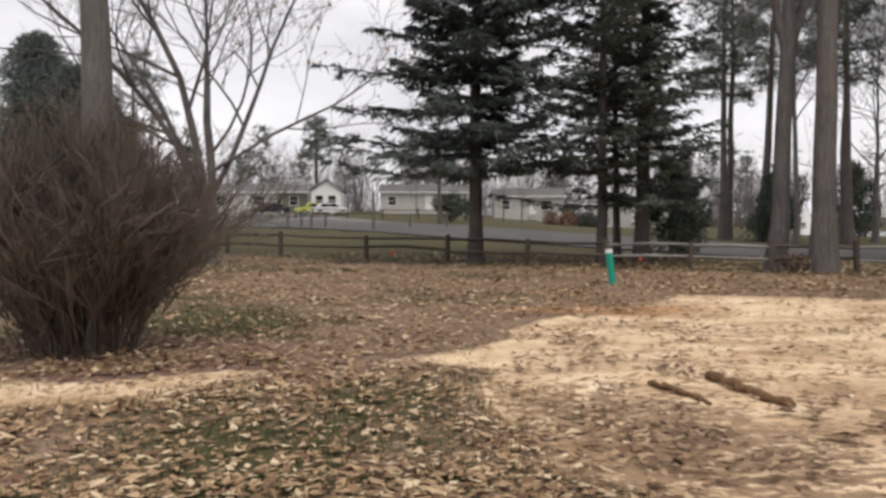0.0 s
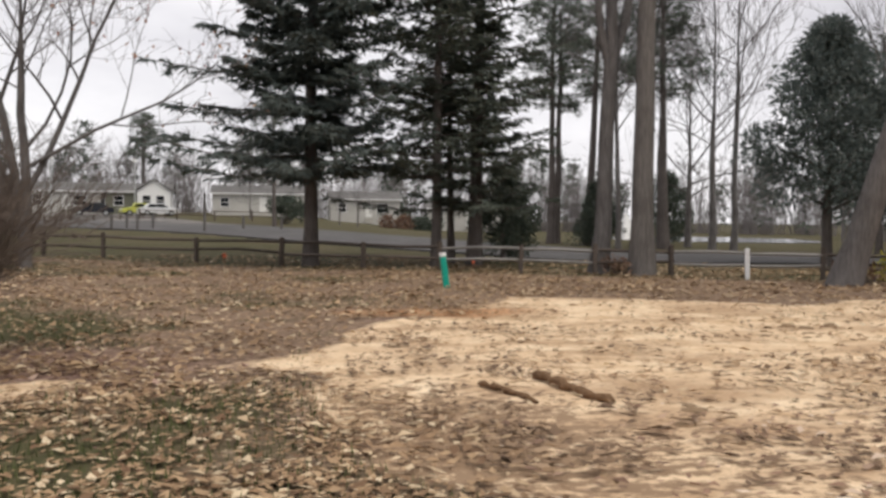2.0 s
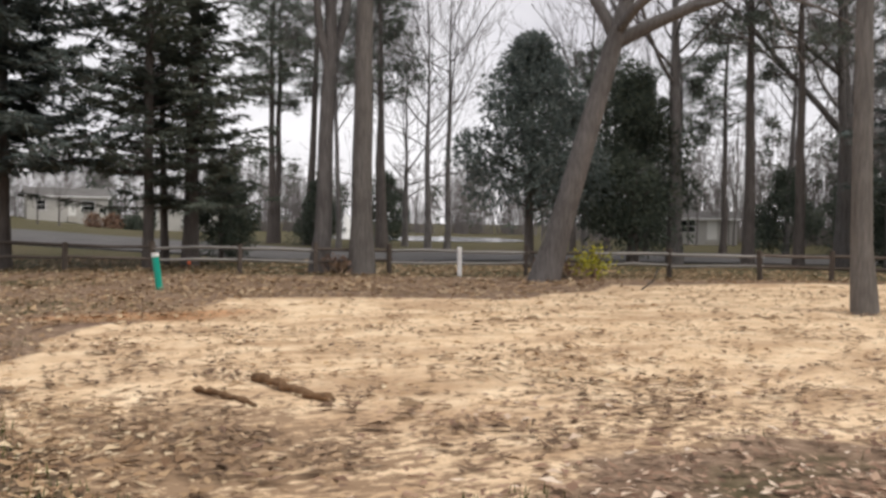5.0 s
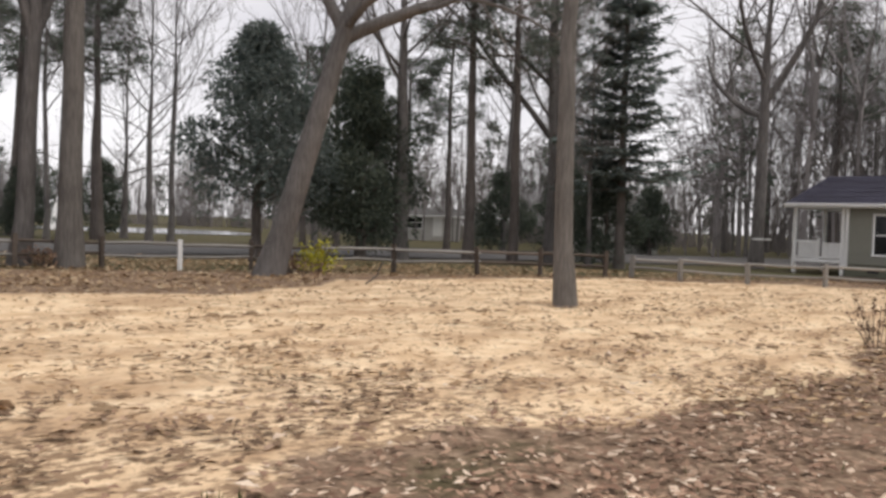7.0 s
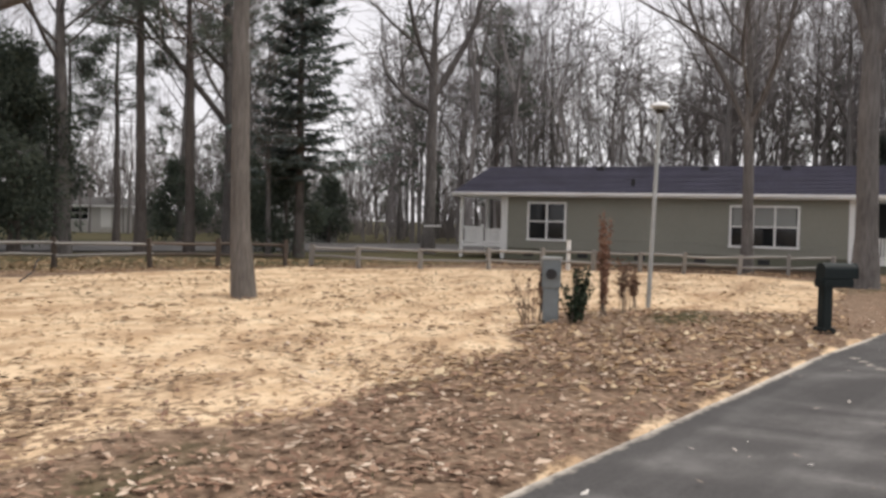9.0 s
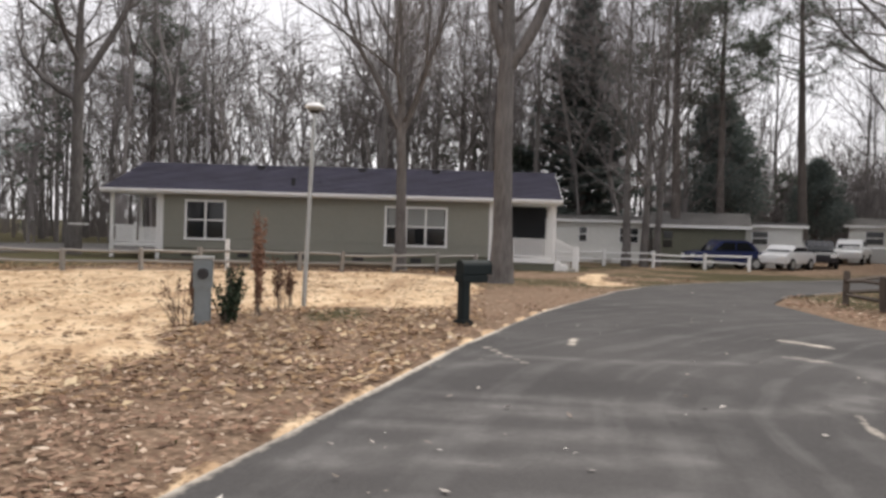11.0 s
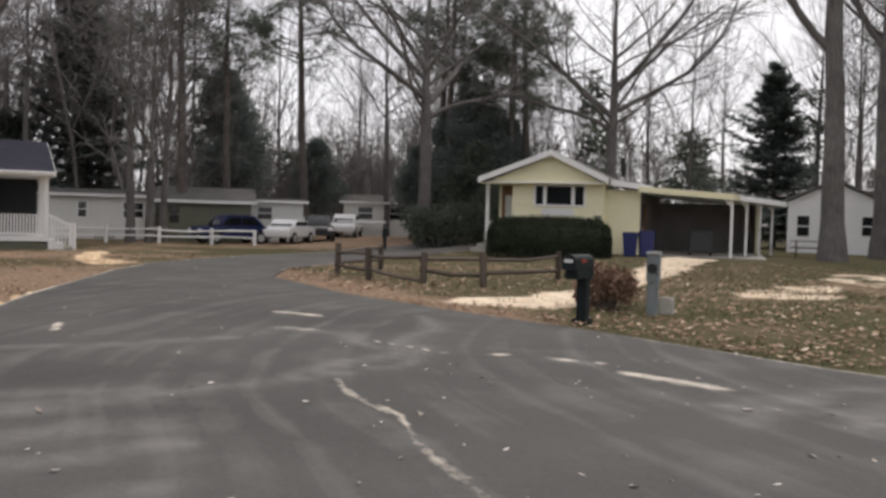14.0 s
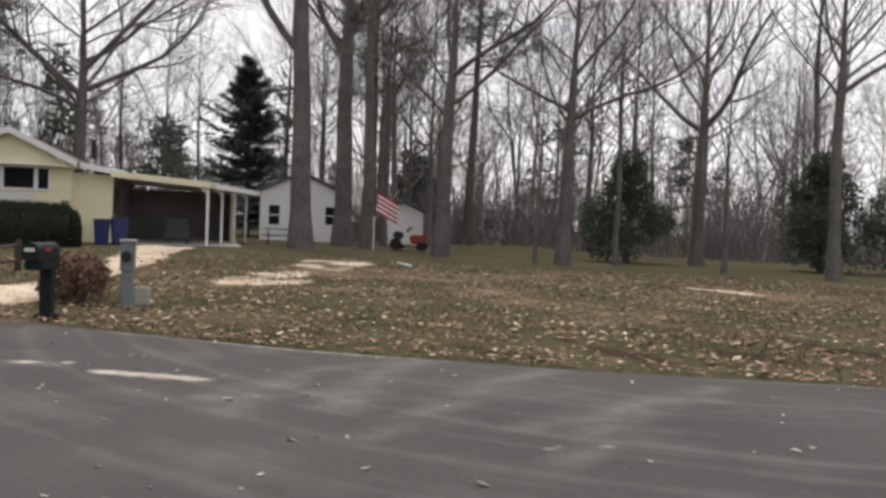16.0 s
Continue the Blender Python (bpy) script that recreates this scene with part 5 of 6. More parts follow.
def yellow_house():
    h = empty("house", (34.5, -20.35, 0.30), -136, "pale yellow house with white trim and an open carport", "house")
    W, E, R, D = 6.55, 2.92, 4.13, 11.0
    mid_x = 2.94
    lap_wall(1.2, 5.1, -0.2, E, -0.5, CREAM, h, "bay_wall", ((2.22, 4.28, 2.02, 2.80),), 0.2)
    part("bay_side", box(1.2, 1.32, -0.37, 0.6, -0.2, E), CREAM, h)
    part("bay_side", box(4.98, 5.1, -0.37, 0.2, -0.2, E), CREAM, h)
    lap_wall(5.102, W, -0.2, 2.72, 0.2, CREAM, h, "wall", (), 0.2)
    # The side wall's dark colour stands for the shade under the carport.
    part("wall", box(W - 0.12, W, 0.33, D, -0.2, E), SHADED_WALL, h, "side wall under the carport, coloured dark for its shade")
    part("wall", box(0.0, 0.12, 1.9, D, -0.2, E), CREAM, h)
    part("wall", box(0.13, 1.2, 1.9, 2.02, -0.2, E), WARM_WOOD, h, "reddish wooden porch wall")
    part("wall", box(0.13, W - 0.13, D - 0.12, D, -0.2, E), CREAM, h)
    part("door", box(0.3, 1.05, 1.85, 1.9, 0.5, 2.45, 0.01), WHITE_DULL, h)
    part("porch_deck", box(-0.05, 1.2, -0.3, 1.9, -0.2, 0.45), CONCRETE, h)
    for k in range(2):
        part("step", box(-0.45 - 0.3 * k, -0.15 - 0.3 * k, -0.1, 1.2, -0.2, 0.25 - 0.2 * k), CONCRETE, h)
    part("porch_post", box(-0.02, 0.12, -0.35, -0.21, 0.45, E, 0.01), WHITE, h)
    part("lower_panel", box(0.12, 1.18, -0.33, -0.28, 0.45, 1.25), WHITE, h)
    win = window(h, 2.22, 4.28, 2.02, 2.80, -0.5, 1, 0, 0.08, False)
    for x in (2.62, 3.83):
        part("mullion", box(x - 0.07, x + 0.07, -0.53, -0.44, 2.02, 2.80, 0.006), WHITE, win)
    part("panel", box(2.5, 3.85, -0.525, -0.514, 1.55, 1.86), WHITE_DULL, h)
    # low gable over the front, ridge running back
    x0, x1, y0 = -0.22, 5.35, -1.0
    for xe in (x0, x1):
        part("roof", prism([(xe, E + 0.04), (xe, E + 0.20), (mid_x, R + 0.16), (mid_x, R)], y0 + 0.06, D + 0.3, "y"), SHINGLE_GREY, h, "grey-brown shingled roof slope")
        part("rake_board", prism([(xe, E - 0.02), (xe, E + 0.22), (mid_x, R + 0.18), (mid_x, R - 0.06)], y0, y0 + 0.055, "y"), WHITE, h)
    part("side_roof", prism([(x1 + 0.004, E + 0.02), (x1 + 0.004, E + 0.19), (W + 0.5, 2.86), (W + 0.5, 2.72)], -0.2, D + 0.3, "y"), SHINGLE_GREY, h, "grey-brown lower roof slope over the side")
    part("side_fascia", prism([(x1 + 0.004, E - 0.03), (x1 + 0.004, E + 0.21), (W + 0.52, 2.88), (W + 0.52, 2.66)], -0.255, -0.204, "y"), WHITE, h)
    part("gable", prism([(x0 + 0.25, E), (x1 - 0.2, E), (mid_x, R - 0.02)], -0.62, -0.54, "y"), CREAM, h)
    part("frieze_board", box(x0 + 0.3, x1 - 0.25, -0.66, -0.622, E - 0.02, E + 0.07), WHITE, h)
    part("soffit", box(x0 + 0.05, x1 - 0.05, -0.98, 0.2, E - 0.03, E - 0.0), CREAM, h)
    part("soffit", box(0.1, 1.2, 0.2, 1.9, E - 0.03, E), CREAM, h)
    part("fascia", box(W + 0.5, W + 0.55, -0.2, D, 2.66, 2.84), WHITE, h)
    part("meter_box", box(4.75, 5.05, -0.62, -0.515, 1.25, 1.6, 0.01), SKIRT, h, "small drab green meter box")
    part("roof_vent", rod((5.3, 4.5, R - 0.6), (5.3, 4.5, R + 0.25), 0.11), BLACK, h)
    # carport
    c = part("carport_roof", prism([(W - 0.05, 2.66), (W - 0.05, 2.84), (10.5, 2.56), (10.5, 2.38)], -0.35, 9.0, "y"), WHITE_DULL, h, "flat pale carport roof")
    part("fascia", prism([(W - 0.05, 2.62), (W - 0.05, 2.86), (10.52, 2.58), (10.52, 2.34)], -0.40, -0.352, "y"), CREAM, c)
    for k in range(6):
        a, b = -0.40 + 1.56 * k, -0.40 + 1.56 * (k + 1)
        part("edge_panel", prism([(10.3, 2.40), (10.3, 2.55), (10.50 + 0.26 * (a + b) / 2 + 0.06, 2.56), (10.50 + 0.26 * (a + b) / 2 + 0.06, 2.32)], a, b, "y"), WHITE, c)
    for y in (-0.1, 2.2, 4.5, 6.8):
        sx = 0.26 * (y + 0.1)
        p = part("carport_post", box(10.17 + sx, 10.28 + sx, y - 0.055, y + 0.055, -0.3, 2.36, 0.01), WHITE, h)
        part("post_bracket", prism([(9.92 + sx, 2.34), (10.17 + sx, 2.34), (10.17 + sx, 2.08)], y - 0.02, y + 0.02, "y"), WHITE, p)
    # The back wall shares the colour darkened for the shaded interior.
    part("back_wall", box(W + 0.004, 11.5, 8.8, 8.95, -0.3, 2.4), SHADED_WALL, h, "carport back wall in the same shade-dark colour")
    part("side_wall", box(11.3, 11.44, 7.0, 8.8, -0.3, 2.3), CREAM, h)
    part("carport_slab", box(W + 0.002, 11.6, -0.4, 8.8, -0.3, 0.02), CONCRETE, h)
    part("door", box(W + 0.002, W + 0.04, 2.0, 2.9, 0.1, 2.2), WARM_WOOD, h)
    part("side_window", box(W + 0.003, W + 0.05, 0.9, 1.6, 1.2, 2.2, 0.01), BLACK, h)


yellow_house()


def simple_home(place, turn, L, D, E, R, siding, roof, label, wins=(), door=None, gable_front=False, skirt=None, trim=None):
    """A plain one-storey home; local x along the front; wins: (x0, x1, z0, z1)."""
    z = float(height(place[0], place[1]))
    h = empty("house", (*place, z), turn, label, "house")
    lap_wall(0, L, 0.45, E, 0, siding, h, "wall", wins, 0.25)
    part("skirting", box(0.02, L - 0.02, 0.02, 0.12, -0.8, 0.45), skirt or siding, h)
    part("wall", box(0.002, 0.12, 0.122, D, -0.8, E), siding, h)
    part("wall", box(L - 0.12, L - 0.002, 0.122, D, -0.8, E), siding, h)
    part("wall", box(0, L, D + 0.002, D + 0.12, -0.8, E), siding, h)
    for w in wins:
        window(h, *w, 0, 1, 0.0, 0.07, True, trim)
    if door:
        part("door", box(door, door + 0.85, -0.03, -0.014, 0.45, 2.35, 0.005), WHITE_DULL, h)
        part("step", box(door - 0.1, door + 0.95, -0.8, -0.04, -0.3, 0.3), CONCRETE, h)
    if gable_front:
        xm = L / 2
        part("gable", prism([(0, E), (L, E), (xm, R - 0.1)], 0.0, 0.1, "y"), siding, h)
        for xe in (-0.3, L + 0.3):
            part("roof", prism([(xe, E - 0.05), (xe, E + 0.08), (xm, R + 0.08), (xm, R - 0.05)], -0.3, D + 0.3, "y"), roof, h)
    else:
        gable_roof(-0.3, L + 0.3, -0.3, D + 0.4, E + 0.08, R, roof, h, 0.1, 8)
        part("fascia", box(-0.3, L + 0.3, -0.35, -0.302, E - 0.06, E + 0.09), WHITE, h)
        for x in (0.02, L - 0.08):
            part("gable", prism([(0, E), (D, E), (D / 2, R - 0.08)], x, x + 0.06), siding, h)
    return h


# Homes at the end of the road, by the carport and along the far street.
simple_home((52.4, -3.2), -97, 5.9, 4.2, 2.35, 2.75, WHITE_DULL, SHINGLE_GREY, "white mobile home at the end of the road", ((2.1, 2.5, 1.2, 2.0), (4.4, 5.4, 1.2, 2.0)), 3.0)
simple_home((51.2, -14.2), -105, 3.2, 4.2, 2.3, 2.6, WHITE_DULL, SHINGLE_GREY, "small white home behind parked cars", ((0.6, 1.4, 1.3, 2.0),))
simple_home((50.1, -9.15), -103.2, 4.8, 5.0, 2.15, 3.0, SKIRT, SHINGLE_GREY, "grey garage beside a white mobile home", ((0.5, 1.0, 1.0, 1.9),), None, False, None, SKIRT)
simple_home((58.5, -23.0), -112, 5.0, 4.0, 2.3, 2.9, WHITE_DULL, SHINGLE_GREY, "white home half hidden by trees", ((1, 2, 1.2, 2.0), (3.2, 4.2, 1.2, 2.0)))
simple_home((34.9, -39.6), -141, 4.7, 8.0, 2.75, 3.95, WHITE, SHINGLE_GREY, "white gabled house beyond the carport", ((0.5, 1.1, 0.9, 2.0), (3.7, 4.3, 1.0, 2.0)), None, True)
simple_home((29.0, -43.6), -146, 2.2, 3.0, 1.9, 2.5, WHITE, SHINGLE_GREY, "small white garden shed behind the flag", (), None, True)
simple_home((30, -88), -160, 5.5, 5.0, 2.6, 3.6, WHITE_DULL, SHINGLE_GREY, "pale blue-white home across the far lawn", ((1, 2, 1.0, 2.0),), 3.2)
simple_home((43, -82), -155, 5.0, 5.0, 2.4, 3.2, WHITE_DULL, SHINGLE_GREY, "far white home among leafless trees", ((1, 2, 1.0, 2.0),))
simple_home((49.5, 36.2), -55, 5.6, 5.0, 2.3, 3.6, WHITE_DULL, SHINGLE_GREY, "grey-roofed garage across the street", ())
simple_home((54, 60), -45, 6.5, 4.5, 2.2, 3.0, DRAB, SHINGLE_GREY, "drab home beyond the pines", ((1.5, 3.0, 1.1, 2.1),), 4.0)
for (x, y), turn, L, label, siding in (((-29.5, 111.5), 6, 8.5, "pale grey home with a porch on the far street", DRAB), ((-20.6, 113), 3, 7.5, "grey garage with a wide roof on the far street", SKIRT), ((-8.2, 114.7), 0, 11.5, "long pale home on the far street", DRAB), ((6.5, 115), 0, 9.0, "pale home on the far street", DRAB), ((19, 114), -8, 10, "pale home on the far street", DRAB), ((-46, 107), 12, 11, "pale home on the far street", DRAB)):
    simple_home((x, y), turn, L, 6, 2.7, 3.9, siding, SHINGLE_GREY, label, ((1.0, 2.0, 1.1, 2.2), (L - 3, L - 1.6, 1.1, 2.2)), L / 2)
simple_home((-16.8, 112.2), 2, 3.8, 5, 2.9, 4.3, WHITE, SHINGLE_GREY, "white gabled porch front on the far street", ((0.6, 1.5, 1.1, 2.3), (2.2, 3.1, 1.1, 2.3)), None, True)

# ---- fences ----
def rail_fence(posts, label, tall=0.88, pale=(), fallen=(), rails=(0.38, 0.74), sink=0.25, mat=None, white_posts=()):
    rng = random.Random(int(posts[0][0] * 10) + len(posts))
    f = empty("rail_fence", (0, 0, 0), 0, label, "fence")
    for k, (x, y) in enumerate(posts):
        z = float(height(x, y))
        bm = box(-0.075, 0.075, -0.06, 0.06, -sink, tall * rng.uniform(0.94, 1.06), 0.018)
        p = part("post", bm, WHITE if k in white_posts else (mat or RAIL), f)
        p.matrix_basis = pose(x, y, z, rng.gauss(0, 1.5), rng.gauss(0, 1.5), rng.uniform(0, 90))
    for k, ((ax, ay), (bx, by)) in enumerate(zip(posts, posts[1:])):
        for j, zr in enumerate(rails):
            za, zb = (float(height(x, y)) + zr + rng.gauss(0, 0.03) for x, y in ((ax, ay), (bx, by)))
            if (k, j) in fallen:
                zb = 0.08
            a, b = Vector((ax, ay, za)), Vector((bx, by, zb))
            d = (b - a).normalized()
            a, b = a - d * 0.10, b + d * 0.10
            wave = Vector((rng.gauss(0, 0.02), rng.gauss(0, 0.02), rng.gauss(0, 0.02)))
            v, fc = tubes([[(a, 0.032), (a.lerp(b, 0.06), 0.043), (a.lerp(b, 0.5) + wave, 0.046), (a.lerp(b, 0.94), 0.043), (b, 0.032)]], 6)
            put("rail", mesh_of("rail", v, fc, RAIL_PALE if (k in pale) else (mat or RAIL)), f)
    return f


rail_fence([(-24, 42.5), (-20.6, 40.4), (-17.2, 38.6), (-13.9, 36.8), (-10.6, 35.2), (-8.3, 34.0), (-6.0, 32.6), (-2.7, 30.8), (0.1, 29.3), (2.6, 27.6), (4.9, 26.8), (7.05, 25.4), (9.1, 24.7), (11.2, 24.1), (12.7, 22.5), (14.6, 21.9), (16.5, 21.2), (18.6, 20.2), (20.4, 18.4), (22.2, 17.4), (24.0, 16.2)], "weathered split rail fence along the leafy lot", pale=(10, 11, 13, 14, 16, 17), white_posts=(14,))
rail_fence([(25.2, 16.0), (25.5, 14.4), (26.4, 12.6), (28.1, 10.9), (29.6, 9.5), (30.3, 7.9), (30.7, 6.4), (31.1, 5.0), (31.9, 3.3), (32.8, 1.8), (33.7, 0.4)], "pale low rail fence before the sage house", 0.72, pale=tuple(range(11)), rails=(0.30, 0.62), mat=RAIL_PALE)
rail_fence([(24.9, -11.0), (23.0, -8.9), (20.9, -8.9), (19.5, -9.7), (18.4, -10.7), (20.4, -14.2)], "old split rail fence with a fallen rail at the corner yard", 0.80, fallen=((2, 0),), rails=(0.30, 0.62))
rail_fence([(46.8, -3.6), (46.5, -6.0), (46.0, -8.4), (45.2, -10.8), (44.6, -12.8)], "white painted rail fence at the road's end", 0.8, rails=(0.35, 0.68), mat=WHITE)
rail_fence([(-13, 88), (-9.5, 87.5), (-6, 87), (-2.5, 86.5), (1, 86)], "far wooden rail fence across the street", 1.0, rails=(0.5, 0.9))

rail_fence([(-19.5, 71), (-18.1, 74.3), (-16.9, 77.6), (-15.7, 80.9), (-14.2, 85), (-12.8, 89), (-11.3, 93.3)], "low dark timber barrier beside the far street", 0.55, rails=(0.2, 0.42))

gate_post = empty("fence_post", (30.15, 8.75, 0), 0, "white fence post standing by the pale rail fence", "post")
part("post", box(-0.06, 0.06, -0.06, 0.06, -0.2, 1.0, 0.01), WHITE, gate_post)
part("cap", box(-0.075, 0.075, -0.075, 0.075, 1.0, 1.04, 0.01), WHITE, gate_post)

# ---- shrubs ----
def leaf_cloud(rng, n, where, size, leaf_flat=1.0):
    verts, faces = [], []
    for _ in range(n):
        c = where()
        d = unit(rng)
        w = d.cross(unit(rng)).normalized()
        s = size * rng.uniform(0.6, 1.3)
        k = len(verts)
        verts += [c - d * s, c + w * s * 0.45, c + d * s, c - w * s * 0.45]
        faces.append((k, k + 1, k + 2, k + 3))
    return verts, faces


def twig_bush(place, label, seed, stems, tall, spread_out, sub=6, mat=None, thick=0.014, name="bush"):
    rng, paths = random.Random(seed), []
    for k in range(stems):
        a, lean_out = rng.random() * 6.28, rng.random() ** 0.7
        p = Vector((math.cos(a), math.sin(a), 0)) * 0.48 * lean_out * spread_out
        d = Vector((math.cos(a) * lean_out * spread_out * 0.62 / tall, math.sin(a) * lean_out * spread_out * 0.62 / tall, 1)).normalized()
        grow(rng, p, d, tall * rng.uniform(0.55, 1.0), thick * rng.uniform(0.7, 1.3), 2, paths_out := {}, 0.5, 0.32, sub, 0.15)
        for ps in paths_out.values():
            paths += ps
    x, y = place
    ob = empty(name, (x, y, float(height(x, y))), 0, label, "bush")
    tagged(put("stems", mesh_of("stems", *tubes([p for p in paths if p[0][1] > 0.006], 4), mat or BRUSH), ob), kind="stuff")
    tagged(put("brushwood", mesh_of("brushwood", *tubes([p for p in paths if p[0][1] <= 0.006], 3), mat or BRUSH), ob), kind="stuff")
    return ob


twig_bush((-4.1, 9.95), "large dense leafless bush with fine brown twigs", 5, 390, 2.2, 1.3, 5, BRUSH, 0.0055)
forsythia = empty("shrub", (15.9, 20.5, 0), 0, "small bright yellow shrub at the rail fence", "shrub")
fr = random.Random(3)
put("foliage", mesh_of("foliage", *leaf_cloud(fr, 500, lambda: Vector((fr.gauss(0, 0.32), fr.gauss(0, 0.3), 0.45 + fr.gauss(0, 0.2))), 0.06), YELLOW_LEAF), forsythia)
put("stems", mesh_of("stems", *tubes([[(Vector((0, 0, -0.1)), 0.015), (Vector((fr.gauss(0, 0.3), fr.gauss(0, 0.3), 0.75)), 0.006)] for _ in range(12)]), BRUSH), forsythia)


def hedge():
    """A clipped hedge: leaves packed in a rounded block, with stems inside."""
    rng = random.Random(8)
    ob = empty("hedge", (31.2, -18.5, 0.24), -131, "clipped dark green hedge before the yellow house", "hedge")
    L, D, H = 4.9, 1.5, 1.5

    def shell():
        while True:
            x, y, z = rng.uniform(-1, 1), rng.uniform(-1, 1), rng.uniform(0, 1)
            e = max(abs(x) ** 5 + abs(y) ** 5, 0) + z ** 6
            if 0.55 < e < 1.0 or (e < 0.55 and rng.random() < 0.12):
                return Vector((x * L / 2 + L / 2 - 0.1, y * D / 2, z * H + 0.05 * rng.gauss(0, 1)))
    core = box(0.02, L - 0.22, -D / 2 + 0.12, D / 2 - 0.12, 0.0, H - 0.1, 0.3)
    part("inner_growth", core, HEDGE, ob, "", True)
    put("foliage", mesh_of("foliage", *leaf_cloud(rng, 21000, shell, 0.05), HEDGE), ob)
    put("stems", mesh_of("stems", *tubes([[(Vector((0.3 + 0.45 * k, 0, -0.2)), 0.05), (Vector((0.3 + 0.45 * k + rng.gauss(0, 0.2), rng.gauss(0, 0.3), 1.4)), 0.02)] for k in range(10)]), DIM), ob)
    return ob


hedge()


def leafy_shrub(place, seed, r, tall, mat, label, n=900, size=0.05, name="shrub", upright=False):
    rng = random.Random(seed)
    x, y = place
    ob = empty(name, (x, y, float(height(x, y))), 0, label, "shrub")
    lobes = [(Vector((rng.gauss(0, r * 0.45), rng.gauss(0, r * 0.45), tall * rng.uniform(0.3, 0.75))), r * rng.uniform(0.35, 0.6)) for _ in range(7)]
    if upright:
        lobes = [(Vector((rng.gauss(0, r * 0.4), rng.gauss(0, r * 0.4), tall * (0.1 + 0.75 * k / 11))), r * rng.uniform(0.45, 0.75) * (1.1 - 0.4 * k / 11)) for k in range(12)]

    def pick():
        c, s = rng.choice(lobes)
        p = c + unit(rng) * s * rng.uniform(0.6, 1.05)
        p.z = abs(p.z)
        return p
    put("foliage", mesh_of("foliage", *leaf_cloud(rng, n, pick, size), mat), ob)
    put("stems", mesh_of("stems", *tubes([[(Vector((rng.gauss(0, 0.05), rng.gauss(0, 0.05), -0.1)), 0.02), (c, 0.006)] for c, s in lobes for _ in range(3)]), BRUSH), ob)
    return ob


leafy_shrub((13.45, -10.3), 23, 0.62, 0.85, DRY_LEAF, "round shrub with dry rust-brown leaves beside the driveway", 1900, 0.05)
leafy_shrub((14.2, -10.9), 24, 0.5, 0.7, DRY_LEAF, "round shrub with dry rust-brown leaves beside the driveway", 1200, 0.05)
leafy_shrub((39.0, -20.0), 25, 1.5, 2.0, HOLLY, "large dark green shrub by the corner tree", 4200, 0.09)
leafy_shrub((40.5, -22.5), 26, 1.6, 2.2, HOLLY, "dark green shrub beside the yellow house", 3600, 0.09)
leafy_shrub((0.5, 80), 27, 2.0, 2.3, HOLLY, "round dark green bush across the street", 1500, 0.18)
leafy_shrub((12.0, 89), 28, 1.9, 1.2, DRY_LEAF, "low clipped brown hedge across the street", 1200, 0.16)
leafy_shrub((15.0, 89), 29, 1.9, 1.2, HOLLY, "low clipped green hedge across the street", 1200, 0.16)
for x, y, s in ((7.5, 86, 0.42), (5.8, 87, 0.36), (-3, 96, 0.4), (22, 84, 0.42)):
    another(bare_c, x, y, 40 * x, s, "small leafless ornamental tree on the lawn across the street")


leafy_shrub((9.75, 24.5), 35, 0.5, 0.55, DRY_LEAF, "low brown brush at the foot of the forked tree", 420, 0.05)
leafy_shrub((15.0, 20.3), 36, 0.65, 0.5, DRY_LEAF, "low brown brush beside the leaning tree", 520, 0.05)


def stalk_plant(place, seed, tall, n, mat, label, lean=0.16, leaves=26, low=0.5, name="dry_plant", head="seed_head"):
    rng, paths = random.Random(seed), []
    x, y = place
    ob = empty(name, (x, y, 0), 0, label, "plant")
    bits = []
    for _ in range(n):
        a = rng.random() * 6.28
        e = Vector((math.cos(a) * lean * tall * rng.random(), math.sin(a) * lean * tall * rng.random(), tall * rng.uniform(0.55, 1.0)))
        paths.append([(Vector((rng.gauss(0, 0.05), rng.gauss(0, 0.05), -0.05)), 0.007), (e, 0.004)])
        bits.append(leaf_cloud(rng, leaves, lambda: Vector((0, 0, 0)).lerp(e, rng.uniform(low, 1.02)) + Vector((rng.gauss(0, 0.035),) * 2 + (0,)), 0.04))
    put("stalk", mesh_of("stalk", *tubes(paths, 3), BRUSH), ob)
    tagged(put(head, mesh_of(head, *gather(bits), mat), ob), kind="stuff")


stalk_plant((15.3, 3.8), 31, 1.85, 13, RED_STALK, "tall dry plant with rusty seed heads by the lamp post", 0.085, 70, 0.2)
stalk_plant((15.9, 3.6), 32, 1.0, 10, DRY_LEAF, "clump of dry brown stalks by the lamp post")
stalk_plant((16.9, 3.65), 33, 0.8, 9, DRY_LEAF, "clump of dry brown stalks at the lamp post's foot")
stalk_plant((14.0, 4.5), 34, 0.9, 8, DRY_LEAF, "dry stalks round the meter pedestal")

# ---- small things on the lot and verge ----
stalk_plant((14.25, 3.95), 41, 0.92, 26, BOX_LEAF, "small dark green twiggy shrub beside the meter pedestal", 0.30, 46, 0.04, "shrub", "foliage")
stalk_plant((14.05, 3.98), 42, 0.62, 16, BOX_LEAF, "low dark green twiggy shrub against the meter pedestal", 0.45, 40, 0.04, "shrub", "foliage")
stalk_plant((13.75, 4.62), 43, 0.72, 14, DRY_LEAF, "thin dusty shrub of dry twigs behind the meter pedestal", 0.7, 7, 0.3, "shrub", "foliage")


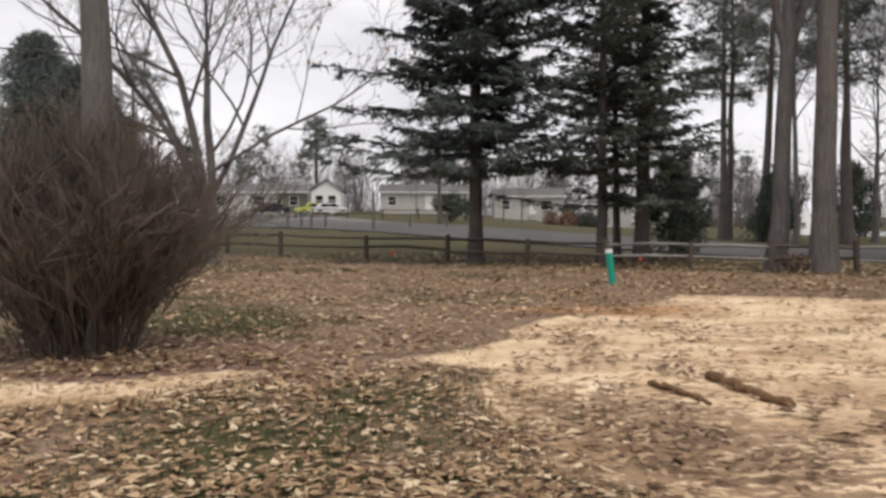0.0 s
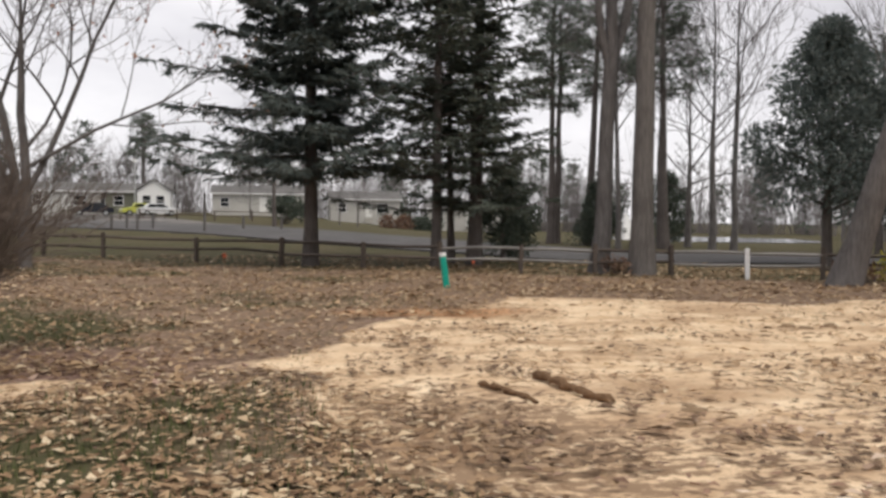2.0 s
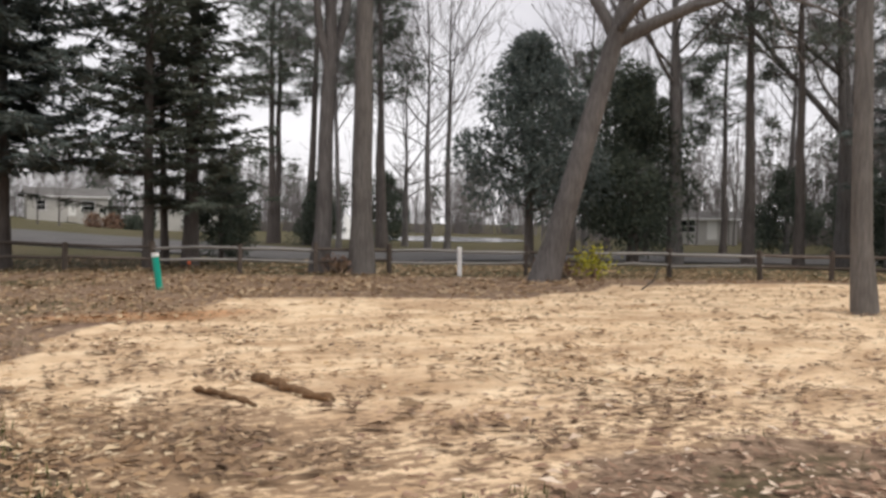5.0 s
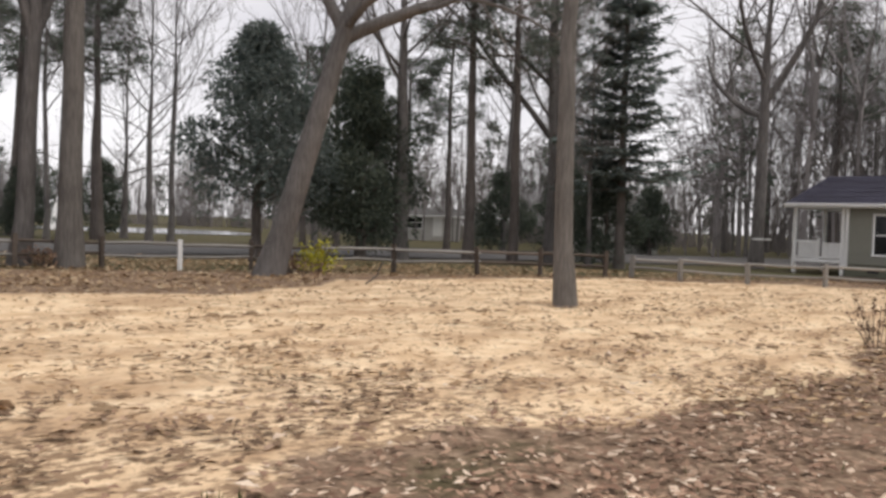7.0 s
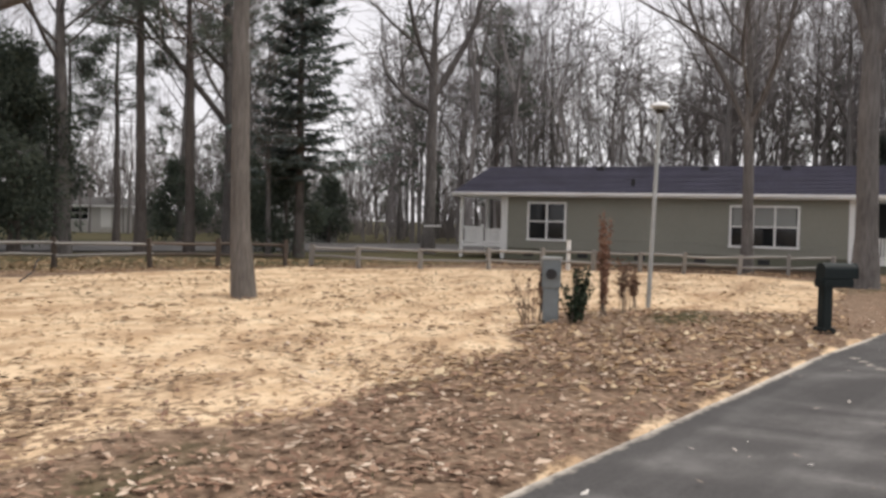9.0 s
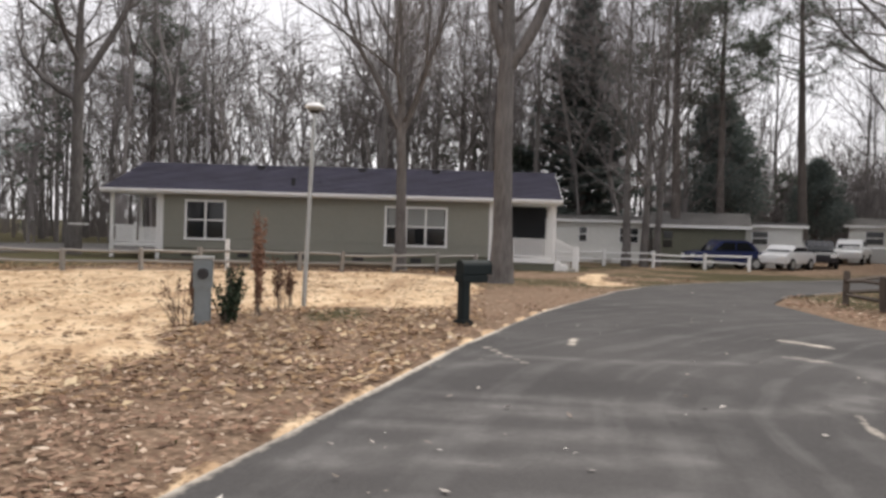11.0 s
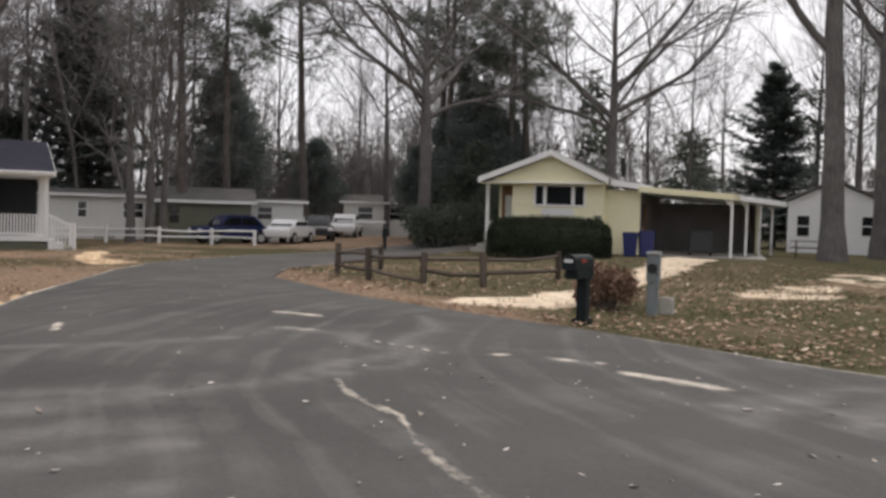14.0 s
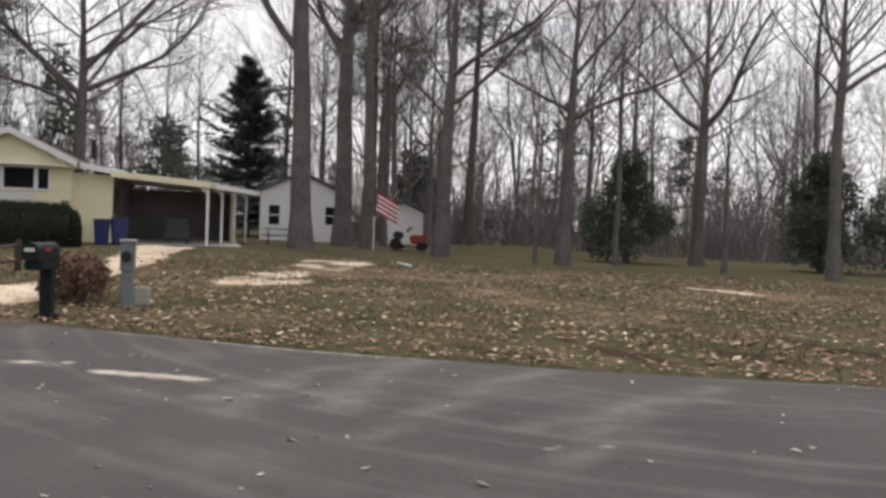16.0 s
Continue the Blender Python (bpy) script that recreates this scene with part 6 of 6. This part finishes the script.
def mailbox(place, turn, label):
    m = empty("mailbox", (*place, 0.0), turn, label, "mailbox")
    part("post", box(-0.08, 0.08, -0.08, 0.08, -0.2, 0.84, 0.014), MAILBOX, m)
    part("foot", box(-0.125, 0.125, -0.125, 0.125, -0.05, 0.09, 0.02), MAILBOX, m)
    part("paper_tray", box(-0.115, 0.115, -0.42, 0.13, 0.70, 0.84, 0.02), MAILBOX, m)
    prof = [(-0.11, 0.84), (0.11, 0.84), (0.11, 0.97)] + [(0.11 * math.cos(a), 0.97 + 0.10 * math.sin(a)) for a in np.linspace(0.2, math.pi - 0.2, 9)] + [(-0.11, 0.97)]
    b = part("box", prism(prof, -0.46, 0.10, "y"), MAILBOX, m)
    part("door", prism([(x * 1.06, 0.955 + (z - 0.955) * 1.05) for x, z in prof], -0.485, -0.46, "y"), MAILBOX, b)
    part("number_plate", box(-0.07, 0.07, -0.492, -0.486, 0.95, 1.0), WHITE_DULL, b)
    part("flag", box(0.112, 0.122, -0.30, -0.15, 0.95, 1.0), RED_PAINT, b)
    return m


mailbox((15.1, 0.35), 38, "dark green plastic mailbox on a post by the road")
mailbox((11.75, -8.55), 205, "dark green plastic mailbox at the verge by the driveway")
mailbox((38.5, -17.2), 60, "dark mailbox post near the corner tree")

lamp = empty("street_lamp", (17.3, 3.5, 0), 0, "slim pale lamp post with a white domed lantern", "street lamp")
lamp.matrix_basis = pose(17.3, 3.45, -0.12, 1.7, 0, 0)
part("pole", rod((0, 0, -0.3), (0, 0, 3.62), 0.046, 0.036, 12), GALV, lamp, "grey metal pole")
part("neck", rod((0, 0, 3.60), (0, 0, 3.84), 0.022, 0.022, 10), GALV, lamp)
part("collar", rod((0, 0, 3.80), (0, 0, 3.86), 0.07, 0.10, 14), BLACK, lamp, "dark lamp socket")
part("lens", rod((0, 0, 3.86), (0, 0, 3.91), 0.13, 0.15, 16), SHADE_FABRIC, lamp, "grey frosted lens")
cap = bmesh.new()
bmesh.ops.create_uvsphere(cap, u_segments=20, v_segments=10, radius=0.19)
bmesh.ops.delete(cap, geom=[v for v in cap.verts if v.co.z < -0.01], context="VERTS")
bmesh.ops.transform(cap, verts=cap.verts, matrix=Matrix.Translation((0, 0, 3.91)) @ Matrix.Diagonal((1, 1, 0.55, 1)))
bmesh.ops.holes_fill(cap, edges=cap.edges)
part("cap", cap, WHITE, lamp, "white domed cap", True)


def pedestal(place, turn, label, tall=1.0, wide=0.3):
    p = empty("meter_pedestal", (*place, 0), turn, label, "pedestal")
    part("post", box(-wide / 2, wide / 2, -0.10, 0.10, -0.2, tall * 0.62, 0.015), GREY_PAINT, p)
    b = part("cabinet", box(-wide / 2 - 0.02, wide / 2 + 0.02, -0.13, 0.13, tall * 0.55, tall, 0.02), GREY_PAINT, p)
    part("lid", box(-wide / 2 - 0.035, wide / 2 + 0.035, -0.15, 0.14, tall, tall + 0.04, 0.01), GALV, b)
    part("meter", rod((0, -0.13, tall * 0.78), (0, -0.21, tall * 0.78), 0.085, 0.08, 16), BLACK, b, "round dark glass meter")
    part("panel_door", box(-wide / 2 + 0.03, wide / 2 - 0.03, -0.112, -0.102, 0.1, tall * 0.5, 0.004), GREY_PAINT, p)
    return p


pedestal((13.9, 4.3), -75, "grey electric meter pedestal among small shrubs", 1.0, 0.25)
pedestal((12.4, -10.5), -140, "grey electric meter pedestal beside the driveway", 1.05, 0.17)
riser = empty("utility_box", (12.55, -10.95, 0), -140, "small pale utility riser beside the meter pedestal", "utility box")
part("housing", box(-0.12, 0.12, -0.09, 0.09, -0.1, 0.30, 0.03), CONCRETE, riser)

pipe = empty("vent_pipe", (3.8, 19.95, 0), 0, "bright green plastic pipe with a white cap standing in the ground", "pipe")
pipe.matrix_basis = pose(3.8, 19.95, 0, -3, -7, 0)
part("pipe", rod((0, 0, -0.2), (0, 0, 0.72), 0.075, 0.075, 18), PIPE_GREEN, pipe)
part("cap", rod((0, 0, 0.72), (0, 0, 0.81), 0.083, 0.08, 18), WHITE, pipe, "white cap")
for x, y in ((-1.75, 30.2), (5.95, 26.9)):
    s = empty("survey_stake", (x, y, 0), 30, "small stake with an orange marker flag", "stake")
    part("stake", box(-0.02, 0.02, -0.015, 0.015, -0.1, 0.32), WARM_WOOD, s)
    part("marker", box(-0.06, 0.06, -0.02, 0.02, 0.2, 0.36, 0.01), ORANGE, s)


def fallen_wood(points, radius, mat, label, seed=1, name="log"):
    rng = random.Random(seed)
    pts = [Vector(p) for p in points]
    path = []
    for a, b in zip(pts, pts[1:]):
        for k in range(5):
            path.append((a.lerp(b, k / 5) + Vector((rng.gauss(0, 0.012), rng.gauss(0, 0.012), rng.gauss(0, 0.008))), radius * rng.uniform(0.55, 1.25)))
    path.append((pts[-1], radius * 0.4))
    v, f = tubes([path], 9)
    ob = tagged(put(name, mesh_of(name, v, f, mat, True)), label, "wood")
    return ob


fallen_wood([(2.50, 8.35, 0.05), (2.60, 7.95, 0.055), (2.64, 7.6, 0.05), (2.82, 7.10, 0.03)], 0.043, LOG, "rotting brown log lying on the sand", 3)
fallen_wood([(1.87, 8.08, 0.03), (2.02, 7.65, 0.05), (2.18, 7.2, 0.02)], 0.032, LOG, "broken brown branch lying on the sand", 4, "branch")
fallen_wood([(14.4, 16.6, 0.0), (14.6, 16.4, 0.25), (14.68, 16.3, 0.55)], 0.022, BARK, "short stick standing in the ground", 5, "stick")
fallen_wood([(16.2, -25.6, 0.12), (17.0, -26.4, 0.13), (17.8, -27.2, 0.12)], 0.05, WHITE, "white length of board lying on the lawn", 6, "board")

bin_set = (((28.95, -23.75), 0), ((28.5, -24.2), 8))
for (x, y), turn in bin_set:
    b = empty("trash_bin", (x, y, 0.26), -131 + turn, "blue plastic wheeled trash bin by the carport", "trash bin", "blue bins")
    bm = bmesh.new()
    bmesh.ops.create_cube(bm, size=1.0)
    for v in bm.verts:
        s = 0.62 if v.co.z > 0 else 0.48
        v.co = Vector((v.co.x * s, v.co.y * s, 0.02 + (v.co.z + 0.5) * 0.98))
    bmesh.ops.bevel(bm, geom=bm.edges[:], offset=0.03, segments=2, affect="EDGES")
    part("body", bm, BLUE_BIN, b)
    part("lid", box(-0.33, 0.33, -0.34, 0.34, 1.0, 1.07, 0.02), BLUE_BIN if turn else CREAM, b)
    for s in (-0.2, 0.2):
        part("wheel", rod((s - 0.03, 0.28, 0.1), (s + 0.03, 0.28, 0.1), 0.1), BLACK, b)


grill = empty("covered_grill", (29.1, -27.7, 0.32), -130, "black covered barbecue grill standing under the carport", "grill")
bm = bmesh.new()
bmesh.ops.create_cube(bm, size=1.0)
for v in bm.verts:
    v.co = Vector((v.co.x * (1.15 if v.co.z < 0 else 0.95), v.co.y * (0.62 if v.co.z < 0 else 0.42), 0.12 + (v.co.z + 0.5) * 0.98))
bmesh.ops.bevel(bm, geom=bm.edges[:], offset=0.09, segments=3, affect="EDGES")
part("cover", bm, BLACK, grill, "sagging black vinyl cover")
for x in (-0.42, 0.42):
    for y in (-0.2, 0.2):
        part("wheel", rod((x - 0.025, y, 0.07), (x + 0.025, y, 0.07), 0.07, None, 12), TYRE, grill)

table = empty("picnic_table", (28.3, -33.6, 0.3), -141, "dark weathered wooden picnic table beside the white house", "table")
for k in range(5):
    part("plank", box(-0.9, 0.9, -0.37 + 0.15 * k, -0.24 + 0.15 * k, 0.71, 0.75, 0.005), RAIL, table)
for y in (-0.75, 0.62):
    part("bench", box(-0.9, 0.9, y, y + 0.13, 0.41, 0.45, 0.005), RAIL, table)
    part("bench", box(-0.9, 0.9, y + 0.14, y + 0.27, 0.41, 0.45, 0.005), RAIL, table) if y < 0 else part("bench", box(-0.9, 0.9, y - 0.14, y - 0.01, 0.41, 0.45, 0.005), RAIL, table)
for x in (-0.65, 0.65):
    for sgn in (-1, 1):
        part("leg", prism([(sgn * 0.22, 0.71), (sgn * 0.32, 0.71), (sgn * 0.72, -0.05), (sgn * 0.62, -0.05)], x - 0.025, x + 0.025), RAIL, table)
    part("crossbar", box(x + 0.03, x + 0.07, -0.74, 0.74, 0.33, 0.41), RAIL, table)


def flag_pole():
    f = empty("flag", (23.5, -34.2, 0.3), 0, "red and white striped flag hanging on a slanted pole", "flag")
    part("pole", rod((0, 0, 1.3), (-0.9, -0.65, 2.75), 0.02, 0.015), GALV, f)
    part("bracket_post", rod((0, 0, -0.3), (0, 0, 1.5), 0.03), WHITE_DULL, f)
    ux, uy = -0.81, -0.58
    for k in range(9):
        verts, faces = [], []
        for i in range(9):
            s = i / 8
            sway = 0.05 * math.sin(7 * s + 0.4 * k)
            for z in (0, 1):
                q = 2.62 - 0.105 * (k + z) - 0.52 * s
                verts.append((ux * s * 0.95 - 0.1 + sway * 0.6, uy * s * 0.95 - 0.08 - sway, q))
        faces = [(2 * i, 2 * i + 1, 2 * i + 3, 2 * i + 2) for i in range(8)]
        bm = bmesh.new()
        me = mesh_of("stripe", verts, faces, FLAG_RED if k % 2 == 0 else WHITE)
        ob = put("stripe", me, f)
        ob.modifiers.new("cloth", "SOLIDIFY").thickness = 0.006
        bm.free()


flag_pole()
mower = empty("garden_tractor", (22.5, -35.6, 0.3), 20, "small red and white riding mower parked on the lawn", "mower")
part("hood", box(-0.85, -0.1, -0.28, 0.28, 0.3, 0.72, 0.08), RED_PAINT, mower)
part("body", box(-0.15, 0.75, -0.35, 0.35, 0.25, 0.5, 0.06), WHITE_DULL, mower)
part("seat", box(0.25, 0.7, -0.22, 0.22, 0.5, 0.85, 0.08), BLACK, mower)
part("steering_wheel", rod((-0.05, 0, 0.95), (-0.02, 0, 0.98), 0.18), BLACK, mower)
for x, y, r in ((-0.65, -0.36, 0.2), (-0.65, 0.36, 0.2), (0.5, -0.4, 0.28), (0.5, 0.4, 0.28)):
    part("wheel", rod((x, y - 0.08, r), (x, y + 0.08, r), r, None, 14), TYRE, mower)


def car(place, turn, paint, label, tall=1.45, long=4.5):
    z = float(height(*place))
    c = empty("car", (*place, z), turn, label, "car")
    k = long / 4.5
    low = [(-2.2 * k, 0.35), (-2.22 * k, 0.7), (-2.0 * k, 0.86), (-1.1 * k, 0.93), (1.5 * k, 0.95), (2.15 * k, 0.9), (2.2 * k, 0.5), (2.15 * k, 0.35)]
    bm = prism(low, -0.86, 0.86, "y")
    bmesh.ops.bevel(bm, geom=bm.edges[:], offset=0.06, segments=2, affect="EDGES")
    part("body", bm, paint, c, smooth=False)
    cab = [(-1.2 * k, 0.92), (-0.55 * k, tall), (1.0 * k, tall), (1.7 * k, 0.94)]
    bm = prism(cab, -0.72, 0.72, "y")
    bmesh.ops.bevel(bm, geom=bm.edges[:], offset=0.07, segments=2, affect="EDGES")
    part("cabin", bm, paint, c)
    t = tall - 0.12
    for s in (-0.728, 0.728):
        part("side_window", prism([(-0.95 * k, 0.98), (-0.5 * k, t), (0.2 * k, t), (0.2 * k, 0.98)], s - 0.012, s + 0.012, "y"), GLASS, c)
        part("side_window", prism([(0.27 * k, 0.98), (0.27 * k, t), (0.93 * k, t), (1.38 * k, 0.98)], s - 0.012, s + 0.012, "y"), GLASS, c)
    for a, b in (((-1.16 * k, 0.97), (-0.62 * k, t)), ((1.62 * k, 0.99), (1.06 * k, t))):
        out = -0.03 if a[0] < 0 else 0.03
        part("windscreen", prism([(a[0] + out, a[1]), (b[0] + out, b[1]), (b[0], b[1]), (a[0], a[1])], -0.6, 0.6, "y"), GLASS, c)
    for x in (-1.35 * k, 1.35 * k):
        for s in (-0.80, 0.80):
            w = part("wheel", rod((x, s - 0.1, 0.32), (x, s + 0.1, 0.32), 0.32, None, 18), TYRE, c)
            part("rim", rod((x, s - 0.108, 0.32), (x, s + 0.108, 0.32), 0.19, None, 14), GALV, w)
    for s in (-0.6, 0.6):
        part("headlight", box(-2.25 * k, -2.17 * k, s - 0.15, s + 0.15, 0.62, 0.76, 0.02), WHITE, c)
    return c


car((-20.1, 103.2), 8, CAR_DARK, "dark parked car on the far street")
car((-13.5, 105), -160, CAR_WHITE, "white parked car on the far street")
car((-15.6, 106.5), 20, CAR_YELLOW, "yellow-green parked car on the far street")
car((47.2, -12.3), -78, CAR_BLUE, "dark blue car before the grey garage", 1.5, 4.2)
car((47.6, -15.5), -42, CAR_WHITE, "white car parked at the road's end", 1.3, 3.7)
car((55.5, -22.0), -30, CAR_WHITE, "pale car parked behind the corner yard", 1.5, 4.4)
car((50.5, -18.2), -15, CAR_DARK, "dark car parked at the road's end", 1.5, 4.2)
for x, y in ((-25.6, 108), (-16.6, 109), (-4.6, 58)):
    p = empty("utility_pole", (x, y, float(height(x, y))), 0, "slim pole on the far street", "pole")
    tall = 6.2 if y > 100 else 2.5
    part("pole", rod((0, 0, -0.3), (0, 0, tall), 0.09, 0.07), GALV if y > 100 else BARK, p)
    if y > 100:
        part("lamp_head", box(-0.25, 0.25, -0.15, 0.15, tall, tall + 0.35, 0.05), WHITE_DULL, p)
for k, (x, y) in enumerate(((-10.9, 62), (-10.0, 62.4), (-9.2, 61.6), (-8.3, 62.2), (-2.4, 63), (0.2, 64))):
    b = empty("bollard", (x, y, float(height(x, y))), 0, "short wooden post beside the far street", "post", "posts by the far street")
    part("post", rod((0, 0, -0.2), (0, 0, 1.0), 0.09, 0.08, 8), BARK, b)
tent = empty("tent", (28.2, 69.5, 0), 20, "small white peaked canopy beyond the street", "tent")
part("canopy", rod((0, 0, 0.1), (0, 0, 2.2), 0.95, 0.12, 8), WHITE, tent)
part("pole", rod((0, 0, 0), (0, 0, 2.35), 0.04), GALV, tent)

# ---- leaves, grass tufts and clods on the ground ----
def scatter(name, seed, n, keep, size, mat, label, upright=False, z_of=None, near=3.2, reach=27.0, fall=1.2):
    """Curled fallen leaves (or blades) strewn over the plan where keep(x, y) allows."""
    rs = np.random.RandomState(seed)
    r, a = near + reach * rs.rand(n * 4) ** fall, radians(90) - np.radians(rs.uniform(-38, 182, n * 4))
    x, y = r * np.cos(a), r * np.sin(a)
    ok = np.flatnonzero(rs.rand(n * 4) < keep(x, y))[:n]
    x, y, m = x[ok], y[ok], len(ok)
    s = size * np.clip(np.exp(rs.normal(0.0, 0.38, m)), 0.4, 2.2)
    t = rs.uniform(0, 6.283, m)
    ux, uy, tip = np.cos(t), np.sin(t), rs.uniform(-0.25, 0.6, m)
    z = height(x, y) + 0.02 + 0.03 * rs.rand(m) if z_of is None else z_of(x, y) + 0.012
    if upright:
        wide = 0.16
        P = [(x - uy * s * wide, y + ux * s * wide, z - 0.03), (x + uy * s * wide, y - ux * s * wide, z - 0.03), (x + ux * s * 0.4, y + uy * s * 0.4, z + s), ]
        F = np.arange(3 * m).reshape(m, 3)
    else:
        curl = rs.uniform(0.0, 0.45, m) * s
        P = [(x - ux * s, y - uy * s, z + np.maximum(0, -tip) * s), (x - uy * s * 0.5, y + ux * s * 0.5, z + curl), (x + ux * s, y + uy * s, z + np.maximum(0, tip) * s), (x + uy * s * 0.5, y - ux * s * 0.5, z + curl * 0.5)]
        F = np.arange(4 * m).reshape(m, 4)
    V = np.stack([np.stack(p, 1) for p in P], 1).reshape(-1, 3)
    tagged(put(name, mesh_of(name, V.tolist(), F.tolist(), mat)), label, name.replace("_", " "), kind="stuff")


def open_ground(x, y):
    return inside(x, y, ROAD_LOT_SIDE + ROAD_FAR_SIDE[::-1]) < -0.1


def on_leaves(x, y):
    sandy = smooth01((inside(x, y, LOT) + 0.45 + 1.1 * (rough2(x, y, 0.8) - 0.45)) / 0.6)
    sandy = sandy * (1 - 0.6 * np.exp(-(((x - 1.2) / 1.0) ** 2 + ((y - 6.3) / 1.4) ** 2)))
    drive = np.maximum(smooth01(inside(x, y, DRIVE) / 0.4), 0.9 * np.maximum(smooth01((inside(x, y, STRIP) + 0.1) / 0.3), smooth01((inside(x, y, TONGUE) + 0.1) / 0.3)))
    patchy = 0.38 + 0.62 * smooth01((rough2(x, y, 0.7) - 0.36) / 0.2)
    lawn = np.where(y < -9, 0.6, 1.0) * np.where((x < 2.5) & (y > 4), 0.62, 1.0)
    patchy = patchy * (1 - 0.55 * np.exp(-(((x - 4.0) / 1.3) ** 2 + ((y - 3.9) / 0.5) ** 2)))
    patchy = patchy * (1 - 0.8 * np.exp(-(((x - 16.0) / 1.4) ** 2 + ((y - 2.6) / 0.6) ** 2))) * np.where((x > 19) & (y < 1.5) & (y > -6), 0.5, 1.0)
    return open_ground(x, y) * (1 - 0.85 * np.minimum(1, bare_soil(x, y))) * patchy * (1 - 0.80 * sandy) * (1 - 0.9 * drive) * lawn


def on_verge(x, y):
    return smooth01((x - 1.2) / 1.2) * smooth01((7.5 - y) / 1.5) * smooth01((y + 6) / 1.0)


scatter("fallen_leaves", 1, 48000, lambda x, y: on_leaves(x, y) * (1 - on_verge(x, y)) * (y > 0), 0.036, LITTER, "brown and tan fallen leaves strewn over the ground")
scatter("fallen_leaves", 11, 62000, lambda x, y: on_leaves(x, y) * on_verge(x, y), 0.034, VERGE_LEAF, "thick reddish brown leaves along the road's edge", fall=1.0, reach=30.0)
scatter("fallen_leaves", 9, 26000, lambda x, y: on_leaves(x, y) * smooth01((1.6 - x) / 1.2) * (y > 3) * (y < 10), 0.036, LITTER, "dense tan leaves over thin grass", near=4.0, reach=7.5, fall=0.9)
scatter("fallen_leaves", 7, 40000, lambda x, y: on_leaves(x, y) * (y > 0), 0.052, LITTER, "tan and russet leaves lying thick towards the fence", near=8.0, reach=26.0, fall=0.8)
scatter("fallen_leaves", 12, 46000, lambda x, y: on_leaves(x, y) * (y < -4), 0.044, VERGE_LEAF, "brown leaves lying over the lawn beside the road", near=7.0, reach=27.0, fall=0.9)
scatter("road_leaves", 2, 620, lambda x, y: (inside(x, y, ROAD_LOT_SIDE + ROAD_FAR_SIDE[::-1]) > 0.2) * (0.25 + 0.75 * (rough2(x, y, 0.6) > 0.52)), 0.030, PALE_LEAF, "a few pale leaves lying on the road", z_of=lambda x, y: height(x, y) + 0.035)
scatter("grass_tufts", 3, 30000, lambda x, y: open_ground(x, y) * (inside(x, y, LOT) < -0.3) * smooth01((rough2(x, y, 0.45) - 0.38) / 0.25) * np.maximum(np.where((x < 3) | (y < -8), 1.0, 0.02), np.exp(-(((x - 16.0) / 1.4) ** 2 + ((y - 2.6) / 0.6) ** 2))), 0.034, GRASS, "short winter grass showing between the leaves", True)


def on_sand(x, y):
    clumpy = smooth01((rough2(x, y, 1.1) - 0.42) / 0.16) * (0.35 + 0.65 * smooth01((rough2(x, y, 0.3) - 0.35) / 0.25))
    return (inside(x, y, LOT) > 0.1) * clumpy * np.where(y < 12, 1.0, 0.5) * np.where(x < 7, 1.0, 0.55)


scatter("fallen_leaves", 8, 5200, lambda x, y: np.exp(-(((x + 2.9) / 1.9) ** 2 + ((y - 9.4) / 1.3) ** 2)) * (0.5 + 0.5 * rough2(x, y, 1.5)), 0.04, PINK_LEAF, "faded reddish leaves under the brown bush")
scatter("sand_debris", 5, 30000, on_sand, 0.042, DEBRIS, "small brown bits of leaf and bark trodden into the sand")


def clods():
    """Lumps of dark earth left on the sand by the machines."""
    rng, verts, faces = random.Random(71), [], []
    spots = [(11.8, 10.8, 0.45, 9), (12.3, 10.9, 0.4, 8), (11.9, 6.9, 0.3, 7), (7.1, 11.2, 0.5, 6), (12.2, 5.4, 0.4, 5), (15.9, 9.4, 0.35, 6), (6.0, 9.0, 0.5, 5), (7.7, 12.2, 0.4, 6), (3.4, 6.6, 0.8, 7), (18.0, 11.0, 0.8, 5)]
    for cx, cy, wide, n in spots:
        for _ in range(n):
            x, y, r = cx + rng.gauss(0, wide), cy + rng.gauss(0, wide * 0.4), 0.03 + 0.07 * rng.random() ** 2
            z, k = float(height(x, y)), len(verts)
            for ring, (f, h) in enumerate(((1.2, -0.4), (0.9, 0.2), (0.4, 0.45))):
                for i in range(7):
                    a, q = 2 * math.pi * i / 7, r * f * rng.uniform(0.7, 1.3)
                    verts.append((x + 1.5 * q * math.cos(a), y + q * math.sin(a), z + r * h * rng.uniform(0.8, 1.2)))
            for ring in (0, 7):
                faces += [(k + ring + i, k + ring + (i + 1) % 7, k + ring + 7 + (i + 1) % 7, k + ring + 7 + i) for i in range(7)]
            faces.append(tuple(k + 14 + i for i in range(7)))
    tagged(put("earth_clods", mesh_of("earth_clods", verts, faces, CLOD, True)), "dark clods of earth lying on the sand", "earth", kind="stuff")


clods()
